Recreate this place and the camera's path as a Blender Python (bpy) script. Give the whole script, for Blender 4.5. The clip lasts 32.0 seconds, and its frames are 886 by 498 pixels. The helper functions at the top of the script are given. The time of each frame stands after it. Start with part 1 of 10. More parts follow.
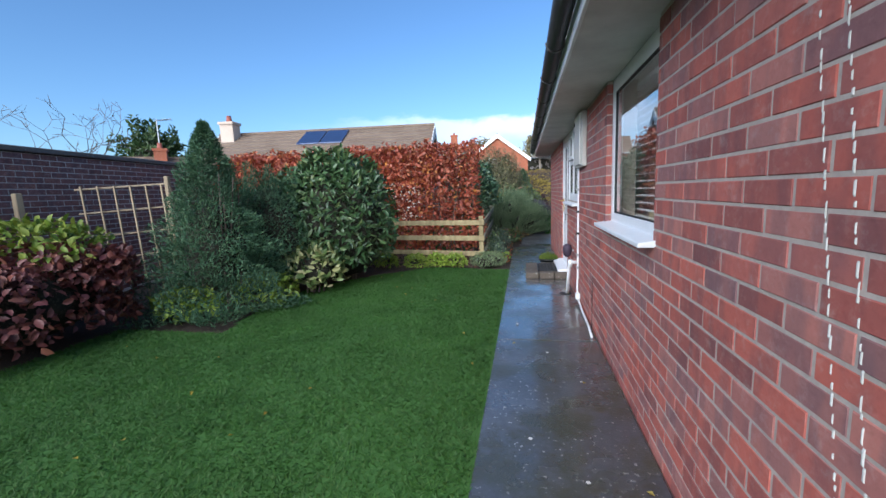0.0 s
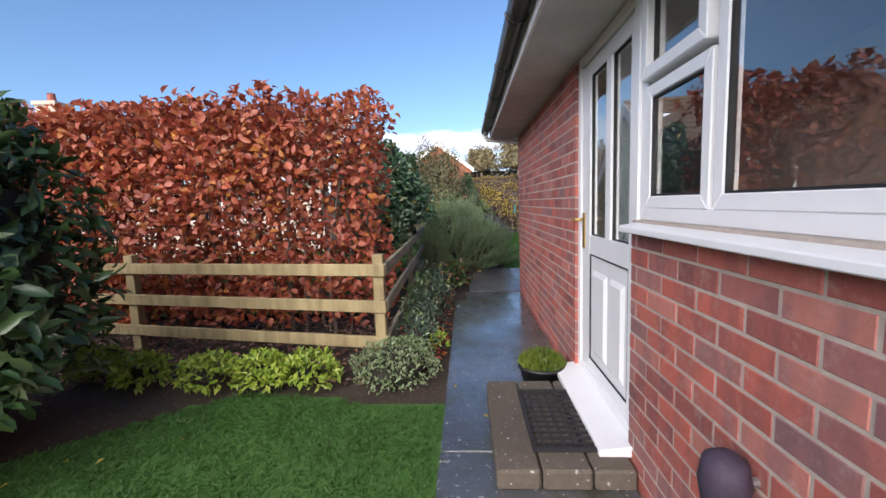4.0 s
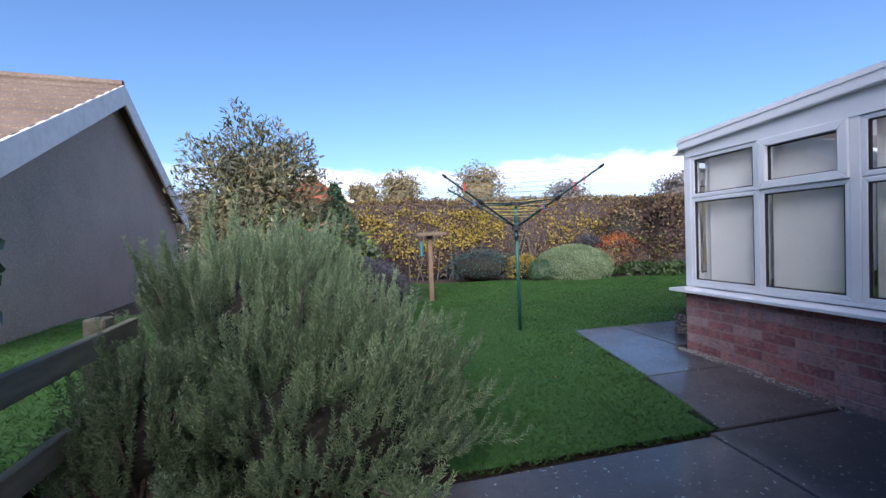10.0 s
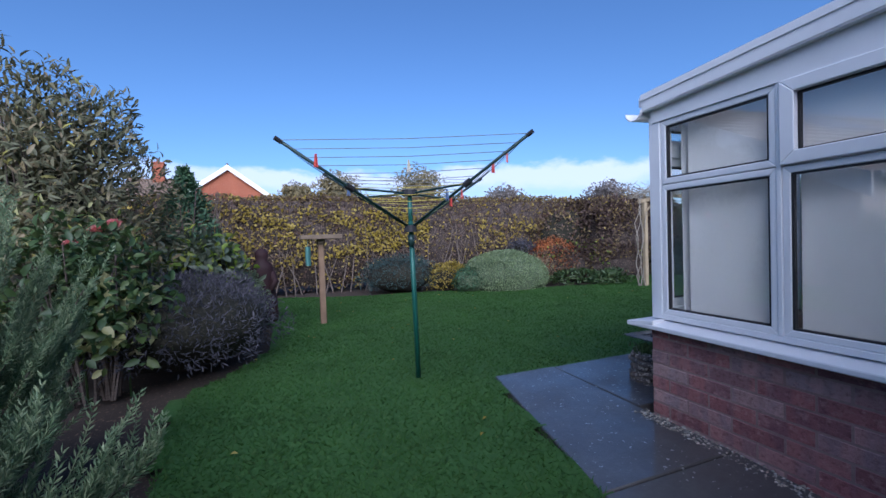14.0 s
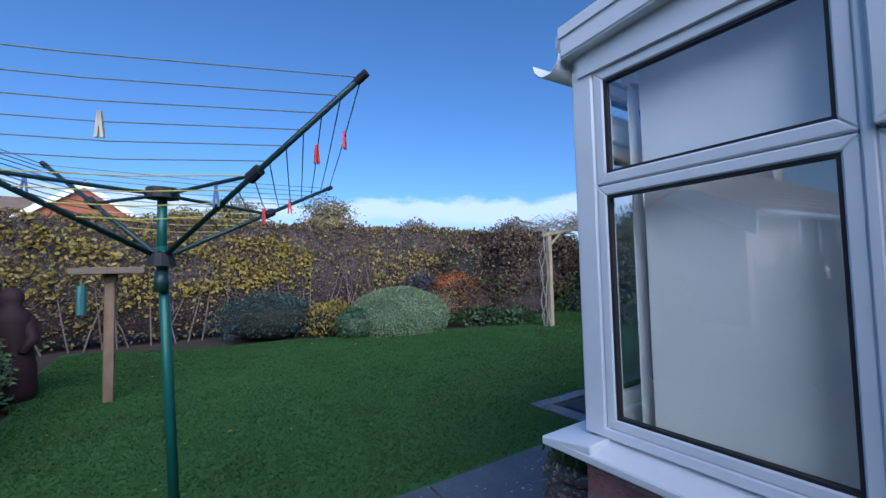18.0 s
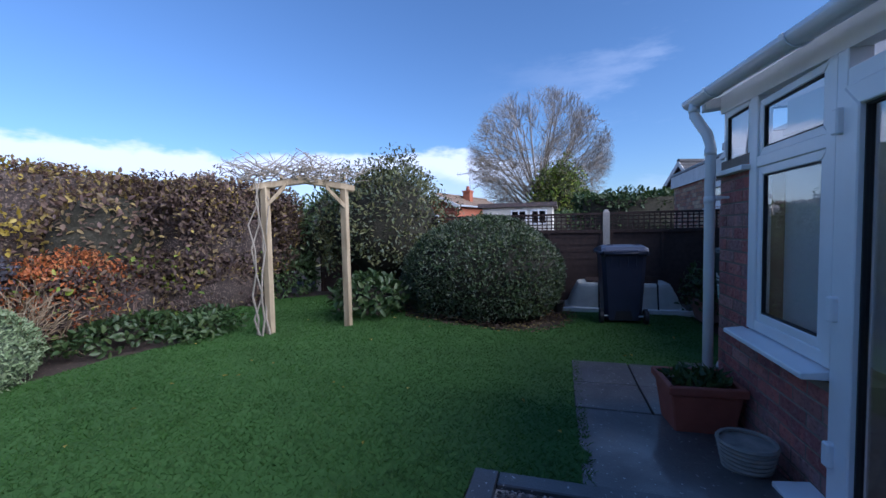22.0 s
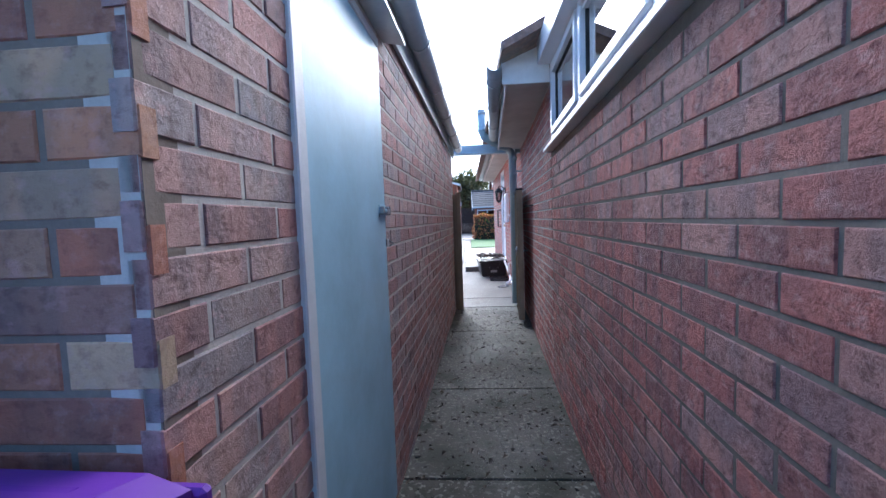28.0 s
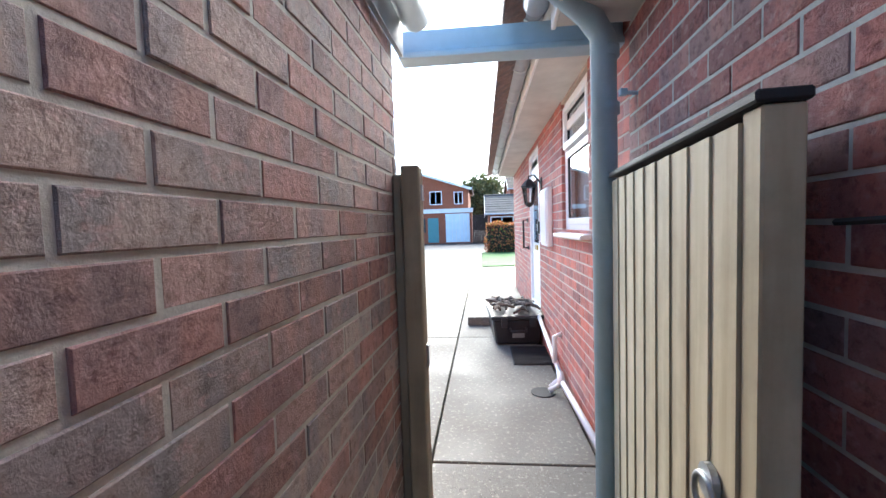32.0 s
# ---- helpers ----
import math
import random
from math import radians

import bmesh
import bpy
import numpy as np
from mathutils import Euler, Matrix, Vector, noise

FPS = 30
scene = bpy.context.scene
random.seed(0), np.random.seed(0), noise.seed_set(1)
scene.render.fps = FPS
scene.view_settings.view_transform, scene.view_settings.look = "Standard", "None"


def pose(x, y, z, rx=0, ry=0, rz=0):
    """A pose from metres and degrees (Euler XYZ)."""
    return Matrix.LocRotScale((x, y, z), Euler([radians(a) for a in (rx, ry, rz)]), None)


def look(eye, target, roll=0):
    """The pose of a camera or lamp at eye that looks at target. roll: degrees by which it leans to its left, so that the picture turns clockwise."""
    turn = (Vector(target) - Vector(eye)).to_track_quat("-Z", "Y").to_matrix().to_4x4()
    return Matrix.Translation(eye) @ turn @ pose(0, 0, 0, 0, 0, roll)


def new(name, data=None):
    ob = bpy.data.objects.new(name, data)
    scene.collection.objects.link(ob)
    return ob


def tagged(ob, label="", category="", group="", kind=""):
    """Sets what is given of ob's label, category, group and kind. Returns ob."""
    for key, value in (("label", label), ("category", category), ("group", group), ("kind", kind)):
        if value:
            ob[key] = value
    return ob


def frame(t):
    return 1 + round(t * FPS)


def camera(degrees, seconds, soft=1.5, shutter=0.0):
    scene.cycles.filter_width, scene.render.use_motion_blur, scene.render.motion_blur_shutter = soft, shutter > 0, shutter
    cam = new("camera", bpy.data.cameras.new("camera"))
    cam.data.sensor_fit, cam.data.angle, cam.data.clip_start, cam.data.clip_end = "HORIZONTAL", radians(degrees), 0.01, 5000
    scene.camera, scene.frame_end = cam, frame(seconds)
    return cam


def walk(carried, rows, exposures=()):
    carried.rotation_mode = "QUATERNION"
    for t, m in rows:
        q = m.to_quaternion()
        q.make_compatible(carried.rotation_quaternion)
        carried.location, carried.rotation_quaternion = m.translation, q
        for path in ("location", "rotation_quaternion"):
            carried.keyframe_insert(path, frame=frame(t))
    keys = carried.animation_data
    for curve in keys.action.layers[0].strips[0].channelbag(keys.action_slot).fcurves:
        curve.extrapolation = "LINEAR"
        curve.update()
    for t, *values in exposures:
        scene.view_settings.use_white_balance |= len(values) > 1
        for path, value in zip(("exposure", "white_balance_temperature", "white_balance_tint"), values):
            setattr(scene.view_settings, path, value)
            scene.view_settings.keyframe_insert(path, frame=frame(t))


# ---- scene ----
cam = camera(94.8, 32.0)
PATH = [
    (0, (-0.070, 1.141, 1.327), (-0.463, 3.083, 1.053), -2.23),
    (0.5, (-0.052, 1.655, 1.313), (-0.378, 3.610, 1.042), -2.21),
    (1, (-0.084, 2.208, 1.288), (-0.348, 4.172, 1.020), -2.02),
    (1.5, (-0.097, 2.781, 1.279), (-0.309, 4.752, 1.016), -1.80),
    (2, (-0.119, 3.359, 1.268), (-0.283, 5.336, 1.012), -1.73),
    (2.5, (-0.111, 3.922, 1.273), (-0.249, 5.902, 1.023), -1.72),
    (4.5, (-0.176, 6.105, 1.241), (-0.284, 8.091, 1.032), -2.10),
    (5, (-0.198, 6.631, 1.258), (-0.269, 8.619, 1.060), -2.01),
    (5.5, (-0.229, 7.179, 1.259), (-0.256, 9.170, 1.078), -2.16),
    (6, (-0.209, 7.732, 1.256), (-0.205, 9.726, 1.102), -2.02),
    (6.5, (-0.270, 8.215, 1.257), (-0.153, 10.208, 1.125), -2.12),
    (7, (-0.203, 8.730, 1.276), (-0.034, 10.719, 1.153), -2.09),
    (7.5, (-0.162, 9.189, 1.279), (0.083, 11.170, 1.158), -2.26),
    (8, (-0.059, 9.621, 1.270), (0.144, 11.608, 1.164), -1.90),
    (8.5, (0.003, 10.038, 1.250), (0.200, 12.025, 1.150), -2.10),
    (9, (-0.061, 10.396, 1.213), (0.219, 12.375, 1.134), -2.08),
    (9.5, (-0.008, 10.735, 1.189), (0.354, 12.701, 1.127), -2.16),
    (10, (0.076, 10.973, 1.188), (0.528, 12.920, 1.134), -2.25),
    (10.5, (0.175, 11.178, 1.184), (0.716, 13.102, 1.132), -2.21),
    (11, (0.296, 11.377, 1.180), (0.927, 13.274, 1.129), -2.24),
    (11.5, (0.441, 11.549, 1.173), (1.138, 13.423, 1.121), -2.23),
    (12, (0.557, 11.701, 1.163), (1.286, 13.563, 1.115), -2.15),
    (12.5, (0.679, 11.824, 1.156), (1.404, 13.687, 1.107), -2.10),
    (13, (0.825, 11.906, 1.148), (1.522, 13.780, 1.097), -1.96),
    (13.5, (0.937, 11.997, 1.158), (1.613, 13.879, 1.106), -1.84),
    (15.5, (1.034, 12.836, 1.264), (2.069, 14.548, 1.271), -1.77),
    (16, (1.121, 12.822, 1.280), (2.191, 14.511, 1.326), -1.65),
    (16.5, (1.186, 12.825, 1.274), (2.317, 14.472, 1.357), -1.55),
    (17, (1.341, 12.879, 1.233), (2.490, 14.513, 1.337), -1.67),
    (17.5, (1.599, 12.981, 1.217), (2.734, 14.624, 1.329), -1.68),
    (18, (1.875, 13.129, 1.199), (2.981, 14.792, 1.302), -1.38),
    (18.5, (2.106, 13.364, 1.187), (3.203, 15.035, 1.263), -1.31),
    (19, (2.466, 13.717, 1.229), (3.575, 15.381, 1.271), -0.89),
    (19.5, (2.762, 14.043, 1.260), (3.968, 15.639, 1.273), -0.67),
    (20, (2.955, 14.328, 1.279), (4.340, 15.771, 1.265), -0.68),
    (20.5, (3.095, 14.632, 1.288), (4.691, 15.835, 1.245), -0.76),
    (21, (3.260, 14.829, 1.291), (5.017, 15.782, 1.228), -0.96),
    (21.5, (3.465, 14.983, 1.288), (5.326, 15.711, 1.203), -1.06),
    (22, (3.772, 15.078, 1.303), (5.689, 15.639, 1.199), -1.18),
    (22.5, (4.142, 15.093, 1.316), (6.090, 15.532, 1.196), -1.23),
    (23, (4.511, 15.111, 1.311), (6.480, 15.431, 1.176), -1.24),
    (23.5, (4.918, 15.083, 1.312), (6.906, 15.234, 1.163), -1.29),
    (24, (5.357, 15.031, 1.312), (7.348, 14.915, 1.159), -1.19),
    (24.5, (5.817, 14.984, 1.314), (7.743, 14.472, 1.146), -1.42),
    (25, (6.245, 14.860, 1.326), (7.973, 13.868, 1.146), -1.70),
    (25.5, (6.621, 14.734, 1.313), (7.998, 13.295, 1.128), -1.83),
    (26, (6.938, 14.556, 1.290), (7.879, 12.800, 1.115), -1.85),
    (26.5, (7.181, 14.294, 1.267), (7.757, 12.386, 1.107), -1.91),
    (28.5, (7.371, 12.607, 1.257), (7.440, 10.613, 1.118), -1.92),
    (29, (7.367, 12.065, 1.256), (7.365, 10.069, 1.130), -1.81),
    (29.5, (7.371, 11.513, 1.281), (7.339, 9.517, 1.166), -1.83),
    (30, (7.334, 10.983, 1.310), (7.296, 8.987, 1.200), -1.79),
    (30.5, (7.305, 10.463, 1.313), (7.277, 8.466, 1.209), -1.71),
    (31, (7.285, 9.941, 1.324), (7.259, 7.944, 1.225), -1.93),
    (31.5, (7.273, 9.413, 1.341), (7.254, 7.415, 1.247), -1.86),
    (32, (7.242, 9.022, 1.397), (7.438, 7.034, 1.286), -1.80),
]
EXPO = [(0.0, 0.96, 5550, 6), (1.5, 0.97, 5700, 8), (3.0, 1.08, 6200, 11), (5.0, 1.1, 6350, 15), (6.5, 1.4, 6400, 19), (8.5, 1.68, 6250, 23), (9.2, 1.6, 6100, 23), (10.0, 1.12, 5800, 17), (11.0, 0.78, 5450, 15), (13.0, 0.60, 5200, 16), (16.0, 0.5, 5050, 14), (18.0, 0.45, 4900, 11), (20.0, 0.53, 5150, 13), (22.0, 0.76, 5300, 17), (24.0, 1.14, 5550, 26), (25.0, 1.62, 5700, 36), (26.0, 2.25, 5850, 32), (28.5, 2.4, 5400, 6), (29.2, 2.45, 5500, 5), (30.0, 2.78, 6000, 5), (31.0, 3.2, 5900, 1), (31.5, 3.12, 6000, 2), (32.0, 3.02, 6100, 3)]
walk(cam, [(t, look(eye, target, roll)) for t, eye, target, roll in PATH], EXPO)

# ---- world, sun ----
SUN_ELEV, SUN_AZ = radians(24.0), radians(195.5)   # hazy autumn sun behind thin cloud, from the street side
world = bpy.data.worlds.new("sky")
scene.world = world
world.use_nodes = True
_wn = world.node_tree
_sky = _wn.nodes.new("ShaderNodeTexSky")
_sky.sky_type, _sky.sun_disc = "NISHITA", False
_sky.sun_elevation, _sky.sun_rotation = SUN_ELEV, SUN_AZ
_sky.air_density, _sky.dust_density, _sky.ozone_density = 1.0, 0.8, 4.5
_bg = _wn.nodes["Background"]
_bg.inputs["Strength"].default_value = 0.096
_tc = _wn.nodes.new("ShaderNodeTexCoord")
_sep = _wn.nodes.new("ShaderNodeSeparateXYZ")
_wn.links.new(_tc.outputs["Generated"], _sep.inputs[0])


def _sky_noise(scale, squash, detail):
    mp, n = _wn.nodes.new("ShaderNodeMapping"), _wn.nodes.new("ShaderNodeTexNoise")
    mp.inputs["Scale"].default_value = squash
    n.inputs["Scale"].default_value, n.inputs["Detail"].default_value, n.inputs["Roughness"].default_value = scale, detail, 0.6
    _wn.links.new(_tc.outputs["Generated"], mp.inputs["Vector"])
    _wn.links.new(mp.outputs["Vector"], n.inputs["Vector"])
    return n.outputs["Fac"]


def _calc(op, a, b):
    n = _wn.nodes.new("ShaderNodeMath")
    n.operation, n.use_clamp = op, op == "MULTIPLY"
    for sock, val in ((n.inputs[0], a), (n.inputs[1], b)):
        if isinstance(val, float):
            sock.default_value = val
        else:
            _wn.links.new(val, sock)
    return n.outputs[0]


def _step(val, lo, hi):
    n = _wn.nodes.new("ShaderNodeMapRange")
    n.interpolation_type = "SMOOTHSTEP"
    n.inputs["From Min"].default_value, n.inputs["From Max"].default_value = lo, hi
    _wn.links.new(val, n.inputs["Value"])
    return n.outputs["Result"]


# a long low bank of white cloud to the north and east, thin streaks to the south
_e = _calc("ADD", _sep.outputs["Z"], _calc("MULTIPLY", _sky_noise(5.0, (1, 1, 2.5), 5.0), 0.10))
_bank = _calc("MULTIPLY", _calc("MULTIPLY", _step(_e, 0.226, 0.206), _calc("ADD", _calc("MULTIPLY", _step(_e, 0.15, 0.19), 0.6), 0.35)), _step(_sep.outputs["X"], -0.55, -0.05))
_bank = _calc("MULTIPLY", _bank, _step(_sep.outputs["Y"], -0.1, 0.2))
_wisp = _calc("MULTIPLY", _step(_sky_noise(2.4, (1, 1, 3.5), 6.0), 0.50, 0.66), _step(_sep.outputs["Y"], 0.25, -0.25))
_wisp = _calc("MULTIPLY", _wisp, _step(_sep.outputs["Z"], 0.75, 0.3))
_mask = _calc("MULTIPLY", _calc("MAXIMUM", _bank, _calc("MULTIPLY", _wisp, 0.2)), 0.92)
_mix = _wn.nodes.new("ShaderNodeMix")
_mix.data_type = "RGBA"
_mix.inputs[7].default_value = (6.6, 6.8, 7.6, 1)
_wn.links.new(_mask, _mix.inputs[0])
_wn.links.new(_sky.outputs["Color"], _mix.inputs[6])
_wn.links.new(_mix.outputs[2], _bg.inputs["Color"])
_sd = bpy.data.lights.new("sun", "SUN")
_sd.energy, _sd.angle, _sd.color = 4.7, radians(74.0), (1.0, 0.91, 0.82)
sun = new("sun", _sd)
_dir = Vector((math.sin(SUN_AZ) * math.cos(SUN_ELEV), math.cos(SUN_AZ) * math.cos(SUN_ELEV), math.sin(SUN_ELEV)))
sun.matrix_world = look(_dir * 60, (0, 0, 0))


# ---- materials ----
def nodes_of(name):
    m = bpy.data.materials.new(name)
    m.use_nodes = True
    t = m.node_tree
    return m, t, t.nodes["Principled BSDF"]


def link(t, a, b):
    t.links.new(a, b)


def ramp(t, fac, stops):
    r = t.nodes.new("ShaderNodeValToRGB")
    while len(r.color_ramp.elements) < len(stops):
        r.color_ramp.elements.new(0.5)
    for e, (p, c) in zip(r.color_ramp.elements, stops):
        e.position, e.color = p, (*c, 1)
    link(t, fac, r.inputs["Fac"])
    return r.outputs["Color"]


def tex_noise(t, scale, detail=4.0, rough=0.6, coord="Object"):
    tc = t.nodes.new("ShaderNodeTexCoord")
    n = t.nodes.new("ShaderNodeTexNoise")
    n.inputs["Scale"].default_value, n.inputs["Detail"].default_value, n.inputs["Roughness"].default_value = scale, detail, rough
    link(t, tc.outputs[coord], n.inputs["Vector"])
    return n.outputs["Fac"]


def geo_noise(t, scale, detail=4.0, rough=0.6, squash=None, piece=None):
    g = t.nodes.new("ShaderNodeNewGeometry")
    n = t.nodes.new("ShaderNodeTexNoise")
    n.inputs["Scale"].default_value, n.inputs["Detail"].default_value, n.inputs["Roughness"].default_value = scale, detail, rough
    v = g.outputs["Position"]
    if squash:
        mp = t.nodes.new("ShaderNodeMapping")
        mp.inputs["Scale"].default_value = squash
        link(t, v, mp.inputs["Vector"])
        v = mp.outputs["Vector"]
    link(t, v, n.inputs["Vector"])
    if piece:
        n.noise_dimensions = "4D"
        k = t.nodes.new("ShaderNodeMath")
        k.operation = "MULTIPLY"
        k.inputs[1].default_value = 80.0
        link(t, piece, k.inputs[0])
        link(t, k.outputs[0], n.inputs["W"])
    return n.outputs["Fac"]


def rand_piece(t):
    """A value of its own for each loose piece, joined or not."""
    g, o = t.nodes.new("ShaderNodeNewGeometry"), t.nodes.new("ShaderNodeObjectInfo")
    a = t.nodes.new("ShaderNodeMath")
    a.operation = "ADD"
    link(t, g.outputs["Random Per Island"], a.inputs[0])
    link(t, o.outputs["Random"], a.inputs[1])
    f = t.nodes.new("ShaderNodeMath")
    f.operation = "FRACT"
    link(t, a.outputs[0], f.inputs[0])
    return f.outputs[0]


def mixc(t, fac, a, b, mode="MIX"):
    m = t.nodes.new("ShaderNodeMix")
    m.data_type, m.blend_type = "RGBA", mode
    for sock, val in ((m.inputs[0], fac), (m.inputs[6], a), (m.inputs[7], b)):
        if isinstance(val, (int, float)):
            sock.default_value = val
        elif isinstance(val, tuple):
            sock.default_value = (*val, 1)
        else:
            link(t, val, sock)
    return m.outputs[2]


def bump(t, bsdf, height, strength=0.3, dist=0.01):
    b = t.nodes.new("ShaderNodeBump")
    b.inputs["Strength"].default_value, b.inputs["Distance"].default_value = strength, dist
    link(t, height, b.inputs["Height"])
    link(t, b.outputs["Normal"], bsdf.inputs["Normal"])


def mat_plain(name, col, rough=0.5, metal=0.0, vary=0.12, scale=9.0, bump_s=0.05, fine=60.0):
    """A painted or moulded surface with slight stains and fine relief."""
    m, t, b = nodes_of(name)
    n = geo_noise(t, scale, 5.0, 0.65)
    lo = tuple(c * (1 - vary) for c in col)
    hi = tuple(min(1, c * (1 + vary * 0.6)) for c in col)
    link(t, ramp(t, n, [(0.3, lo), (0.7, hi)]), b.inputs["Base Color"])
    b.inputs["Roughness"].default_value, b.inputs["Metallic"].default_value = rough, metal
    if bump_s:
        bump(t, b, geo_noise(t, fine, 3.0), bump_s, 0.004)
    return m


def mat_brick(name, stops, soot=0.25, grain=0.5, relief=0.55):
    m, t, b = nodes_of(name)
    base = ramp(t, rand_piece(t), stops)
    blotch = geo_noise(t, 6.0, 5.0, 0.7)
    c = mixc(t, ramp(t, blotch, [(0.42, (0, 0, 0)), (0.72, (soot * 2.2, soot * 2.2, soot * 2.2))]), base, (0.16, 0.085, 0.085))
    pale = geo_noise(t, 14.0, 6.0, 0.75)
    c = mixc(t, ramp(t, pale, [(0.54, (0, 0, 0)), (0.78, (0.5, 0.5, 0.5))]), c, (0.54, 0.38, 0.33))
    fire = geo_noise(t, 13.0, 1.5, 0.45, (1, 1, 0.25), rand_piece(t))
    c = mixc(t, ramp(t, fire, [(0.46, (0, 0, 0)), (0.58, (0.75, 0.75, 0.75))]), c, (0.66, 0.80, 0.92), "MULTIPLY")
    fleck = geo_noise(t, 40.0, 5.0, 0.65, (1, 1, 1.15))
    c = mixc(t, ramp(t, fleck, [(0.34, (grain, grain, grain)), (0.50, (0, 0, 0))]), c, (0.50, 0.42, 0.44), "MULTIPLY")
    crust = geo_noise(t, 30.0, 4.0, 0.6, (1, 1, 1.2), rand_piece(t))
    c = mixc(t, ramp(t, crust, [(0.55, (0, 0, 0)), (0.66, (grain * 0.55, grain * 0.55, grain * 0.55))]), c, (0.58, 0.34, 0.31))
    link(t, c, b.inputs["Base Color"])
    b.inputs["Roughness"].default_value = 0.78
    h = t.nodes.new("ShaderNodeMath")
    h.operation = "ADD"
    link(t, geo_noise(t, 85.0, 6.0, 0.75), h.inputs[0])
    link(t, fleck, h.inputs[1])
    bump(t, b, h.outputs[0], grain * relief, 0.02)
    return m


def mat_leaf(name, stops, rough=0.45, trans=0.25):
    m, t, b = nodes_of(name)
    c = ramp(t, rand_piece(t), stops)
    g = geo_noise(t, 1.6, 3.0)
    c = mixc(t, ramp(t, g, [(0.35, (0.0, 0.0, 0.0)), (0.7, (0.5, 0.5, 0.5))]), c, tuple(x * 0.45 for x in stops[0][1]))
    link(t, c, b.inputs["Base Color"])
    b.inputs["Roughness"].default_value = rough
    tr = t.nodes.new("ShaderNodeBsdfTranslucent")
    link(t, c, tr.inputs["Color"])
    mx = t.nodes.new("ShaderNodeMixShader")
    mx.inputs[0].default_value = trans
    link(t, b.outputs[0], mx.inputs[1])
    link(t, tr.outputs[0], mx.inputs[2])
    link(t, mx.outputs[0], t.nodes["Material Output"].inputs["Surface"])
    return m


def mat_wood(name, a, bcol, rough=0.75, grain=(6, 6, 60), strength=0.3):
    m, t, b = nodes_of(name)
    n = tex_noise(t, 3.0, 6.0, 0.7)
    tc, mp = t.nodes.new("ShaderNodeTexCoord"), t.nodes.new("ShaderNodeMapping")
    mp.inputs["Scale"].default_value = grain
    link(t, tc.outputs["Object"], mp.inputs["Vector"])
    n2 = t.nodes.new("ShaderNodeTexNoise")
    n2.inputs["Scale"].default_value, n2.inputs["Detail"].default_value = 2.0, 6.0
    link(t, mp.outputs["Vector"], n2.inputs["Vector"])
    c = ramp(t, n2.outputs["Fac"], [(0.3, a), (0.7, bcol)])
    c = mixc(t, ramp(t, n, [(0.45, (0, 0, 0)), (0.75, (0.5, 0.5, 0.5))]), c, tuple(x * 0.5 for x in a))
    link(t, c, b.inputs["Base Color"])
    b.inputs["Roughness"].default_value = rough
    bump(t, b, n2.outputs["Fac"], strength, 0.006)
    return m


def mat_concrete(name, dark, light, rough=0.7, speck=(0.5, 0.48, 0.45), speck_amount=0.72, wet=0.0, moss=None, film=0.0):
    m, t, b = nodes_of(name)
    big = geo_noise(t, 1.1, 5.0, 0.6)
    c = ramp(t, big, [(0.3, dark), (0.7, light)])
    fine = geo_noise(t, 28.0, 6.0, 0.75)
    c = mixc(t, ramp(t, fine, [(0.4, (0.35, 0.35, 0.35)), (0.7, (0, 0, 0))]), c, tuple(x * 0.5 for x in dark))
    sp = geo_noise(t, 42.0, 2.0, 0.5)
    c = mixc(t, ramp(t, sp, [(speck_amount - 0.05, (0, 0, 0)), (speck_amount, (0.8, 0.8, 0.8))]), c, speck)
    if moss:
        mo = geo_noise(t, 2.3, 6.0, 0.7)
        c = mixc(t, ramp(t, mo, [(0.46, (0, 0, 0)), (0.58, (0.85, 0.85, 0.85))]), c, moss)
    link(t, c, b.inputs["Base Color"])
    r = geo_noise(t, 1.7, 4.0)
    rr = ramp(t, r, [(0.35, (rough - wet,) * 3), (0.7, (rough + 0.12,) * 3)])
    link(t, rr, b.inputs["Roughness"])
    if film:
        f = geo_noise(t, 1.3, 5.0, 0.65)
        link(t, ramp(t, f, [(0.38, (film * 0.25,) * 3), (0.58, (film,) * 3)]), b.inputs["Coat Weight"])
        b.inputs["Coat Roughness"].default_value = 0.12
    bump(t, b, geo_noise(t, 60.0, 5.0, 0.7), 0.35, 0.006)
    return m


def mat_glass(name, tint=(0.92, 0.95, 0.96), rough=0.0):
    m, t, b = nodes_of(name)
    b.inputs["Base Color"].default_value = (*tint, 1)
    b.inputs["Roughness"].default_value = rough
    b.inputs["Transmission Weight"].default_value = 1.0
    b.inputs["IOR"].default_value = 1.9
    b.inputs["Specular IOR Level"].default_value = 0.75
    return m


RED = [(0.0, (0.25, 0.082, 0.072)), (0.22, (0.41, 0.105, 0.078)), (0.5, (0.50, 0.13, 0.092)), (0.72, (0.32, 0.125, 0.112)), (0.88, (0.48, 0.18, 0.14)), (1.0, (0.27, 0.125, 0.118))]
BRICK_RED = mat_brick("brick_red", RED, 0.12, 0.22)
BRICK_RUSTIC = mat_brick("brick_rustic", [(0.0, (0.34, 0.125, 0.11)), (0.25, (0.50, 0.155, 0.135)), (0.5, (0.58, 0.19, 0.155)), (0.7, (0.43, 0.21, 0.185)), (0.86, (0.60, 0.29, 0.24)), (1.0, (0.37, 0.19, 0.17))], 0.10, 0.9, 0.95)
BRICK_DWARF = mat_brick("brick_damp", [(0.0, (0.27, 0.11, 0.108)), (0.3, (0.39, 0.15, 0.145)), (0.55, (0.43, 0.19, 0.175)), (0.8, (0.45, 0.265, 0.245)), (1.0, (0.50, 0.34, 0.31))], 0.16, 0.7)
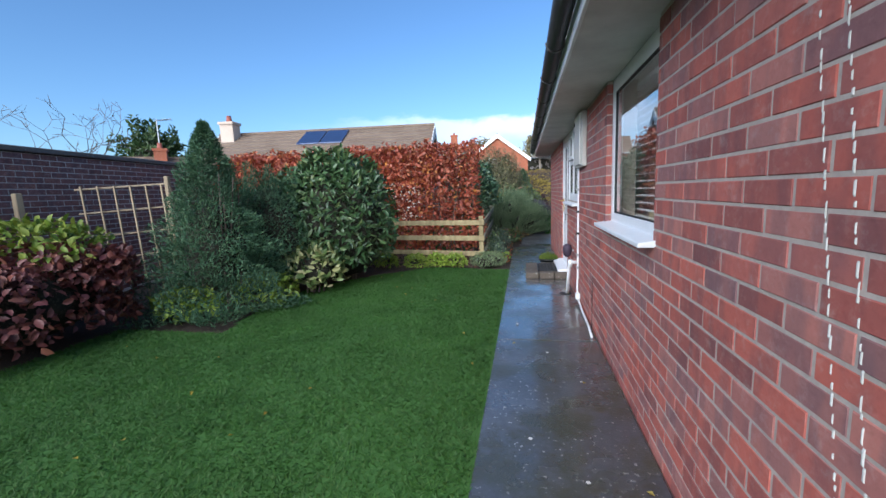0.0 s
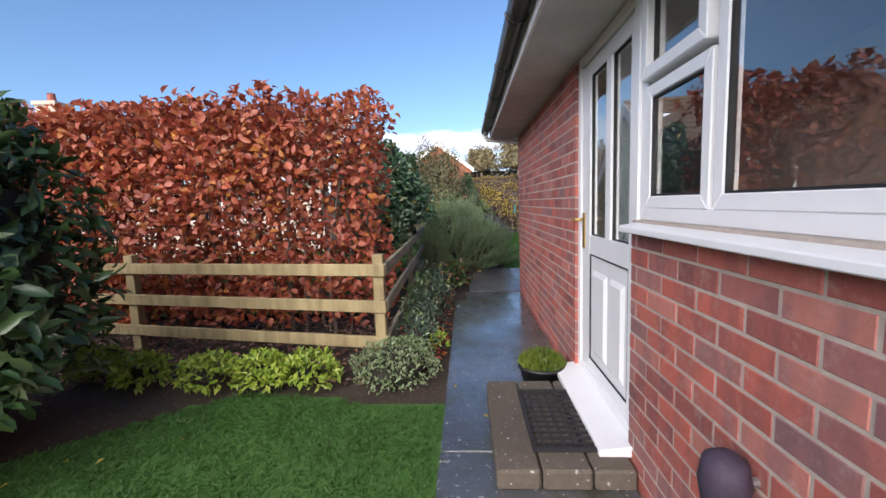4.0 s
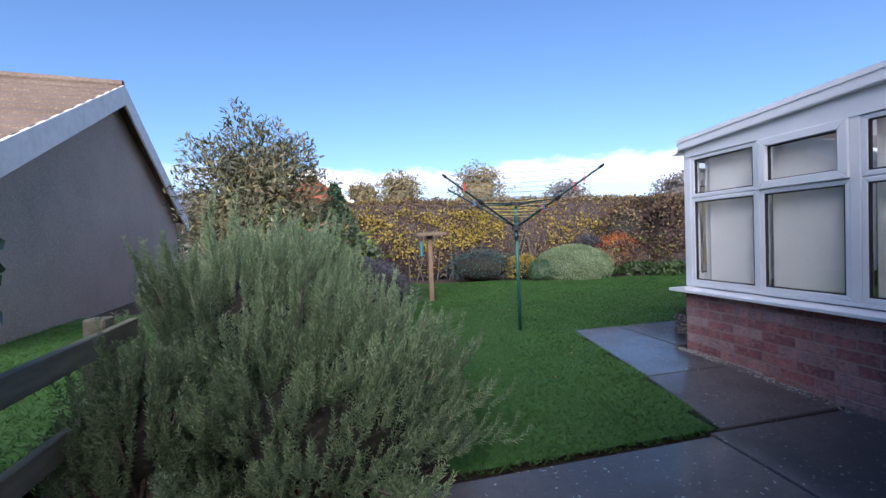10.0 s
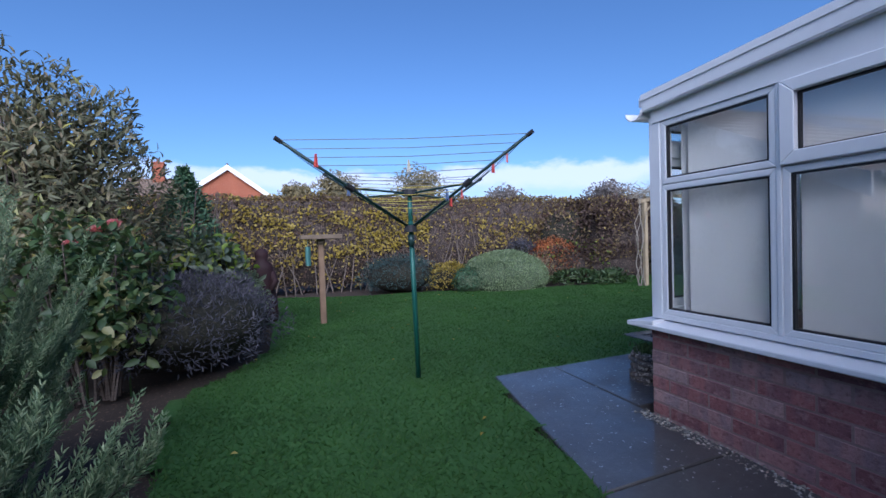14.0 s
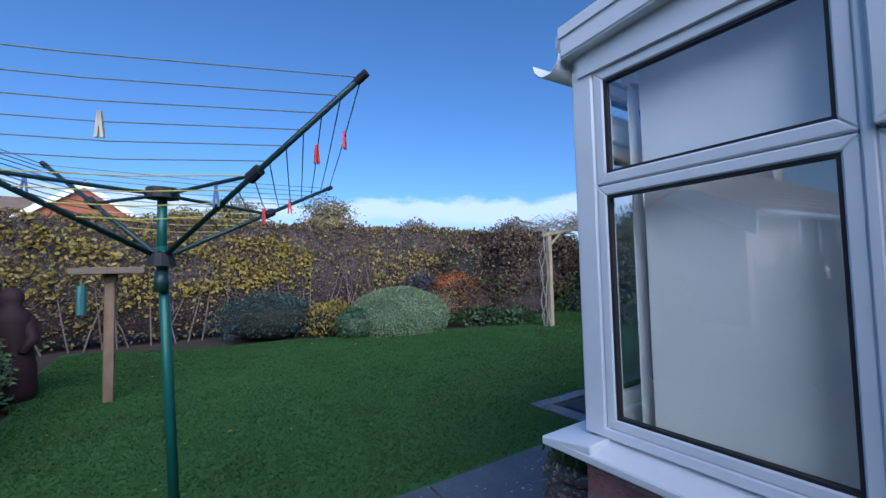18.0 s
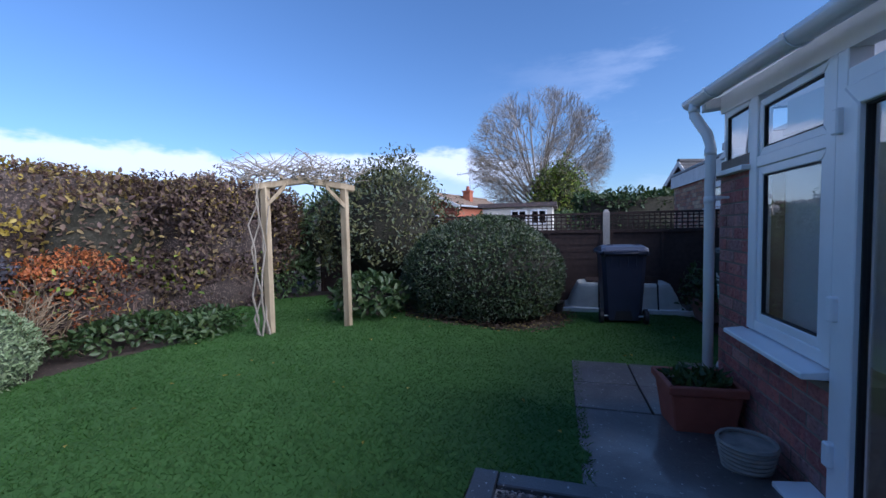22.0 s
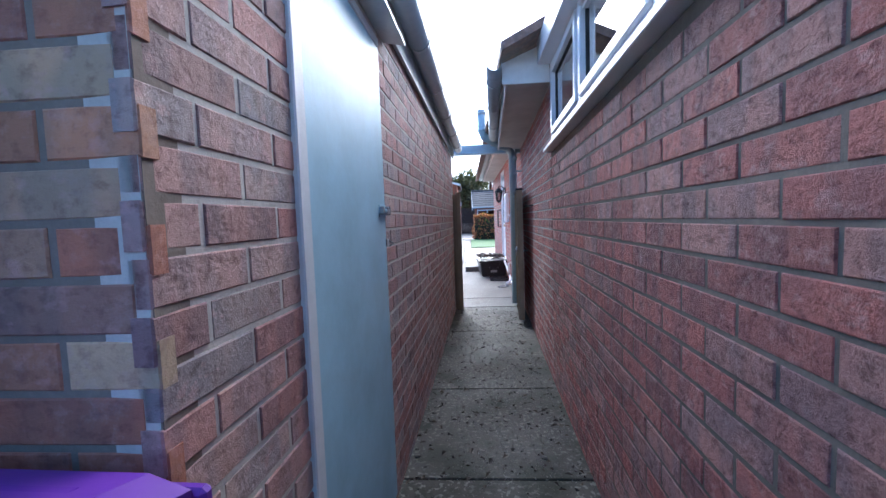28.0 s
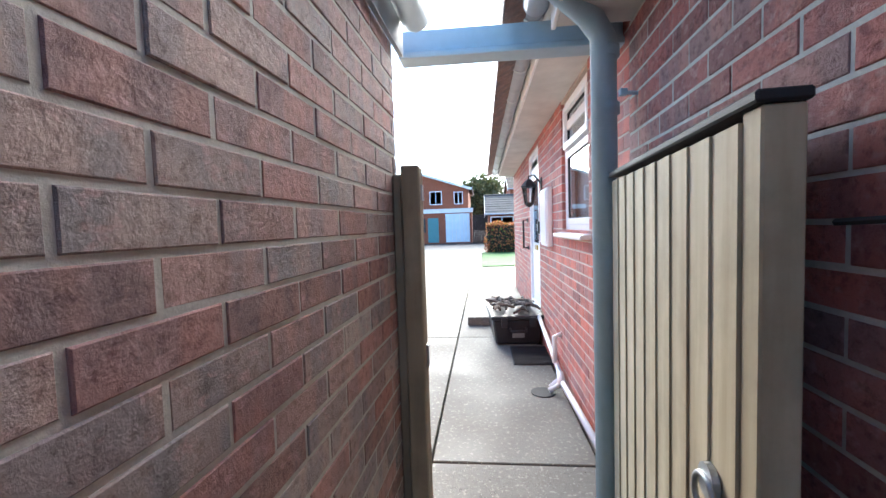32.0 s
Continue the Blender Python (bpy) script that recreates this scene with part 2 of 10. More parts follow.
BRICK_GARAGE = mat_brick("brick_garage", [(0.0, (0.29, 0.105, 0.065)), (0.25, (0.46, 0.17, 0.10)), (0.45, (0.38, 0.18, 0.10)), (0.62, (0.55, 0.25, 0.135)), (0.76, (0.56, 0.42, 0.25)), (0.9, (0.58, 0.37, 0.215)), (1.0, (0.30, 0.16, 0.115))], 0.14, 0.6)
BRICK_SIDE = mat_brick("brick_weathered", [(0.0, (0.31, 0.18, 0.155)), (0.25, (0.44, 0.20, 0.17)), (0.45, (0.46, 0.325, 0.28)), (0.65, (0.34, 0.265, 0.24)), (0.82, (0.48, 0.25, 0.21)), (1.0, (0.48, 0.39, 0.34))], 0.14, 0.8)
# Boundary wall brick, its tones darkened for the shade it stands in.
BRICK_OLD_SHADED = mat_brick("brick_old_shaded", [(0.0, (0.15, 0.065, 0.055)), (0.5, (0.22, 0.10, 0.08)), (1.0, (0.18, 0.09, 0.085))], 0.35, 0.5)
MORTAR_SMEAR = mat_concrete("mortar_smeared", (0.32, 0.21, 0.19), (0.48, 0.36, 0.325), 0.9, (0.5, 0.42, 0.38), 0.75)
MORTAR_TAN = mat_concrete("mortar_tan", (0.19, 0.155, 0.125), (0.29, 0.24, 0.195), 0.9, (0.4, 0.36, 0.3), 0.8)
MORTAR = mat_concrete("mortar_pale", (0.43, 0.36, 0.31), (0.55, 0.468, 0.40), 0.9, (0.6, 0.57, 0.5), 0.8)
MORTAR_GREY = mat_concrete("mortar_grey", (0.51, 0.48, 0.43), (0.64, 0.61, 0.55), 0.9, (0.5, 0.48, 0.42), 0.8)
UPVC = mat_plain("white_upvc", (0.79, 0.80, 0.815), 0.32, 0, 0.05, 4.0, 0.02)
WHITE_PAINT = mat_plain("white_paint", (0.74, 0.74, 0.72), 0.55, 0, 0.14, 6.0, 0.1)
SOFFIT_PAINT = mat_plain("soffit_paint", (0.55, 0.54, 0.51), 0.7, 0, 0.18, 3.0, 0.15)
GREY_PIPE = mat_plain("grey_plastic", (0.36, 0.40, 0.43), 0.42, 0, 0.12, 7.0, 0.03)
BLACK_PIPE = mat_plain("dark_gutter", (0.035, 0.035, 0.038), 0.4, 0, 0.2, 9.0, 0.03)
RUBBER = mat_plain("black_rubber", (0.018, 0.018, 0.02), 0.7, 0, 0.3, 20.0, 0.1)
GLASS = mat_glass("window_glass")
BLIND = mat_plain("blind_fabric", (0.82, 0.83, 0.84), 0.85, 0, 0.06, 3.0, 0.05)
ROOM = mat_plain("room_wall", (0.70, 0.68, 0.64), 0.9, 0, 0.1, 1.0, 0)
PATH_DARK = mat_concrete("path_paving", (0.054, 0.059, 0.068), (0.115, 0.117, 0.122), 0.34, (0.40, 0.39, 0.37), 0.70, 0.2, (0.05, 0.05, 0.03), 1.0)
PATIO = mat_concrete("patio_paving", (0.060, 0.058, 0.060), (0.125, 0.12, 0.115), 0.55, (0.42, 0.42, 0.42), 0.72, 0.2, None, 0.7)
DRIVE = mat_concrete("drive_concrete", (0.128, 0.116, 0.098), (0.203, 0.188, 0.158), 0.8, (0.270, 0.255, 0.217), 0.66, 0.1)
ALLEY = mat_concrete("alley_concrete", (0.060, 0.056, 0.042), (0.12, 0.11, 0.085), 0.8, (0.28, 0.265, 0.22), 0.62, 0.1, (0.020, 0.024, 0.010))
ROAD = mat_concrete("road_tarmac", (0.05, 0.05, 0.052), (0.075, 0.075, 0.075), 0.8, (0.2, 0.2, 0.2), 0.75)
SOIL = mat_concrete("bare_soil", (0.030, 0.021, 0.015), (0.062, 0.043, 0.030), 0.95, (0.16, 0.10, 0.07), 0.68)
TURF = mat_concrete("turf_ground", (0.034, 0.100, 0.013), (0.050, 0.135, 0.019), 0.9, (0.066, 0.139, 0.030), 0.66)
GRASS = mat_leaf("grass_blade", [(0.0, (0.044, 0.124, 0.016)), (0.4, (0.051, 0.138, 0.018)), (0.8, (0.060, 0.156, 0.022)), (1.0, (0.092, 0.165, 0.036))], 0.6, 0.45)
FENCE_WOOD = mat_wood("fence_wood", (0.20, 0.155, 0.075), (0.36, 0.29, 0.15), 0.8, (8, 8, 1.5))
# Second fence run: grey-green from algae, with its shade put into the colour too.
FENCE_GREY = mat_wood("fence_weathered_shade", (0.128, 0.128, 0.084), (0.297, 0.284, 0.196), 0.85, (8, 1.5, 8))
FENCE_DARK = mat_wood("fence_brown", (0.027, 0.015, 0.012), (0.054, 0.030, 0.024), 0.75, (1.5, 8, 8))
ARCH_WOOD = mat_wood("arch_wood", (0.26, 0.20, 0.12), (0.42, 0.34, 0.22), 0.8, (10, 10, 1.2))
GATE_WOOD = mat_wood("gate_wood", (0.36, 0.275, 0.165), (0.52, 0.425, 0.28), 0.75, (9, 9, 1.0))
GATE_EDGE = mat_wood("gate_edge", (0.22, 0.165, 0.105), (0.36, 0.29, 0.195), 0.8, (9, 9, 1.0))
TWIG = mat_wood("twig_bark", (0.075, 0.055, 0.045), (0.15, 0.12, 0.10), 0.9)
PALE_TWIG = mat_wood("pale_bark", (0.22, 0.19, 0.15), (0.36, 0.32, 0.26), 0.9)
ROOF_BROWN = mat_brick("roof_tile", [(0.0, (0.17, 0.10, 0.075)), (0.5, (0.24, 0.15, 0.11)), (1.0, (0.20, 0.13, 0.10))], 0.2, 0.4)
ROOF_DARK = mat_brick("roof_tile_dark", [(0.0, (0.06, 0.05, 0.05)), (1.0, (0.10, 0.085, 0.08))], 0.2, 0.4)


def mat_panel(name):
    """Milky roof sheet that lets daylight through, an assumed make to brighten the room."""
    m, t, b = nodes_of(name)
    b.inputs["Base Color"].default_value = (0.78, 0.79, 0.80, 1)
    b.inputs["Roughness"].default_value = 0.4
    tr = t.nodes.new("ShaderNodeBsdfTranslucent")
    tr.inputs["Color"].default_value = (0.80, 0.81, 0.82, 1)
    mx = t.nodes.new("ShaderNodeMixShader")
    mx.inputs[0].default_value = 0.6
    link(t, b.outputs[0], mx.inputs[1])
    link(t, tr.outputs[0], mx.inputs[2])
    link(t, mx.outputs[0], t.nodes["Material Output"].inputs["Surface"])
    return m


# Translucency assumed here; it lets in light for the blinds below.
ROOF_PANEL = mat_panel("milky_roof_sheet")


# ---- mesh helpers ----
class Mesh:
    """Collects vertices and faces; made into one mesh object by part() or thing()."""

    def __init__(self):
        self.v, self.f = [], []

    def box(self, x0, x1, y0, y1, z0, z1):
        n = len(self.v)
        self.v += [(x0, y0, z0), (x1, y0, z0), (x1, y1, z0), (x0, y1, z0), (x0, y0, z1), (x1, y0, z1), (x1, y1, z1), (x0, y1, z1)]
        self.f += [tuple(n + i for i in q) for q in ((3, 2, 1, 0), (4, 5, 6, 7), (0, 1, 5, 4), (1, 2, 6, 5), (2, 3, 7, 6), (3, 0, 4, 7))]
        return self

    def hexa(self, pts):
        """Eight corners: four below, four above, both counter-clockwise from above."""
        n = len(self.v)
        self.v += [tuple(p) for p in pts]
        self.f += [tuple(n + i for i in q) for q in ((3, 2, 1, 0), (4, 5, 6, 7), (0, 1, 5, 4), (1, 2, 6, 5), (2, 3, 7, 6), (3, 0, 4, 7))]
        return self

    def tube(self, pts, radii, sides=8, caps=True, sy=1.0):
        pts = [Vector(p) for p in pts]
        if not hasattr(radii, "__len__"):
            radii = [radii] * len(pts)
        start = len(self.v)
        up = None
        for i, p in enumerate(pts):
            d = (pts[min(i + 1, len(pts) - 1)] - pts[max(i - 1, 0)]).normalized()
            if up is None:
                up = Vector((0, 0, 1)) if abs(d.z) < 0.9 else Vector((1, 0, 0))
            side = d.cross(up).normalized()
            up = side.cross(d).normalized()
            for k in range(sides):
                a = 2 * math.pi * k / sides
                self.v.append(tuple(p + side * (math.cos(a) * radii[i]) + up * (math.sin(a) * radii[i] * sy)))
        for i in range(len(pts) - 1):
            for k in range(sides):
                a, b = start + i * sides + k, start + i * sides + (k + 1) % sides
                self.f.append((a, b, b + sides, a + sides))
        if caps:
            self.f.append(tuple(start + k for k in reversed(range(sides))))
            self.f.append(tuple(start + (len(pts) - 1) * sides + k for k in range(sides)))
        return self

    def lathe(self, profile, sides=20, centre=(0, 0), sx=1.0, sy=1.0):
        n = len(self.v)
        for r, z in profile:
            for k in range(sides):
                a = 2 * math.pi * k / sides
                self.v.append((centre[0] + math.cos(a) * r * sx, centre[1] + math.sin(a) * r * sy, z))
        for i in range(len(profile) - 1):
            for k in range(sides):
                a, b = n + i * sides + k, n + i * sides + (k + 1) % sides
                self.f.append((a, b, b + sides, a + sides))
        self.f.append(tuple(n + k for k in reversed(range(sides))))
        m = n + (len(profile) - 1) * sides
        self.f.append(tuple(m + k for k in range(sides)))
        return self

    def data(self, name, mat, bevel=0.0, smooth=False):
        me = bpy.data.meshes.new(name)
        me.from_pydata(self.v, [], self.f)
        if bevel:
            bm = bmesh.new()
            bm.from_mesh(me)
            bmesh.ops.bevel(bm, geom=bm.edges[:], offset=bevel, segments=1, affect="EDGES", clamp_overlap=True)
            bm.to_mesh(me)
            bm.free()
        if smooth:
            me.polygons.foreach_set("use_smooth", [True] * len(me.polygons))
        me.materials.append(mat)
        me.update()
        return me


def part(name, mesh, mat, parent, label="", bevel=0.0, smooth=False, at=None):
    ob = new(name, mesh.data(name, mat, bevel, smooth))
    if parent is not None:
        ob.parent = parent
    if at is not None:
        ob.matrix_local = at
    if label:
        ob["label"] = label
    return ob


def thing(name, label, category, m=None, group="", kind=""):
    ob = new(name)
    ob.empty_display_size = 0.1
    if m is not None:
        ob.matrix_world = m
    return tagged(ob, label, category, group, kind)


def solo(name, mesh, mat, label, category, m=None, group="", kind="", bevel=0.0, smooth=False):
    ob = new(name, mesh.data(name, mat, bevel, smooth))
    if m is not None:
        ob.matrix_world = m
    return tagged(ob, label, category, group, kind)


def np_mesh(name, verts, faces, mat, smooth=False):
    """A mesh from arrays; all faces have the same number of corners."""
    me = bpy.data.meshes.new(name)
    nv, (nf, k) = len(verts), faces.shape
    me.vertices.add(nv)
    me.vertices.foreach_set("co", np.ascontiguousarray(verts, dtype=np.float32).ravel())
    me.loops.add(nf * k)
    me.loops.foreach_set("vertex_index", np.ascontiguousarray(faces, dtype=np.int32).ravel())
    me.polygons.add(nf)
    me.polygons.foreach_set("loop_start", np.arange(nf, dtype=np.int32) * k)
    if smooth:
        me.polygons.foreach_set("use_smooth", np.ones(nf, dtype=bool))
    else:
        me.shade_flat()
    me.materials.append(mat)
    me.update(calc_edges=True)
    me.validate()
    return me


def leaf_mesh(name, centre, direction, normal, length, width, mat, fold=0.25, fine=False):
    """Folded pointed leaves: rows of base points, directions and face normals. fine: rounder outline and a bent spine."""
    n = len(centre)
    d = direction / np.linalg.norm(direction, axis=1, keepdims=True)
    s = np.cross(d, normal)
    s /= np.linalg.norm(s, axis=1, keepdims=True) + 1e-9
    u = np.cross(s, d)
    L, Wd = np.asarray(length).reshape(-1, 1), np.asarray(width).reshape(-1, 1)
    b = centre
    i = np.arange(n)[:, None]
    if fine:
        m1, m2, tp = b + d * L * 0.30, b + d * L * 0.68 - u * L * 0.03, b + d * L - u * L * 0.14
        l1, r1 = (m1 + q * s * Wd * 0.46 + u * Wd * fold for q in (-1, 1))
        l2, r2 = (m2 + q * s * Wd * 0.42 + u * Wd * fold * 0.8 for q in (-1, 1))
        v = np.stack([b, m1, m2, tp, l1, l2, r1, r2], 1).reshape(-1, 3)
        t = [[0, 1, 4], [1, 5, 4], [1, 2, 5], [2, 3, 5], [0, 6, 1], [1, 6, 7], [1, 7, 2], [2, 7, 3]]
        return np_mesh(name, v, np.concatenate([i * 8 + np.array([q]) for q in t], 1).reshape(-1, 3), mat, True)
    l = centre + d * L * 0.45 - s * Wd * 0.5 + u * Wd * fold
    r = centre + d * L * 0.45 + s * Wd * 0.5 + u * Wd * fold
    tp = centre + d * L - u * L * 0.12
    v = np.stack([b, l, tp, r], 1).reshape(-1, 3)
    f = np.concatenate([i * 4 + np.array([[0, 2, 1]]), i * 4 + np.array([[0, 3, 2]])], 1).reshape(-1, 3)
    return np_mesh(name, v, f, mat)


RNG = np.random.default_rng(7)


def unit(n):
    v = RNG.normal(size=(n, 3))
    return v / np.linalg.norm(v, axis=1, keepdims=True)


def ground_z(x, y):
    """The lie of the ground: the back garden is a little above the side path and the drive."""
    def sm(q):
        q = np.clip(q, 0, 1)
        return q * q * (3 - 2 * q)
    return 0.13 * sm((np.asarray(y) - 11.2) / 2.8) * (1 - sm((np.asarray(x) - 5.2) / 2.2) * sm((16.6 - np.asarray(y)) / 1.6))


# ---- brick walls ----
def brick_data(name, L, Hh, mat, depth=0.03, ch=0.0024):
    m = Mesh()
    a, c = L / 2, Hh / 2
    m.v = [(-a, depth, -c), (a, depth, -c), (a, depth, c), (-a, depth, c), (-a, ch, -c), (a, ch, -c), (a, ch, c), (-a, ch, c), (-a + ch, 0, -c + ch), (a - ch, 0, -c + ch), (a - ch, 0, c - ch), (-a + ch, 0, c - ch)]
    m.f = [(0, 1, 5, 4), (1, 2, 6, 5), (2, 3, 7, 6), (3, 0, 4, 7), (4, 5, 9, 8), (5, 6, 10, 9), (6, 7, 11, 10), (7, 4, 8, 11), (8, 9, 10, 11)]
    return m.data(name, mat)


def brick_wall(name, m, L, Hh, openings, mat, mortar, label, near=(0, 0), near_z=(0.0, 9.0), z0=0.0, thick=0.22, recess=0.0026, top=None, jitter=0.0015, limit=300):
    """A wall along local x, facing local -y, with holes (x0, x1, z0, z1). top(x): the height at x, for gables."""
    cx = sorted({0.0, L, *[o[0] for o in openings], *[o[1] for o in openings]})
    cz = sorted({z0 - 0.12, Hh, *[o[2] for o in openings], *[o[3] for o in openings]})
    core = Mesh()
    for xa, xb in zip(cx, cx[1:]):
        for za, zb in zip(cz, cz[1:]):
            xm, zm = (xa + xb) / 2, (za + zb) / 2
            if any(o[0] < xm < o[1] and o[2] < zm < o[3] for o in openings):
                continue
            core.box(xa, xb, recess, thick, za, zb)
    if top:
        core = Mesh()
        xs = [L * i / 24 for i in range(25)]
        for xa, xb in zip(xs, xs[1:]):
            core.hexa([(xa, recess, z0), (xb, recess, z0), (xb, thick, z0), (xa, thick, z0), (xa, recess, top(xa)), (xb, recess, top(xb)), (xb, thick, top(xb)), (xa, thick, top(xa))])
    wall = solo(name, core, mortar, label, "wall", m, kind="structure")
    full = brick_data("brick", 0.215, 0.065, mat)
    rnd = random.Random(len(name) * 7 + int(L * 100))
    V, F = [], []
    count, row, z = 0, 0, z0
    while z + 0.075 <= Hh + 0.04:
        zc = z + 0.0325
        x = -0.1125 if row % 2 else 0.0
        while x < L - 0.02:
            spans = [(max(x, -0.003), min(x + 0.215, L + 0.003))]
            for o in openings:
                if o[2] - 0.02 < zc < o[3] + 0.02:
                    nxt = []
                    for a, b in spans:
                        if b <= o[0] or a >= o[1]:
                            nxt.append((a, b))
                        else:
                            nxt += [q for q in ((a, min(b, o[0] + 0.003)), (max(a, o[1] - 0.003), b)) if q[1] - q[0] > 0.02]
                    spans = nxt
            for a, b in spans:
                if b - a < 0.02 or (top and z + 0.07 > top((a + b) / 2)):
                    continue
                dy = rnd.uniform(-jitter, jitter)
                if abs(b - a - 0.215) < 1e-6 and near[0] < a and b < near[1] and near_z[0] < zc < near_z[1] and count < limit:
                    ob = new("brick", full)
                    ob.parent = wall
                    ob.location = ((a + b) / 2, dy, zc)
                    ob.rotation_euler = (rnd.uniform(-0.008, 0.008), rnd.uniform(-0.006, 0.006), rnd.uniform(-0.01, 0.01))
                    count += 1
                else:
                    c, n, h = 0.0026, len(V), 0.0325
                    k = 0.11 if any(abs(b - o[0] - 0.003) < 1e-6 or abs(a - o[1] + 0.003) < 1e-6 for o in openings) else 0.03
                    V += [(a, k, zc - h), (b, k, zc - h), (b, k, zc + h), (a, k, zc + h), (a, c + dy, zc - h), (b, c + dy, zc - h), (b, c + dy, zc + h), (a, c + dy, zc + h),
                          (a + c, dy, zc - h + c), (b - c, dy, zc - h + c), (b - c, dy, zc + h - c), (a + c, dy, zc + h - c)]
                    F += [[n + i for i in q] for q in ((0, 1, 5, 4), (1, 2, 6, 5), (2, 3, 7, 6), (3, 0, 4, 7), (4, 5, 9, 8), (5, 6, 10, 9), (6, 7, 11, 10), (7, 4, 8, 11), (8, 9, 10, 11))]
            x += 0.225
        z += 0.075
        row += 1
    if V:
        ob = new("brickwork", np_mesh("brickwork", np.array(V), np.array(F), mat))
        ob.parent = wall
        tagged(ob, kind="stuff")
    return wall


SKEW = 2.862
xe = lambda y: 6.755 + (y - 10.06) * 0.05    # the passage side of house and sun room runs slightly askew
WEST = lambda x, y: pose(x, y, 0, 0, 0, -90)    # faces -x; local x runs towards -y
NORTH = lambda x, y: pose(x, y, 0, 0, 0, 180)   # faces +y; local x runs towards -x
EAST = lambda x, y: pose(x, y, 0, 0, 0, 90)     # faces +x; local x runs towards +y

XW, YN, XE, YE, YC, XC = 0.55, 11.13, 6.78, 10.06, 14.05, 2.95
SOFFIT = 2.10
Y_BACK = 0.4
uw = lambda y: YN - y    # along the west wall, from its north corner

W_OPEN = [(uw(4.51), uw(3.29), 1.03, 2.10), (uw(7.36), uw(6.15), 1.15, 2.10), (uw(8.28), uw(7.36), 0.10, 2.10)]
wall_west = brick_wall("wall_west", WEST(XW, YN), YN - Y_BACK, 2.10, W_OPEN, BRICK_RED, MORTAR, "red brick side wall of the bungalow with pale mortar", (0.3, 3.6), (0.9, 1.75), z0=-0.012)
wall_north = brick_wall("wall_north", NORTH(XC + 0.1, YN), XC + 0.1 - XW - 0.012, 2.10, [], BRICK_RED, MORTAR, "red brick rear wall of the bungalow beside the sun room", z0=0.0)
# sun room: dwarf wall to the west, brick pier to the north, full wall to the east
SILL = 0.66
YCW = 13.97
wall_sun_west = brick_wall("wall_sun_west", WEST(XC, YCW), YCW - YN, SILL - 0.03, [], BRICK_DWARF, MORTAR_SMEAR, "low red brick wall under the sun room windows", (0.2, 2.6), z0=0.06)
XNE = 6.95
wall_sun_north = brick_wall("wall_sun_north", pose(XNE, YC, 0, 0, 0, 181.15), XNE - XC - 0.03, 1.61, [(0.42, 1.17, SILL - 0.03, 1.7), (1.17, 2.76, 0.10, 1.7), (2.76, XNE - XC - 0.03, SILL - 0.03, 1.7)], BRICK_RUSTIC, MORTAR_TAN, "red brick rear wall and corner pier of the sun room", (0.0, 2.0), z0=0.0)
wall_sun_east = brick_wall("wall_sun_east", pose(xe(YE + 0.012), YE + 0.012, 0, 0, 0, 90 - SKEW), YC - YE - 0.05, 1.72, [], BRICK_RUSTIC, MORTAR_TAN, "rough red brick side wall of the sun room along the passage", (0.1, 3.9), (0.75, 1.6), z0=-0.035)
YS = 7.2
wall_east = brick_wall("wall_east", pose(xe(YS), YS, 0, 0, 0, 90 - SKEW), YE - YS - 0.008, 2.22, [], BRICK_RUSTIC, MORTAR_GREY, "rough red brick side wall of the bungalow along the passage", (0.2, 2.8), (0.7, 1.9), z0=-0.035)
XF = 6.58
uf = lambda y: y - Y_BACK
F_OPEN = [(uf(5.54), uf(6.40), 1.33, 2.36), (uf(3.22), uf(4.16), 0.30, 2.30)]
wall_front = brick_wall("wall_front", EAST(XF, Y_BACK), YS - Y_BACK, 2.38, F_OPEN, BRICK_RED, MORTAR, "red brick side wall of the bungalow facing the drive", z0=0.0)
solo("wall_return", Mesh().box(XF - 0.2, xe(YS) - 0.012, YS + 0.004, YS + 0.2, 0, 2.22), MORTAR_GREY, "brick return of the bungalow wall", "wall", kind="structure")
wall_south = solo("wall_south", Mesh().box(XW + 0.01, XF - 0.01, Y_BACK + 0.01, Y_BACK + 0.2, 0, 2.1), MORTAR, "front wall of the bungalow facing the street", "wall", kind="structure")
wall_inner = solo("wall_inner", Mesh().box(XC + 0.1, XE - 0.23, YE - 0.1, YE + 0.1, 0, 2.35), ROOM, "plastered wall between house and sun room", "wall", kind="structure")
solo("floor", Mesh().box(XW + 0.23, XF - 0.24, Y_BACK + 0.2, YN - 0.25, 0.05, 0.12).box(XC + 0.24, XE - 0.24, YN - 0.25, YC - 0.24, 0.05, 0.12), ROOM, "plain indoor floor of the bungalow", "floor", kind="structure")
wall_inner_side = solo("wall_inner_side", Mesh().box(2.0, 2.1, Y_BACK + 0.2, YN - 0.25, 0.1, 2.1), ROOM, "plain partition wall indoors", "wall", kind="structure")
solo("ceiling", Mesh().box(XW + 0.22, XE - 0.23, Y_BACK + 0.2, YE - 0.12, 2.13, 2.2), ROOM, "plain white indoor ceiling of the bungalow", "ceiling", kind="structure")

# roof of the bungalow, eaves west and east, gable to the north
RX, RZ = (XW + XE) / 2, 4.1
ex0, ex1, ry0, ry1 = XW - 0.36, XE + 0.34, Y_BACK - 0.3, YN + 0.19
roof = Mesh()
roof.hexa([(ex0, ry0, 2.24), (RX, ry0, RZ), (RX, YE + 0.25, RZ), (ex0, ry1, 2.24), (ex0, ry0, 2.30), (RX, ry0, RZ + 0.06), (RX, YE + 0.25, RZ + 0.06), (ex0, ry1, 2.30)])
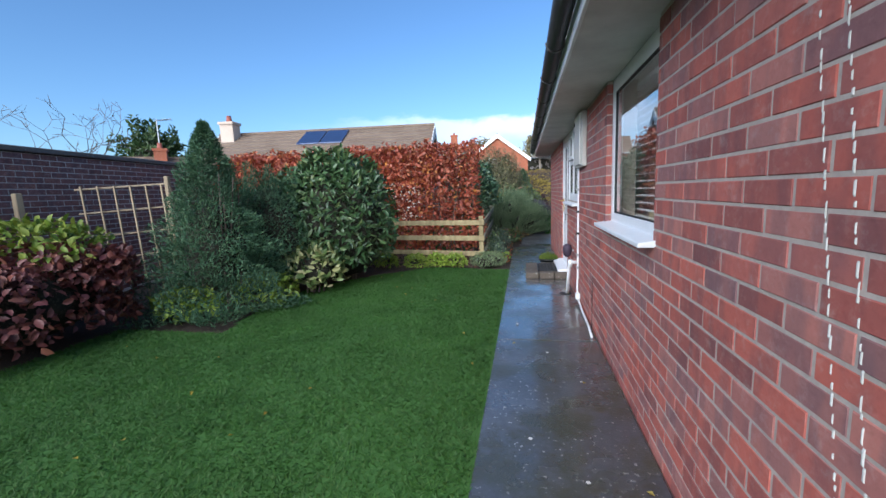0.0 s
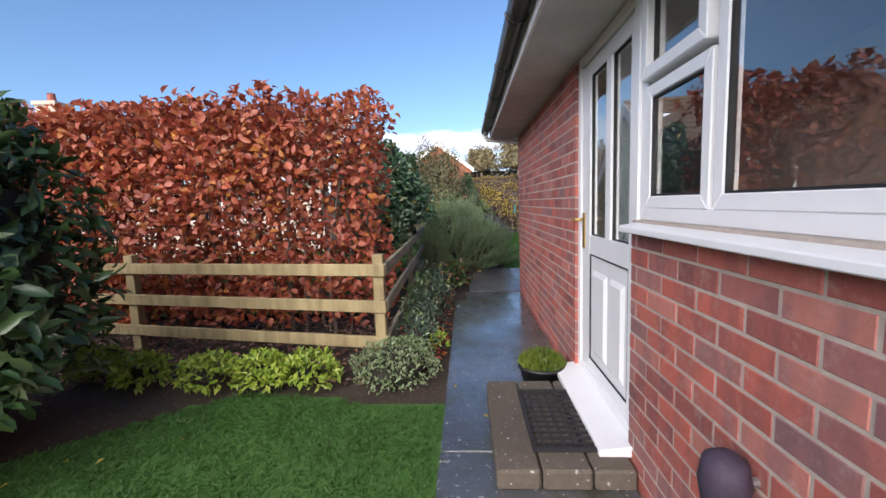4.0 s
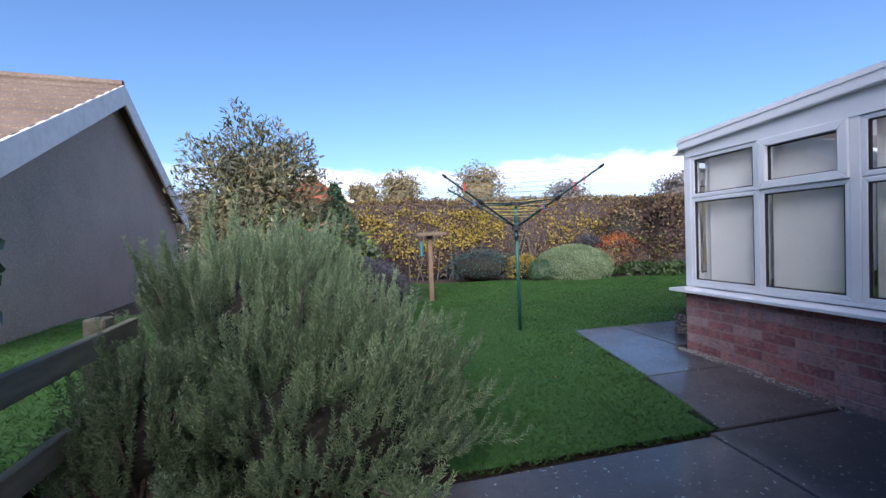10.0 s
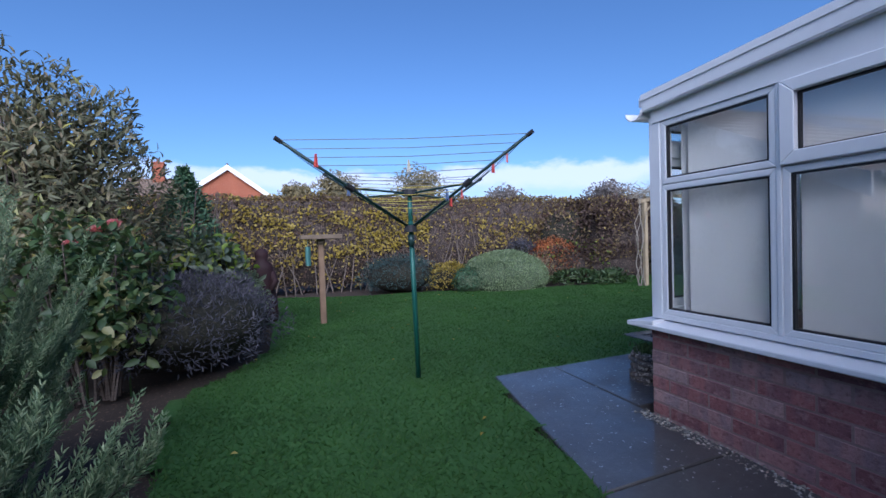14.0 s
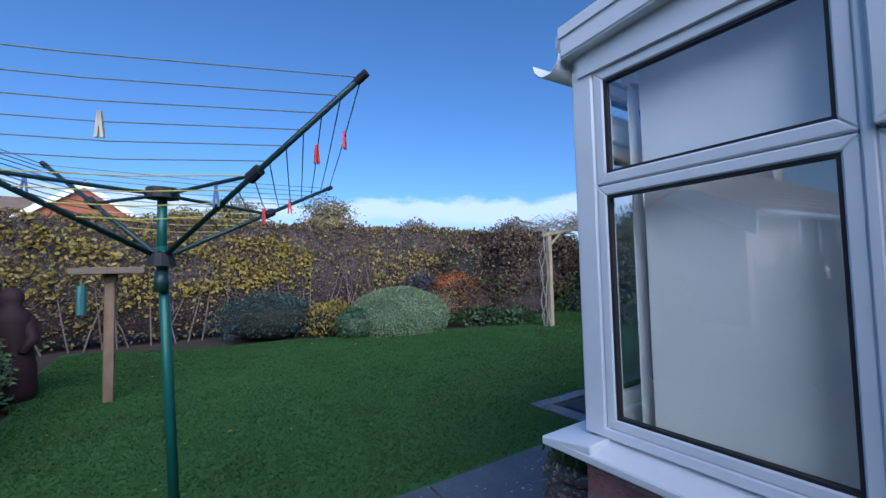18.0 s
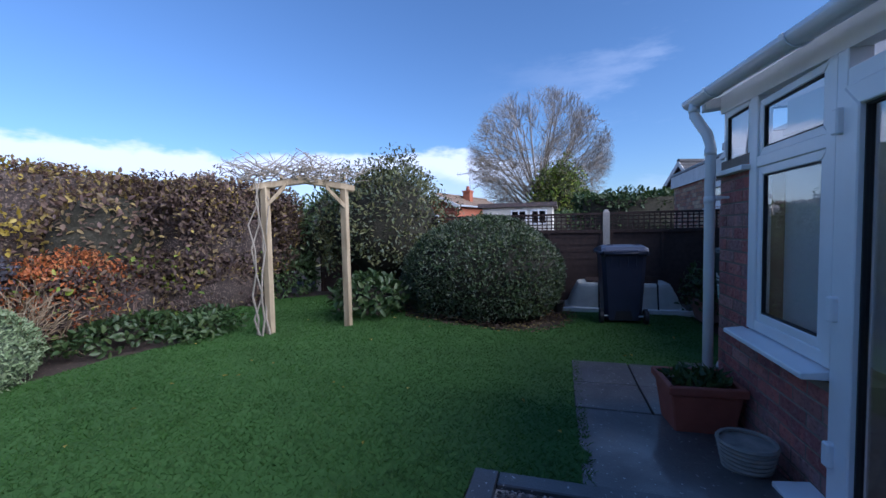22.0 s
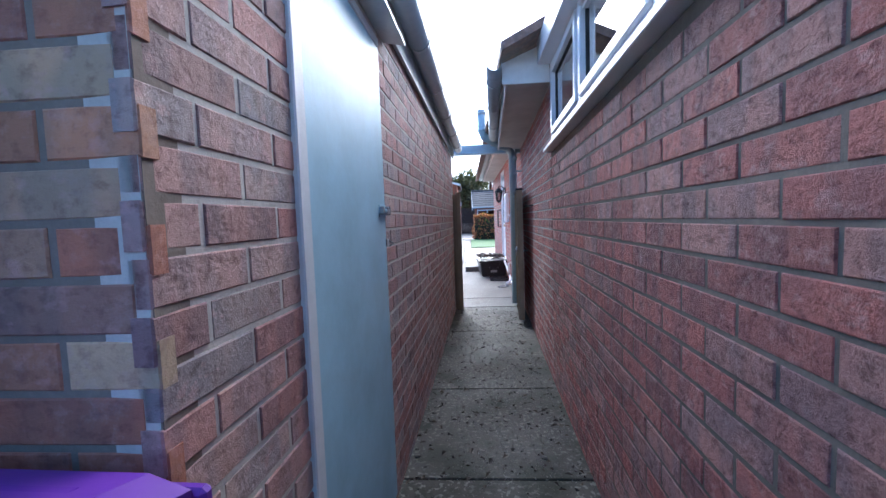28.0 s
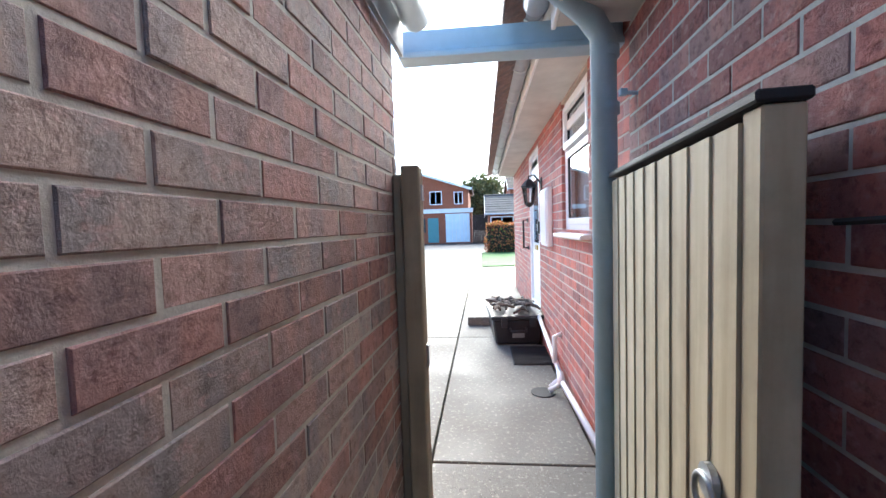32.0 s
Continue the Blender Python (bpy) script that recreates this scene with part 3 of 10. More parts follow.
roof.hexa([(RX, ry0, RZ), (ex1, ry0, 2.42), (ex1, YE + 0.25, 2.36), (RX, YE + 0.25, RZ), (RX, ry0, RZ + 0.06), (ex1, ry0, 2.48), (ex1, YE + 0.25, 2.42), (RX, YE + 0.25, RZ + 0.06)])
solo("roof", roof, ROOF_BROWN, "brown tiled roof of the bungalow", "roof", kind="structure")
solo("gable", Mesh().hexa([(XW, YE - 0.1, 2.1), (XE, YE - 0.1, 2.1), (XE, YE, 2.1), (XW, YE, 2.1), (RX - 0.1, YE - 0.1, RZ - 0.1), (RX + 0.1, YE - 0.1, RZ - 0.1), (RX + 0.1, YE, RZ - 0.1), (RX - 0.1, YE, RZ - 0.1)]), BRICK_RED, "brick gable of the bungalow", "wall", kind="structure")
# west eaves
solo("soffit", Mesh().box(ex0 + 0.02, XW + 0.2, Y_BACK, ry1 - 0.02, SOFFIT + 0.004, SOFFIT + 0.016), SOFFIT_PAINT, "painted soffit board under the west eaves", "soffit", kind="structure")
solo("fascia", Mesh().box(ex0, ex0 + 0.018, Y_BACK, ry1, SOFFIT - 0.005, SOFFIT + 0.15), WHITE_PAINT, "white fascia board of the west eaves", "fascia", kind="structure", bevel=0.003)
solo("bargeboard", Mesh().box(ex0, XC + 0.1, ry1, ry1 + 0.018, SOFFIT - 0.005, SOFFIT + 0.16), WHITE_PAINT, "white board closing the rear eaves", "fascia", kind="structure", bevel=0.003)


def gutter(name, p0, p1, mat, label, r=0.056, brackets=6):
    """A half-round gutter along a level or gently falling line, with brackets."""
    g = thing(name, label, "gutter", kind="structure")
    p0, p1 = Vector(p0), Vector(p1)
    d = (p1 - p0).normalized()
    s = d.cross(Vector((0, 0, 1))).normalized()
    m = Mesh()
    prof = [(math.cos(a), math.sin(a)) for a in [math.pi * (1 + k / 8) for k in range(9)]]
    ring = [(c * r, q * r) for c, q in prof] + [(c * (r - 0.005), q * (r - 0.005)) for c, q in reversed(prof)]
    for p in (p0, p1):
        m.v += [tuple(p + s * c + Vector((0, 0, q))) for c, q in ring]
    n = len(ring)
    m.f += [(k, (k + 1) % n, n + (k + 1) % n, n + k) for k in range(n)] + [tuple(reversed(range(n))), tuple(range(n, 2 * n))]
    part("channel", m, mat, g, smooth=True)
    for k in range(brackets):
        c = p0.lerp(p1, (k + 0.5) / brackets)
        b = Mesh()
        b.v = [tuple(c + d * o + s * x * 1.12 + Vector((0, 0, z * 1.12))) for o in (-0.015, 0.015) for x, z in ring]
        b.f = [(q, (q + 1) % n, n + (q + 1) % n, n + q) for q in range(n)] + [tuple(reversed(range(n))), tuple(range(n, 2 * n))]
        part("bracket", b, mat, g)
    return g


def downpipe(name, pts, mat, label, r=0.034, collars=(), clips=()):
    g = thing(name, label, "downpipe", kind="structure")
    part("pipe", Mesh().tube(pts, r, 14), mat, g, smooth=True)
    for p, ax in collars:
        p, ax = Vector(p), Vector(ax).normalized()
        part("collar", Mesh().tube([p - ax * 0.022, p + ax * 0.022], r * 1.09, 16), mat, g, smooth=True)
    for p, q in clips:
        part("clip", Mesh().tube([p, q], 0.008, 8).box(q[0] - 0.013, q[0] + 0.013, q[1] - 0.013, q[1] + 0.013, q[2] - 0.012, q[2] + 0.012), mat, g)
    return g


gutter("gutter_west", (ex0 - 0.058, Y_BACK, SOFFIT + 0.13), (ex0 - 0.058, ry1 + 0.01, SOFFIT + 0.11), BLACK_PIPE, "dark half-round gutter along the west eaves", brackets=14)
downpipe("downpipe_rear", [(ex0 - 0.06, ry1 - 0.03, SOFFIT + 0.09), (ex0 - 0.06, ry1 - 0.03, SOFFIT + 0.04), (ex0 - 0.03, ry1 + 0.01, SOFFIT + 0.0), (XW + 0.05, YN + 0.07, SOFFIT - 0.07), (XW + 0.09, YN + 0.055, SOFFIT - 0.13), (XW + 0.09, YN + 0.055, 0.05)], WHITE_PAINT, "white plastic downpipe from the rear corner of the gutter", 0.033, [((ex0 - 0.06, ry1 - 0.03, SOFFIT + 0.07), (0, 0, 1)), ((XW + 0.09, YN + 0.055, SOFFIT - 0.26), (0, 0, 1))])
# east eaves
def plank(xa, xb, y0, y1, z0, z1):
    """A board along the passage side, its edges xa and xb outside the skewed wall line."""
    p, q = xe(y0), xe(y1)
    return Mesh().hexa([(p + xa, y0, z0), (p + xb, y0, z0), (q + xb, y1, z0), (q + xa, y1, z0), (p + xa, y0, z1), (p + xb, y0, z1), (q + xb, y1, z1), (q + xa, y1, z1)])


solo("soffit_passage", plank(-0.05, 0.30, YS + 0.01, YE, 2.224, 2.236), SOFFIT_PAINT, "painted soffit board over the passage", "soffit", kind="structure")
solo("fascia_passage", plank(0.30, 0.318, YS, YE, 2.215, 2.36), WHITE_PAINT, "white fascia board over the passage", "fascia", kind="structure", bevel=0.003)
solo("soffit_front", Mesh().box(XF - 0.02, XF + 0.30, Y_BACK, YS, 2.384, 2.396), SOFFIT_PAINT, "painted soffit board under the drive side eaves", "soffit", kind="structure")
solo("fascia_front", Mesh().box(XF + 0.30, XF + 0.318, Y_BACK, YS, 2.375, 2.50), WHITE_PAINT, "white fascia board of the drive side eaves", "fascia", kind="structure", bevel=0.003)
solo("eaves_end", Mesh().hexa([(XE - 0.02, YE, 2.215), (XE + 0.318, YE, 2.215), (XE + 0.318, YE + 0.018, 2.215), (XE - 0.02, YE + 0.018, 2.215), (XE - 0.02, YE, 2.5), (XE + 0.318, YE, 2.36), (XE + 0.318, YE + 0.018, 2.36), (XE - 0.02, YE + 0.018, 2.5)]), WHITE_PAINT, "white board closing the end of the eaves", "fascia", kind="structure")
gutter("gutter_passage", (XE + 0.378, YE + 0.1, 2.34), (xe(YS) + 0.378, YS, 2.33), GREY_PIPE, "grey half-round gutter of the bungalow along the passage", brackets=4)
gutter("gutter_front", (XF + 0.378, YS - 0.02, 2.48), (XF + 0.378, Y_BACK, 2.46), GREY_PIPE, "pale half-round gutter of the bungalow facing the drive", brackets=10)

# lean-to roof of the sun room: high at the house, low to the north
LZ0, LZ1 = 2.12, 2.75
WZ0, WZ1 = 1.90, 2.12
lean = Mesh().hexa([(XC - 0.035, YE + 0.05, WZ1), (XE + 0.06, YE + 0.05, LZ1), (XNE + 0.06, YC + 0.12, LZ0), (XC - 0.035, YCW + 0.03, WZ0), (XC - 0.035, YE + 0.05, WZ1 + 0.05), (XE + 0.06, YE + 0.05, LZ1 + 0.05), (XNE + 0.06, YC + 0.12, LZ0 + 0.05), (XC - 0.035, YCW + 0.03, WZ0 + 0.05)])
solo("roof_sun_room", lean, ROOF_PANEL, "milky white panelled lean-to roof of the sun room", "roof", kind="structure")


# ---- windows and doors ----
def frame_rect(x0, x1, z0, z1, w, y0, y1):
    """Four mitred bars round a rectangle, in one mesh."""
    m = Mesh()
    o, i = [(x0, z0), (x1, z0), (x1, z1), (x0, z1)], [(x0 + w, z0 + w), (x1 - w, z0 + w), (x1 - w, z1 - w), (x0 + w, z1 - w)]
    for k in range(4):
        a, b, c, d = o[k], o[(k + 1) % 4], i[(k + 1) % 4], i[k]
        m.hexa([(a[0], y0, a[1]), (b[0], y0, b[1]), (c[0], y0, c[1]), (d[0], y0, d[1]), (a[0], y1, a[1]), (b[0], y1, b[1]), (c[0], y1, c[1]), (d[0], y1, d[1])])
        q = len(m.f) - 6
        m.f[q:] = [tuple(reversed(f)) for f in m.f[q:]]
    return m


def sash(win, x0, x1, z0, z1, y, w=0.05, opener=False, blind=None):
    """One light: sash bars, black gasket, glass."""
    d = 0.022 if opener else 0.0
    part("window_frame", frame_rect(x0, x1, z0, z1, w, y - d, y + 0.05), UPVC, win, bevel=0.004)
    part("gasket", frame_rect(x0 + w, x1 - w, z0 + w, z1 - w, 0.008, y + 0.006, y + 0.03), RUBBER, win, "black rubber glazing gasket")
    g = part("pane", Mesh().box(x0 + w - 0.005, x1 - w + 0.005, y + 0.014, y + 0.020, z0 + w - 0.005, z1 - w + 0.005), GLASS, win, "clear double glazing")
    g.visible_shadow = False


def window(name, m, x0, x1, z0, z1, lights, label, sill=True, sill_out=0.07, y=0.03, w=0.055, sill_z=None, ends=0.05):
    """A white window in a wall's local frame. lights: (x0, x1, z0, z1, opener)."""
    win = thing(name, label, "window", m, kind="structure")
    part("outer_frame", frame_rect(x0, x1, z0, z1, w, y, y + 0.07), UPVC, win, bevel=0.004)
    for l in lights:
        sash(win, l[0], l[1], l[2], l[3], y - 0.004, 0.048, l[4])
    if sill:
        sz = sill_z or z0
        s = Mesh().hexa([(x0 - ends, -sill_out, sz - 0.045), (x1 + ends, -sill_out, sz - 0.045), (x1 + ends, y + 0.06, sz - 0.045), (x0 - ends, y + 0.06, sz - 0.045), (x0 - ends, -sill_out, sz - 0.02), (x1 + ends, -sill_out, sz - 0.02), (x1 + ends, y + 0.06, sz + 0.004), (x0 - ends, y + 0.06, sz + 0.004)])
        part("window_sill", s, UPVC, win, "white plastic sill", bevel=0.004)
    return win


def slats(name, m, x0, x1, z0, z1, y, step=0.05, depth=0.045, label="white slatted venetian blind behind the window"):
    b = thing(name, label, "blind", m)
    z = z0
    while z < z1:
        part("slat", Mesh().hexa([(x0, y, z), (x1, y, z), (x1, y + depth * 0.8, z + 0.006), (x0, y + depth * 0.8, z + 0.006), (x0, y, z + 0.003), (x1, y, z + 0.003), (x1, y + depth * 0.8, z + 0.009), (x0, y + depth * 0.8, z + 0.009)]), BLIND, b)
        z += step
    part("head_rail", Mesh().box(x0, x1, y, y + 0.05, z1, z1 + 0.04), BLIND, b)
    return b


MW = WEST(XW, YN)
window("window_1", MW, uw(4.51), uw(3.29), 1.03, 2.10, [(uw(4.51) + 0.05, uw(3.29) - 0.05, 1.08, 2.05, False)], "large white bedroom window with a venetian blind", y=0.042, ends=0.03, sill_out=0.08, sill_z=1.066)
slats("venetian_blind", MW, uw(4.42), uw(3.36), 1.1, 2.0, 0.19)
k0, k1 = uw(7.36), uw(6.15)
window("window_2", MW, k0, k1, 1.15, 2.10, [(k0 + 0.05, k0 + 0.50, 1.20, 1.68, False), (k0 + 0.05, k0 + 0.50, 1.70, 2.05, True), (k0 + 0.52, k1 - 0.05, 1.20, 2.05, False)], "white kitchen window with a small top opener", ends=-0.03)

# back door: two glass lights above a panelled base
door = thing("door_1", "white panelled back door with two tall panes, closed", "door", MW, kind="structure")
d0, d1 = uw(8.28), uw(7.36)
g0, g1, gm0, gm1 = uw(8.06), uw(7.475), uw(7.79), uw(7.71)    # glass edges and mullion
part("door_frame", frame_rect(d0, d1, 0.13, 2.10, 0.06, 0.02, 0.10), UPVC, door, bevel=0.004)
part("stile", Mesh().box(d0 + 0.064, g0, 0.03, 0.08, 0.19, 2.03), UPVC, door, bevel=0.004)
part("stile", Mesh().box(g1, d1 - 0.062, 0.03, 0.08, 0.19, 2.03), UPVC, door, bevel=0.004)
for nm, za, zb in (("bottom_rail", 0.19, 0.27), ("middle_rail", 0.915, 1.03), ("top_rail", 1.95, 2.03)):
    part(nm, Mesh().box(g0, g1, 0.031, 0.079, za, zb), UPVC, door, bevel=0.003)
part("mullion", Mesh().box(gm0, gm1, 0.028, 0.078, 1.03, 1.95), UPVC, door, bevel=0.006)
for a, b in ((g0, gm0), (gm1, g1)):
    g = part("pane", Mesh().box(a, b, 0.05, 0.056, 1.03, 1.95), GLASS, door, "clear glass with a net behind")
    g.visible_shadow = False
    part("gasket", frame_rect(a, b, 1.03, 1.95, 0.005, 0.04, 0.06), RUBBER, door)
part("lower_panel", Mesh().box(g0, g1, 0.040, 0.07, 0.27, 0.905), UPVC, door, "moulded lower panel")
part("gasket", frame_rect(g0 - 0.002, g1 + 0.002, 0.266, 0.914, 0.004, 0.0305, 0.05), RUBBER, door, "black gasket line round the lower panel")
for a, b in ((g0 + 0.045, gm0 + 0.02), (gm1 - 0.02, g1 - 0.05)):
    part("raised_panel", Mesh().hexa([(a, 0.042, 0.32), (b, 0.042, 0.32), (b, 0.042, 0.83), (a, 0.042, 0.83), (a + 0.03, 0.026, 0.35), (b - 0.03, 0.026, 0.35), (b - 0.03, 0.026, 0.80), (a + 0.03, 0.026, 0.80)]), UPVC, door)
BRASS = mat_plain("brass", (0.55, 0.38, 0.12), 0.3, 0.9, 0.15, 12.0, 0.02)
hd = part("handle", Mesh().box(d0 + 0.10, d0 + 0.13, 0.018, 0.03, 0.94, 1.16), BRASS, door, "brass handle plate", bevel=0.004)
part("lever", Mesh().tube([(d0 + 0.115, 0.03, 1.12), (d0 + 0.115, -0.03, 1.12), (d0 + 0.02, -0.035, 1.12)], 0.009, 10), BRASS, hd, smooth=True)
part("threshold", Mesh().hexa([(d0 - 0.04, -0.14, 0.09), (d1 + 0.04, -0.14, 0.09), (d1 + 0.04, 0.10, 0.09), (d0 - 0.04, 0.10, 0.09), (d0 - 0.04, -0.14, 0.125), (d1 + 0.04, -0.14, 0.125), (d1 + 0.04, 0.10, 0.15), (d0 - 0.04, 0.10, 0.15)]), UPVC, door, "white plastic door sill", bevel=0.004)
NET = mat_plain("net_curtain", (0.55, 0.60, 0.60), 0.9, 0, 0.2, 5.0, 0)
solo("net_curtain", Mesh().box(d0 + 0.1, d1 - 0.1, 0.16, 0.165, 1.0, 2.05), NET, "pale net curtain behind the back door panes", "curtain", MW)

# sun room glazing
LEAN = lambda y: LZ0 + (LZ1 - LZ0) * (YC + 0.12 - y) / (YC + 0.12 - YE - 0.05)
MSW = WEST(XC, YCW)
sw = thing("window_3", "white framed glazing of the sun room with drawn blinds", "window", MSW, kind="structure")
LW = YCW - YN
gl0 = SILL + 0.06
part("window_sill", Mesh().hexa([(-0.02, -0.09, SILL - 0.02), (LW, -0.09, SILL - 0.02), (LW, 0.08, SILL - 0.02), (-0.02, 0.08, SILL - 0.02), (-0.02, -0.09, SILL + 0.005), (LW, -0.09, SILL + 0.005), (LW, 0.08, SILL + 0.03), (-0.02, 0.08, SILL + 0.03)]), UPVC, sw, "white plastic sill", bevel=0.004)
part("bottom_rail", Mesh().box(0.05, LW, 0.0, 0.07, SILL + 0.03, gl0), UPVC, sw, bevel=0.004)
part("corner_post", Mesh().box(0.0, 0.074, 0.001, 0.10, SILL + 0.03, 1.80), UPVC, sw, bevel=0.006)
lights = [(0.076, 0.65), (0.67, 1.21), (1.26, 1.79), (1.81, 2.34), (2.39, LW)]
for a, b in ((0.65, 0.67), (1.21, 1.26), (1.79, 1.81), (2.34, 2.39)):
    part("mullion", Mesh().box(a, b, -0.003, 0.075, gl0, 1.80), UPVC, sw, bevel=0.003)
for k, (a, b) in enumerate(lights):
    sash(sw, a, b, gl0, 1.44, 0.003, 0.030, False)
    sash(sw, a, b, 1.445, 1.795, 0.004, 0.055 if k in (1, 3) else 0.032, k in (1, 3))
# shallow white fascia over the west glazing, rising with the roof
part("head_board", Mesh().hexa([(0.03, -0.008, 1.796), (LW, -0.008, 1.796), (LW, 0.07, 1.796), (0.03, 0.07, 1.796), (0.03, -0.008, 1.90), (LW, -0.008, 2.06), (LW, 0.07, 2.06), (0.03, 0.07, 1.90)]), UPVC, sw)
part("verge_trim", Mesh().hexa([(0.0, -0.05, 1.865), (LW, -0.05, 2.02), (LW, -0.01, 2.02), (0.0, -0.01, 1.865), (0.0, -0.05, 1.955), (LW, -0.05, 2.115), (LW, -0.01, 2.115), (0.0, -0.01, 1.955)]), UPVC, sw, "white verge board", bevel=0.004)
part("trim_lip", Mesh().hexa([(0.0, -0.057, 1.925), (LW, -0.057, 2.085), (LW, -0.05, 2.085), (0.0, -0.05, 1.925), (0.0, -0.057, 1.96), (LW, -0.057, 2.12), (LW, -0.05, 2.12), (0.0, -0.05, 1.96)]), UPVC, sw)
part("verge_soffit", Mesh().hexa([(0.0, -0.045, 1.862), (LW, -0.045, 2.016), (LW, 0.0, 2.016), (0.0, 0.0, 1.862), (0.0, -0.045, 1.868), (LW, -0.045, 2.022), (LW, 0.0, 2.022), (0.0, 0.0, 1.868)]), UPVC, sw)
for k, (a, b) in enumerate(lights):
    solo("roller_blind", Mesh().box(a + 0.02 + (0.075 if k == 0 else 0.0), b - 0.02, 0.10, 0.104, SILL + 0.06, 1.83), BLIND, "pale drawn roller blind in the sun room", "blind", MSW, group="roller blinds")

MSN = pose(XNE, YC, 0, 0, 0, 181.15)
LN = XNE - XC
sn = thing("window_4", "white framed rear glazing of the sun room over a low wall", "window", MSN, kind="structure")
n0 = 0.42
D0, D1 = 1.17, 2.76    # pair of garden doors in the middle of the glazing
for ua, ub in ((n0 - 0.06, D0 - 0.01), (D1 + 0.01, LN + 0.09)):
    part("window_sill", Mesh().hexa([(ua, -0.10, SILL - 0.02), (ub, -0.10, SILL - 0.02), (ub, 0.08, SILL - 0.02), (ua, 0.08, SILL - 0.02), (ua, -0.10, SILL + 0.005), (ub, -0.10, SILL + 0.005), (ub, 0.08, SILL + 0.03), (ua, 0.08, SILL + 0.03)]), UPVC, sn, "white plastic sill", bevel=0.004)
for ua, ub in ((n0, D0), (D1, LN)):
    part("bottom_rail", Mesh().box(ua, ub, 0.0, 0.07, SILL + 0.03, SILL + 0.09), UPVC, sn, bevel=0.004)
    part("transom", Mesh().box(ua, ub, -0.002, 0.072, 1.60, 1.66), UPVC, sn, bevel=0.004)
topn = lambda u: 2.02 - 0.22 * u / LN    # the head falls slightly to the west
for u, w in ((n0, 0.09), (1.10, 0.065), (D1 + 0.005, 0.065), (LN - 0.07, 0.065)):
    part("mullion", Mesh().box(u, u + w, -0.004, 0.075, SILL + 0.03, topn(u) + 0.03), UPVC, sn, bevel=0.004)
part("head_rail", Mesh().hexa([(0.0, -0.006, 2.02), (LN - 0.02, -0.006, 1.80), (LN - 0.02, 0.07, 1.80), (0.0, 0.07, 2.02), (0.0, -0.006, 2.14), (LN - 0.02, -0.006, 1.90), (LN - 0.02, 0.07, 1.90), (0.0, 0.07, 2.14)]), UPVC, sn)
for a, b, opener in ((n0 + 0.09, 1.10, False), (D1 + 0.07, LN - 0.07, False)):
    sash(sn, a, b, SILL + 0.09, 1.60, 0.006, 0.045, opener)
    sash(sn, a, b, 1.66, topn(b), 0.006, 0.04, False)
gd = thing("door_4", "pair of white framed glass garden doors of the sun room, closed", "door", MSN, kind="structure")
dt = topn(D1) - 0.005
part("door_frame", Mesh().box(D0, D0 + 0.06, -0.008, 0.075, 0.12, dt + 0.09).box(D1 - 0.06, D1, -0.008, 0.075, 0.12, dt + 0.01).box(D0 + 0.06, D1 - 0.06, -0.007, 0.075, dt - 0.055, dt + 0.01), UPVC, gd, bevel=0.004)
part("threshold", Mesh().hexa([(D0 - 0.13, -0.14, 0.10), (D1 + 0.1, -0.14, 0.10), (D1 + 0.1, 0.08, 0.10), (D0 - 0.13, 0.08, 0.10), (D0 - 0.13, -0.14, 0.125), (D1 + 0.1, -0.14, 0.125), (D1 + 0.1, 0.08, 0.15), (D0 - 0.13, 0.08, 0.15)]), UPVC, gd, "white plastic door sill", bevel=0.004)
Dm = (D0 + D1) / 2
for q, (a, b) in enumerate(((D0 + 0.062, Dm - 0.002), (Dm + 0.002, D1 - 0.062))):
    lf = part("door_leaf", frame_rect(a, b, 0.155, dt - 0.057, 0.085, -0.022, 0.045), UPVC, gd, bevel=0.005)
    part("gasket", frame_rect(a + 0.085, b - 0.085, 0.24, dt - 0.142, 0.008, 0.0, 0.03), RUBBER, lf, "black rubber glazing gasket")
    part("pane", Mesh().box(a + 0.08, b - 0.08, 0.012, 0.018, 0.235, dt - 0.137), GLASS, lf, "clear double glazing").visible_shadow = False
    hu = a - 0.028 if q == 0 else b - 0.002
    for z in (0.36, 0.95, 1.68):
        part("hinge", Mesh().box(hu - 0.005, hu + 0.035, -0.045, -0.008, z - 0.05, z + 0.05), UPVC, lf, "white door hinge", bevel=0.006)
part("pier_sill", Mesh().box(-0.05, n0 + 0.02, -0.05, 0.08, 1.60, 1.63), UPVC, sn, "white sill on the brick pier", bevel=0.004)
sash(sn, 0.03, n0, 1.63, 2.02, 0.006, 0.045, False)
blinds = thing("vertical_blind", "white vertical strip blind inside the sun room", "blind", MSN)
u = n0 + 0.12
while u < LN - 0.15:
    part("strip", Mesh().hexa([(u, 0.125, SILL + 0.05), (u + 0.085, 0.140, SILL + 0.05), (u + 0.085, 0.143, SILL + 0.05), (u, 0.128, SILL + 0.05), (u, 0.125, topn(u) - 0.05), (u + 0.085, 0.140, topn(u) - 0.05), (u + 0.085, 0.143, topn(u) - 0.05), (u, 0.128, topn(u) - 0.05)]), BLIND, blinds)
    u += 0.094
part("head_rail", Mesh().box(n0 + 0.1, LN - 0.1, 0.115, 0.155, 1.76, 1.79), BLIND, blinds)
gutter("gutter_sun_room", (XC - 0.05, YCW + 0.06, 1.885), (XNE + 0.10, YC + 0.16, LZ0 + 0.02), UPVC, "white half-round gutter of the sun room", brackets=5)
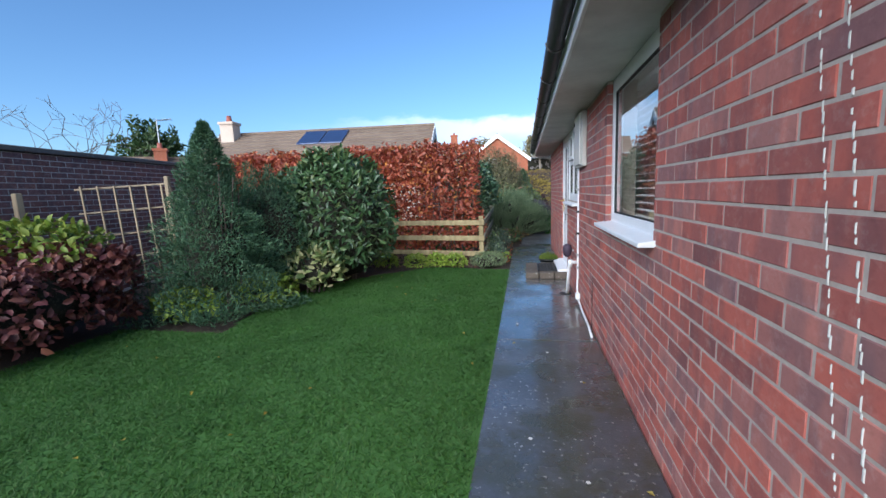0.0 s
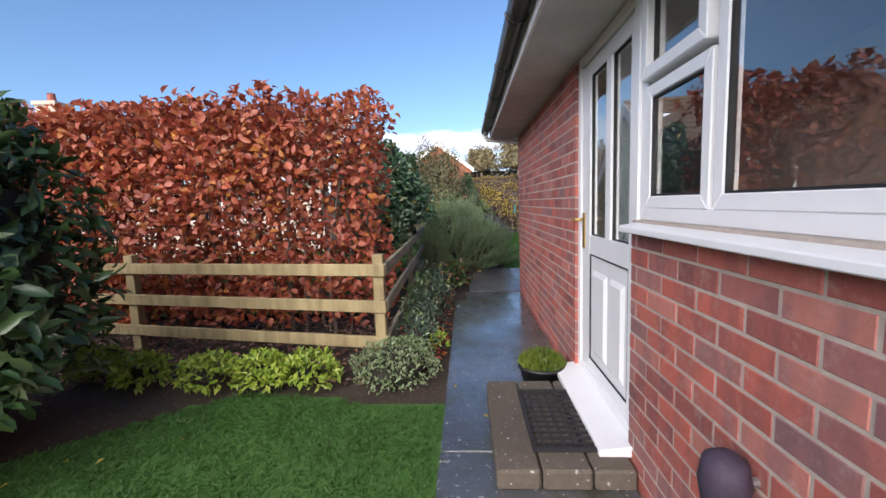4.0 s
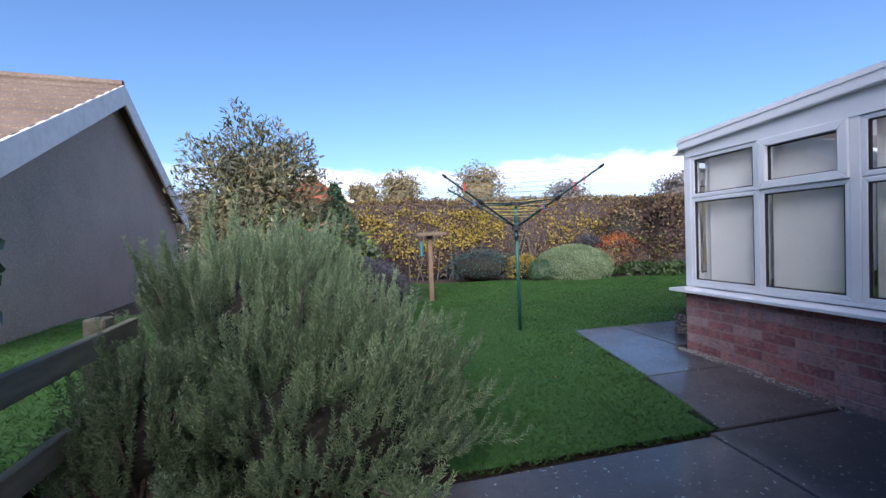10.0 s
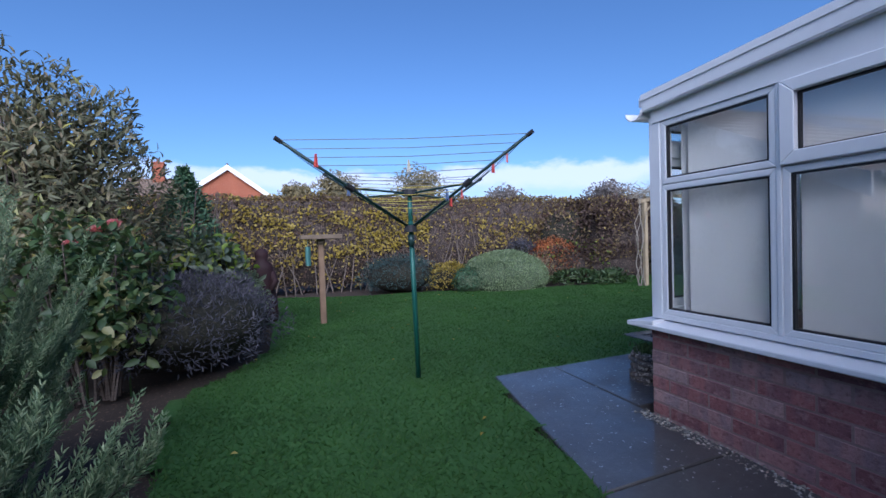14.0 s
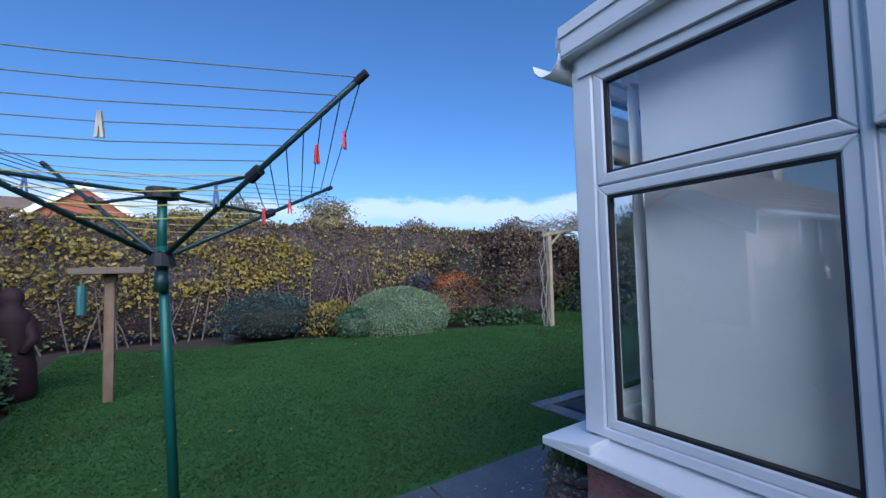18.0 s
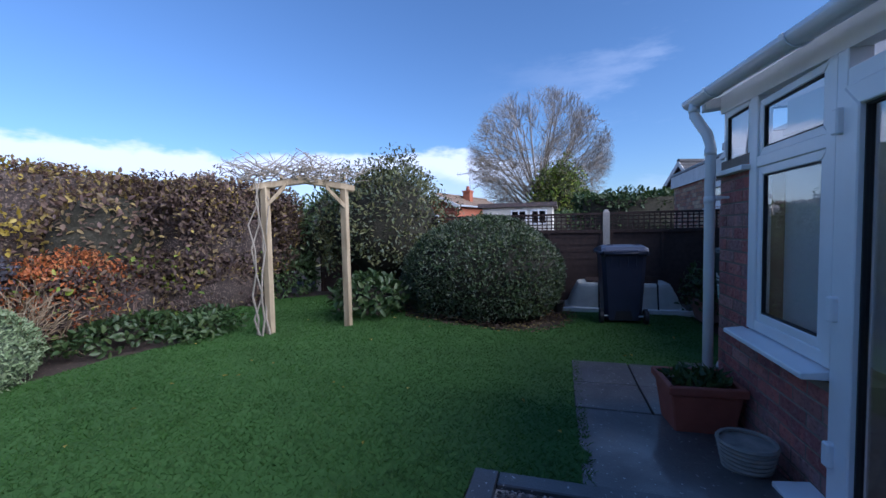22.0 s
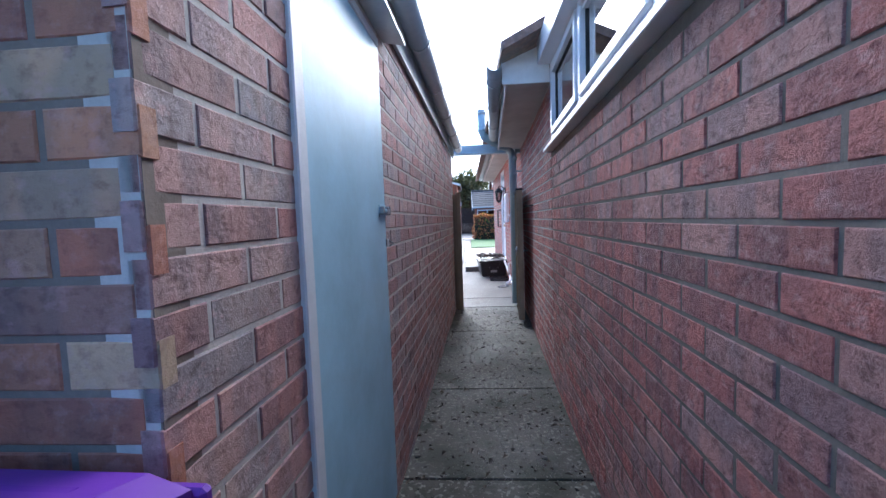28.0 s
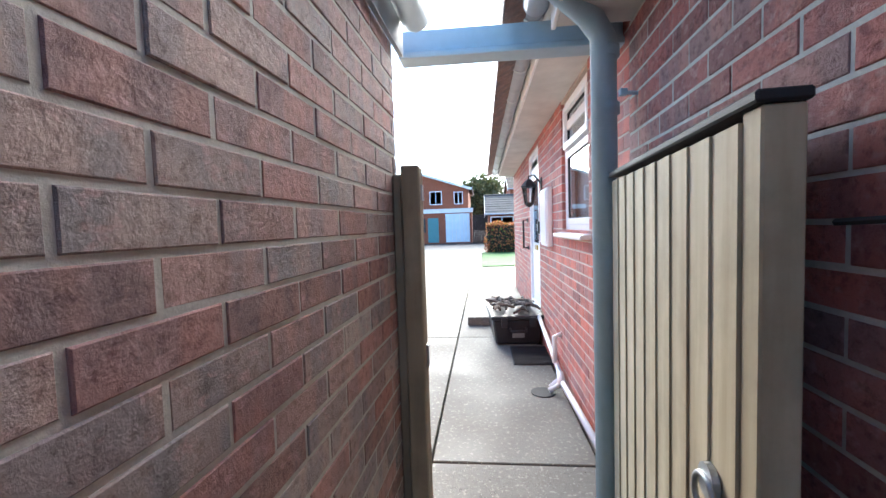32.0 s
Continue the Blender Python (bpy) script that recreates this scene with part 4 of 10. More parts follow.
downpipe("downpipe_sun_room", [(XNE - 0.03, YC + 0.17, LZ0 - 0.02), (XNE - 0.03, YC + 0.17, LZ0 - 0.10), (XNE - 0.09, YC + 0.11, LZ0 - 0.24), (XNE - 0.105, YC + 0.095, LZ0 - 0.32), (XNE - 0.105, YC + 0.095, 0.03)], UPVC, "white plastic downpipe of the sun room", 0.032, [((XNE - 0.105, YC + 0.095, 1.45), (0, 0, 1)), ((XNE - 0.105, YC + 0.095, LZ0 - 0.36), (0, 0, 1)), ((XNE - 0.03, YC + 0.17, LZ0 - 0.06), (0, 0, 1))], [((XNE - 0.15, YC + 0.0, 1.46), (XNE - 0.155, YC + 0.06, 1.46))])

# high window along the passage
MSE = pose(xe(YE + 0.012), YE + 0.012, 0, 0, 0, 90 - SKEW)
LE = YC - YE - 0.012
se = thing("window_5", "high white window band of the sun room over the passage", "window", MSE, kind="structure")
part("window_sill", Mesh().hexa([(-0.03, -0.055, 1.725), (LE, -0.055, 1.725), (LE, 0.08, 1.725), (-0.03, 0.08, 1.725), (-0.03, -0.055, 1.75), (LE, -0.055, 1.75), (LE, 0.08, 1.78), (-0.03, 0.08, 1.78)]), UPVC, se, "white plastic sill", bevel=0.004)
eposts = [0.02, 0.9, 1.85, 2.8, LE - 0.09]
for u in eposts:
    part("mullion", Mesh().box(u, u + 0.07, -0.003, 0.075, 1.78, min(2.35, LEAN(YE + u) - 0.02)), UPVC, se, bevel=0.004)
part("bottom_rail", Mesh().box(0.02, LE, 0.0, 0.07, 1.78, 1.83), UPVC, se, bevel=0.004)
for a, b in zip(eposts, eposts[1:]):
    sash(se, a + 0.07, b, 1.83, min(2.28, LEAN(YE + b) - 0.08), 0.006, 0.045, True)
part("head_board", Mesh().hexa([(0.02, 0.0, 2.28), (LE, 0.0, LEAN(YC) - 0.1), (LE, 0.07, LEAN(YC) - 0.1), (0.02, 0.07, 2.28), (0.02, 0.0, LEAN(YE + 0.1) - 0.01), (LE, 0.0, LEAN(YC) - 0.01), (LE, 0.07, LEAN(YC) - 0.01), (0.02, 0.07, LEAN(YE + 0.1) - 0.01)]), UPVC, se)
part("verge_trim", Mesh().hexa([(0.0, -0.09, 2.34), (LE + 0.1, -0.09, LZ0 - 0.06), (LE + 0.1, 0.0, LZ0 - 0.06), (0.0, 0.0, 2.34), (0.0, -0.09, 2.50), (LE + 0.1, -0.09, LZ0 + 0.08), (LE + 0.1, 0.0, LZ0 + 0.08), (0.0, 0.0, 2.50)]), UPVC, se, "white verge board", bevel=0.004)


# ---- ground, lawns, paving ----
def sheet(name, xs, ys, mat, label, category, lift=0.0, keep=None, edge=None):
    X, Y = np.meshgrid(xs, ys, indexing="ij")
    Z = ground_z(X, Y) + lift
    V = np.stack([X, Y, Z], -1).reshape(-1, 3)
    ny = len(ys)
    I, J = np.meshgrid(np.arange(len(xs) - 1), np.arange(ny - 1), indexing="ij")
    a = (I * ny + J).ravel()
    F = np.stack([a, a + ny, a + ny + 1, a + 1], 1)
    if keep is not None:
        c = V[F].mean(1)
        F = F[keep(c[:, 0], c[:, 1])]
    ob = new(name, np_mesh(name, V, F, mat, True))
    return tagged(ob, label, category, kind="structure")


gx = np.unique(np.concatenate([np.linspace(-400, -16, 12), np.linspace(-16, 20, 73), np.linspace(20, 400, 12)]))
gy = np.unique(np.concatenate([np.linspace(-400, -14, 12), np.linspace(-14, 30, 89), np.linspace(30, 900, 14)]))
sheet("ground", gx, gy, SOIL, "bare soil and leaf litter under the planting", "ground", -0.05)


def lawn_side(x, y):
    """The lawn beside the side path, with a curved edge to the shrub border."""
    edge = -3.05 + 0.25 * np.sin((y - 1.0) * 0.9) + 1.35 * np.clip((y - 5.6) / 2.6, 0, 1) ** 2
    edge = np.where(y < 4.6, -4.35 + 0.0 * y, edge)
    far = 8.05 + 0.10 * np.sin(x * 3)
    return (x < -0.335) & (x > edge) & (y > -9.0) & (y < far)


def lawn_back(x, y):
    n1 = 20.6 - 0.29 * (x - 1.2) + 0.12 * np.sin(x * 2.1)
    right = (y > 14.93) | ((x > 7.84) & (y > 13.35)) | ((x < 2.02 + (y - 12.8) * 0.18) & (y > 12.76))
    left = x > np.interp(y, [12.7, 13.9, 14.9, 15.5, 15.9, 16.7, 17.6, 18.6, 19.9], [0.55, 0.46, 0.26, 0.22, 0.50, 0.85, 0.85, 0.62, 0.62])
    dome = ((x - 9.78) ** 2 + (y - 16.22) ** 2) > 1.2 ** 2
    tail = (y < n1) | ((x > 7.3) & (x < 9.0) & (y < 20.2))
    along, across = (x - 7.95) * 0.78 + (y - 17.98) * 0.63, (y - 17.98) * 0.78 - (x - 7.95) * 0.63
    strip = (along > -0.6) & (along < 2.5) & (np.abs(across) < 0.52 + 0.06 * np.sin(along * 5))    # grass path through the arch
    pit = (x > 4.22) & (x < 5.64) & (y < 15.47)
    return ~pit & left & right & (tail | strip) & (x < 10.35) & dome & ~((x > 9.0) & (y > 17.9) & ~strip) & ~((x > 10.1) & (y < 13.5))


def lawn_next(x, y):
    return (x < -1.25) & (x > -9) & (y > 10.2) & (y < 18.5)


LAWNS = [("lawn_side", lawn_side, (-4.6, -0.2, -9, 8.4), 0.1), ("lawn_back", lawn_back, (0.0, 10.4, 12.7, 21.2), 0.1), ("lawn_next_door", lawn_next, (-9, -1.2, 10.2, 18.6), 0.2)]
for nm, fn, (xa, xb, ya, yb), st in LAWNS:
    sheet(nm, np.arange(xa, xb, st), np.arange(ya, yb, st), TURF, "short mown green lawn", "lawn", 0.0, fn)


def blades(name, fn, box, count, hgt, label):
    """Grass blades, leaning, denser in tufts."""
    xa, xb, ya, yb = box
    p = np.stack([RNG.uniform(xa, xb, count), RNG.uniform(ya, yb, count)], 1)
    p = p[fn(p[:, 0], p[:, 1])]
    n = len(p)
    z = ground_z(p[:, 0], p[:, 1])
    tuft = 0.6 + 0.5 * np.sin(p[:, 0] * 7.3 + 1.7 * np.sin(p[:, 1] * 5.1)) * np.sin(p[:, 1] * 6.1 + 1.3 * np.sin(p[:, 0] * 4.3))
    h = hgt * (0.55 + 0.45 * RNG.random(n)) * (0.75 + 0.35 * tuft)
    a = RNG.uniform(0, 2 * np.pi, n)
    w = 0.0035 + 0.003 * RNG.random(n)
    dx, dy = np.cos(a), np.sin(a)
    lean = h * RNG.uniform(0.7, 2.2, n)
    b = RNG.uniform(0, 2 * np.pi, n)
    base = np.stack([p[:, 0], p[:, 1], z - 0.004], 1)
    s = np.stack([dx * w, dy * w, 0 * w], 1)
    tip = base + np.stack([np.cos(b) * lean, np.sin(b) * lean, h], 1)
    V = np.stack([base - s, base + s, tip], 1).reshape(-1, 3)
    F = np.arange(n * 3).reshape(-1, 3)
    ob = new(name, np_mesh(name, V, F, GRASS))
    return tagged(ob, label, "grass", kind="stuff")


blades("grass_side", lawn_side, (-4.4, -0.33, -2, 8.2), 240000, 0.032, "short damp green grass of the side lawn")
blades("grass_back", lawn_back, (0.3, 10.4, 12.7, 20.8), 330000, 0.026, "short damp green grass of the back lawn")
blades("grass_next_door", lawn_next, (-6, -1.2, 10.2, 18), 60000, 0.05, "green grass of the lawn next door")


def slab(parent, x0, x1, y0, y1, mat, t=0.05, lift=0.0, gap=0.006, tilt=0.0):
    rnd = random.Random(int(x0 * 131 + y0 * 977))
    c = [(x0 + gap, y0 + gap), (x1 - gap, y0 + gap), (x1 - gap, y1 - gap), (x0 + gap, y1 - gap)]
    z = [float(ground_z(*p)) + lift + rnd.uniform(-tilt, tilt) for p in c]
    m = Mesh().hexa([(p[0], p[1], q - t) for p, q in zip(c, z)] + [(p[0], p[1], q) for p, q in zip(c, z)])
    return part("slab", m, mat, parent, bevel=0.005)


side_path = thing("path_side", "dark damp concrete side path with pale specks", "path", kind="structure")
for a, b in ((-7.0, -3.9), (-3.9, -0.6), (-0.6, 2.1), (2.1, 4.69), (4.69, 7.5), (7.5, 10.73), (10.73, 11.2)):
    slab(side_path, -0.33 if b < 10.8 else -0.2, 0.545, a, b, PATH_DARK, 0.08, 0.004, 0.005, 0.004)
rear_path = thing("patio_rear", "damp grey concrete patio behind the bungalow", "patio", kind="structure")
for x0, x1, y0, y1 in ((-0.15, 1.92, 11.21, 12.74), (1.92, 2.94, 11.14, 12.77), (2.94, 4.2, 14.06, 14.92)):
    slab(rear_path, x0, x1, y0, y1, PATIO, 0.08, 0.006, 0.006, 0.003)
for ya, yb, xa, xb in ((12.79, 13.5, 2.03, 2.15), (13.51, 14.92, 2.15, 2.42)):
    za, zb = (float(ground_z(2.5, q)) + 0.006 for q in (ya, yb))
    part("slab", Mesh().hexa([(xa, ya, za - 0.08), (2.94, ya, za - 0.08), (2.94, yb, zb - 0.08), (xb, yb, zb - 0.08), (xa, ya, za), (2.94, ya, za), (2.94, yb, zb), (xb, yb, zb)]), PATIO, rear_path, bevel=0.006)
for x0, x1, y0, y1 in ((5.67, 6.7, 14.06, 15.0), (6.7, 7.27, 14.06, 14.5), (6.7, 7.27, 14.5, 15.0), (7.27, 7.84, 14.06, 14.5), (7.27, 7.84, 14.5, 15.0), (6.82, 7.5, 13.1, 14.05), (7.5, 8.0, 13.3, 14.05)):
    slab(rear_path, x0, x1, y0, y1, PATIO, 0.08, 0.006, 0.006, 0.004)
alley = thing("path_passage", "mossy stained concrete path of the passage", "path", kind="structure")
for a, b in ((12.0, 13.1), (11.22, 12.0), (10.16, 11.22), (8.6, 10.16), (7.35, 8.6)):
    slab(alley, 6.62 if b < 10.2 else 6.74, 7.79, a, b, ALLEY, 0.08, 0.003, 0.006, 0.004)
drive = thing("driveway", "pale worn concrete driveway in large bays", "driveway", kind="structure")
for x0, x1, y0, y1 in ((6.6, 7.58, 6.7, 7.35), (7.58, 10.8, 6.7, 7.35), (6.6, 7.58, 4.0, 6.7), (7.58, 10.8, 4.0, 6.7), (6.6, 7.58, 1.24, 4.0), (7.58, 10.8, 1.24, 4.0), (-4.0, 7.58, -4.6, 0.38), (6.6, 7.58, 0.38, 1.24), (7.58, 10.8, -4.6, 1.24), (7.3, 10.8, -11.5, -4.6), (10.8, 14, -11.5, 7.3)):
    slab(drive, x0, x1, y0, y1, DRIVE, 0.1, 0.004, 0.008, 0.003)
solo("pavement", Mesh().box(-30, 45, -14.0, -11.55, -0.04, 0.02), DRIVE, "pale pavement along the street", "pavement", kind="structure")
solo("road", Mesh().box(-60, 80, -21.5, -14.0, -0.06, -0.03), ROAD, "grey tarmac street with no traffic", "road", kind="structure")
solo("front_lawn", Mesh().box(-4.0, 7.28, -11.5, -4.65, -0.04, 0.03), TURF, "small green front lawn", "lawn", kind="structure")

# fallen leaves and grit washed along the edges of the passage
n = 520
side = RNG.random(n) ** 2.2 * 0.5
lx, ly = np.where(RNG.random(n) < 0.55, 7.74 - side, 6.80 + side), RNG.uniform(7.5, 12.9, n)
LITTER = mat_leaf("leaf_litter", [(0.0, (0.022, 0.017, 0.011)), (0.6, (0.06, 0.042, 0.024)), (1.0, (0.15, 0.11, 0.06))], 0.6, 0.05)
flat = unit(n) * np.array([1, 1, 0.15])
litter = new("leaf_litter", leaf_mesh("leaf_litter", np.stack([lx, ly, ground_z(lx, ly) + 0.012], 1), flat, unit(n) * 0.4 + np.array([0, 0, 1.0]), RNG.uniform(0.015, 0.05, n), RNG.uniform(0.01, 0.03, n), LITTER, 0.2))
tagged(litter, "dark wet leaf litter along the passage path", "leaf litter", kind="stuff")

def grit(name, n, box, size, mat, label, bias=0.0):
    """Small angular chips strewn on the paving."""
    xa, xb, ya, yb = box
    q = RNG.random(n)
    x = xa + (xb - xa) * (q if not bias else 0.5 + (q - 0.5) * bias)
    y = RNG.uniform(ya, yb, n)
    w = RNG.uniform(0.4, 1.0, n) ** 1.6 * size
    a = RNG.uniform(0, 6.28, n)
    base = np.stack([x, y, ground_z(x, y) + 0.003], 1)
    V = []
    for k in range(3):
        f = w * RNG.uniform(0.6, 1.2, n)
        V.append(base + np.stack([np.cos(a + k * 2.1) * f, np.sin(a + k * 2.1) * f, 0 * w], 1))
    V.append(base + np.stack([w * 0.2, 0 * w, w * RNG.uniform(0.3, 0.8, n)], 1))
    V = np.stack(V, 1).reshape(-1, 3)
    i = np.arange(n)[:, None] * 4
    F = np.concatenate([i + np.array([t]) for t in ([0, 1, 3], [1, 2, 3], [2, 0, 3])], 1).reshape(-1, 3)
    return tagged(new(name, np_mesh(name, V, F, mat)), label, "grit", kind="stuff")


GRIT_PALE = mat_brick("grit_pale", [(0.0, (0.22, 0.20, 0.16)), (0.6, (0.36, 0.33, 0.27)), (1.0, (0.56, 0.52, 0.45))], 0.05, 0.2)
GRIT_DARK = mat_brick("grit_dark", [(0.0, (0.012, 0.011, 0.009)), (1.0, (0.035, 0.03, 0.022))], 0.05, 0.2)
grit("pale_grit", 7000, (6.74, 7.62, 7.4, 12.6), 0.0065, GRIT_PALE, "pale stone chips showing in the worn passage concrete", 0.8)
grit("dark_crumbs", 900, (6.72, 7.70, 7.5, 12.9), 0.016, GRIT_DARK, "dark crumbs of moss and leaf on the passage path")
grit("drive_chips", 3500, (6.7, 7.6, 4.0, 7.4), 0.006, GRIT_PALE, "pale stone chips in the worn driveway concrete")
grit("wall_gravel", 1500, (XC - 0.10, XC - 0.004, YN + 0.1, YCW + 0.05), 0.013, GRIT_PALE, "pale gravel along the foot of the sun room wall")

# manhole and drain surround in the rear lawn
drain = thing("manhole_cover", "dark metal manhole cover in a slab surround", "manhole cover")
IRON = mat_plain("cast_iron", (0.055, 0.055, 0.06), 0.6, 0.4, 0.3, 16.0, 0.3, 90.0)
part("surround", Mesh().box(4.22, 5.66, 14.2, 14.34, 0.0, 0.136).box(4.22, 4.36, 14.34, 15.37, 0.0, 0.136).box(4.22, 4.93, 15.373, 15.49, 0.0, 0.134).box(4.936, 5.66, 15.373, 15.49, 0.0, 0.137).box(5.56, 5.66, 14.34, 15.37, 0.0, 0.134), PATIO, drain, "dark paving kerb", bevel=0.006)
part("gravel_bed", Mesh().box(5.37, 5.56, 14.88, 15.373, 0.02, 0.108), mat_concrete("gravel", (0.12, 0.11, 0.10), (0.2, 0.18, 0.16), 0.9, (0.5, 0.46, 0.42), 0.55), drain, "loose pale gravel")
part("infill_slab", Mesh().box(5.37, 5.555, 14.345, 14.875, 0.02, 0.127), PATIO, drain, bevel=0.006)
part("cover_frame", Mesh().box(4.365, 5.365, 14.345, 15.368, 0.02, 0.118), IRON, drain, "dark iron frame")
part("cover", Mesh().box(4.42, 5.31, 14.40, 15.31, 0.08, 0.130), IRON, drain, bevel=0.008)
for q in ((4.72, 15.12), (5.06, 14.72), (5.16, 15.16)):
    part("lifting_eye", Mesh().box(q[0] - 0.04, q[0] + 0.04, q[1] - 0.012, q[1] + 0.012, 0.1, 0.134), RUBBER, drain)
pebbles, prnd = Mesh(), random.Random(12)
for k in range(420):
    px, py = (prnd.uniform(5.38, 5.55), prnd.uniform(14.9, 15.36)) if k % 8 else (prnd.uniform(4.38, 4.9), prnd.uniform(15.315, 15.365))
    w, d, h = (prnd.uniform(0.006, 0.014) for _ in range(3))
    pebbles.hexa([(px - w, py - d, 0.106), (px + w, py - d * 0.8, 0.106), (px + w * 0.9, py + d, 0.106), (px - w, py + d * 0.9, 0.106), (px - w * 0.5, py - d * 0.5, 0.108 + h), (px + w * 0.6, py - d * 0.4, 0.107 + h), (px + w * 0.4, py + d * 0.5, 0.108 + h), (px - w * 0.5, py + d * 0.4, 0.107 + h)])
part("loose_gravel", pebbles, mat_brick("pebble", [(0.0, (0.07, 0.06, 0.055)), (0.5, (0.16, 0.13, 0.115)), (1.0, (0.40, 0.35, 0.31))], 0.1, 0.2), drain, "mixed brown and pale pebbles")
tagged(bpy.data.objects["loose_gravel"], kind="stuff")

# ---- garage ----
GX, GY, GY1 = 7.775, 12.62, 7.4
GT = 2.10
MGN = NORTH(14.2, GY)
gu = lambda x: 14.2 - x
wall_garage_rear = brick_wall("wall_garage_rear", MGN, 14.2 - GX, GT, [(gu(9.61), gu(8.62), 1.07, 1.97), (gu(11.98), gu(11.02), 1.56, 1.98)], BRICK_GARAGE, MORTAR_TAN, "mottled red and buff brick rear wall of the garages", (gu(10.4), gu(7.8)), (0.5, 2.1))
MGW = pose(GX, GY, 0, 0, 0, -92.14)
xg = lambda y: 7.775 + (y - 12.62) * 0.0374
wall_garage_side = brick_wall("wall_garage_side", MGW, GY - GY1, GT, [(GY - 12.20, GY - 11.36, 0.03, 2.02)], BRICK_SIDE, MORTAR_GREY, "dark rough brick side wall of the garage along the passage", (1.3, 5.1), (0.7, 1.9), z0=-0.044)
wall_garage_front = solo("wall_garage_front", Mesh().box(xg(GY1) + 0.03, 14.2, GY1 + 0.0, GY1 + 0.2, 0, GT), BRICK_GARAGE, "brick front wall of the garages", "wall", kind="structure")
solo("wall_garage_end", Mesh().box(14.0, 14.2, GY1 + 0.2, GY - 0.23, 0, GT), BRICK_GARAGE, "brick end wall of the garages", "wall", kind="structure")
solo("roof_garage", Mesh().hexa([(xg(GY1) - 0.03, GY1 - 0.1, 2.33), (14.3, GY1 - 0.1, 2.33), (14.3, GY + 0.05, 2.33), (GX - 0.03, GY + 0.05, 2.33), (xg(GY1) - 0.03, GY1 - 0.1, 2.37), (14.3, GY1 - 0.1, 2.37), (14.3, GY + 0.05, 2.37), (GX - 0.03, GY + 0.05, 2.37)]), ROOF_DARK, "flat dark felt roof of the garages", "roof", kind="structure")
solo("ceiling_garage", Mesh().box(GX + 0.1, 14.1, GY1 + 0.2, GY - 0.23, 2.1, 2.15), ROOM, "garage ceiling", "ceiling", kind="structure")
def _peeling():
    m, t, b = nodes_of("peeling_paint")
    n = geo_noise(t, 5.0, 8.0, 0.8, (1.0, 1.0, 3.0))
    c = ramp(t, n, [(0.50, (0.60, 0.62, 0.60)), (0.545, (0.55, 0.56, 0.54)), (0.56, (0.20, 0.185, 0.16)), (0.8, (0.27, 0.25, 0.21))])
    link(t, c, b.inputs["Base Color"])
    b.inputs["Roughness"].default_value = 0.75
    bump(t, b, n, 0.5, 0.01)
    return m
PEEL = _peeling()
solo("fascia_garage", Mesh().box(GX - 0.03, 10.46, GY + 0.02, GY + 0.045, 2.09, 2.34), PEEL, "white garage fascia board with peeling paint", "fascia", kind="structure", bevel=0.003)
solo("fascia_next_garage", Mesh().box(10.47, 14.3, GY + 0.025, GY + 0.05, 2.075, 2.33), WHITE_PAINT, "clean white fascia of the garage next door", "fascia", kind="structure", bevel=0.003)
solo("roof_edge_garage", Mesh().box(GX - 0.05, 14.3, GY + 0.0, GY + 0.065, 2.34, 2.385), mat_plain("felt_edge", (0.36, 0.37, 0.38), 0.6), "grey felt edge of the garage roof", "roof edge", kind="structure", bevel=0.006)
solo("fascia_garage_side", Mesh().hexa([(xg(GY1) - 0.03, GY1 - 0.08, 2.1), (xg(GY1) - 0.012, GY1 - 0.08, 2.1), (GX - 0.012, GY + 0.02, 2.1), (GX - 0.03, GY + 0.02, 2.1), (xg(GY1) - 0.03, GY1 - 0.08, 2.33), (xg(GY1) - 0.012, GY1 - 0.08, 2.33), (GX - 0.012, GY + 0.02, 2.33), (GX - 0.03, GY + 0.02, 2.33)]), mat_plain("grey_paint", (0.30, 0.33, 0.35), 0.6), "grey side fascia of the garage", "fascia", kind="structure")
gutter("gutter_garage", (GX - 0.09, GY + 0.06, 2.27), (xg(GY1) - 0.09, GY1 - 0.05, 2.24), GREY_PIPE, "grey half-round garage gutter along the passage", 0.06, 7)
downpipe("downpipe_garage", [(GX - 0.09, GY + 0.03, 2.22), (GX - 0.08, GY + 0.10, 2.15), (8.06, GY + 0.075, 1.98), (8.085, GY + 0.07, 1.90), (8.085, GY + 0.07, 0.05)], GREY_PIPE, "grey plastic downpipe on the garage corner", 0.036, [((8.085, GY + 0.07, 1.86), (0, 0, 1)), ((GX - 0.085, GY + 0.06, 2.18), (0, 0.4, -0.6))], [((8.13, GY + 0.02, 1.83), (8.14, GY + 0.03, 1.83))])
window("window_6", MGN, gu(9.61), gu(8.62), 1.07, 1.97, [(gu(9.61) + 0.05, gu(8.62) - 0.05, 1.12, 1.60, False), (gu(9.61) + 0.05, gu(8.62) - 0.05, 1.63, 1.92, True)], "white garage window with a top opener", y=0.0)
window("window_7", MGN, gu(11.98), gu(11.02), 1.56, 1.98, [(gu(11.98) + 0.05, gu(11.02) - 0.05, 1.61, 1.93, False)], "small white window of the garage next door", y=0.0)
# Pale blinds added behind the garage panes to lighten them; not a known fitting.
PALE_BACKING = mat_plain("pale_backing", (0.58, 0.60, 0.58), 0.8, 0, 0.15, 3.0, 0.1)
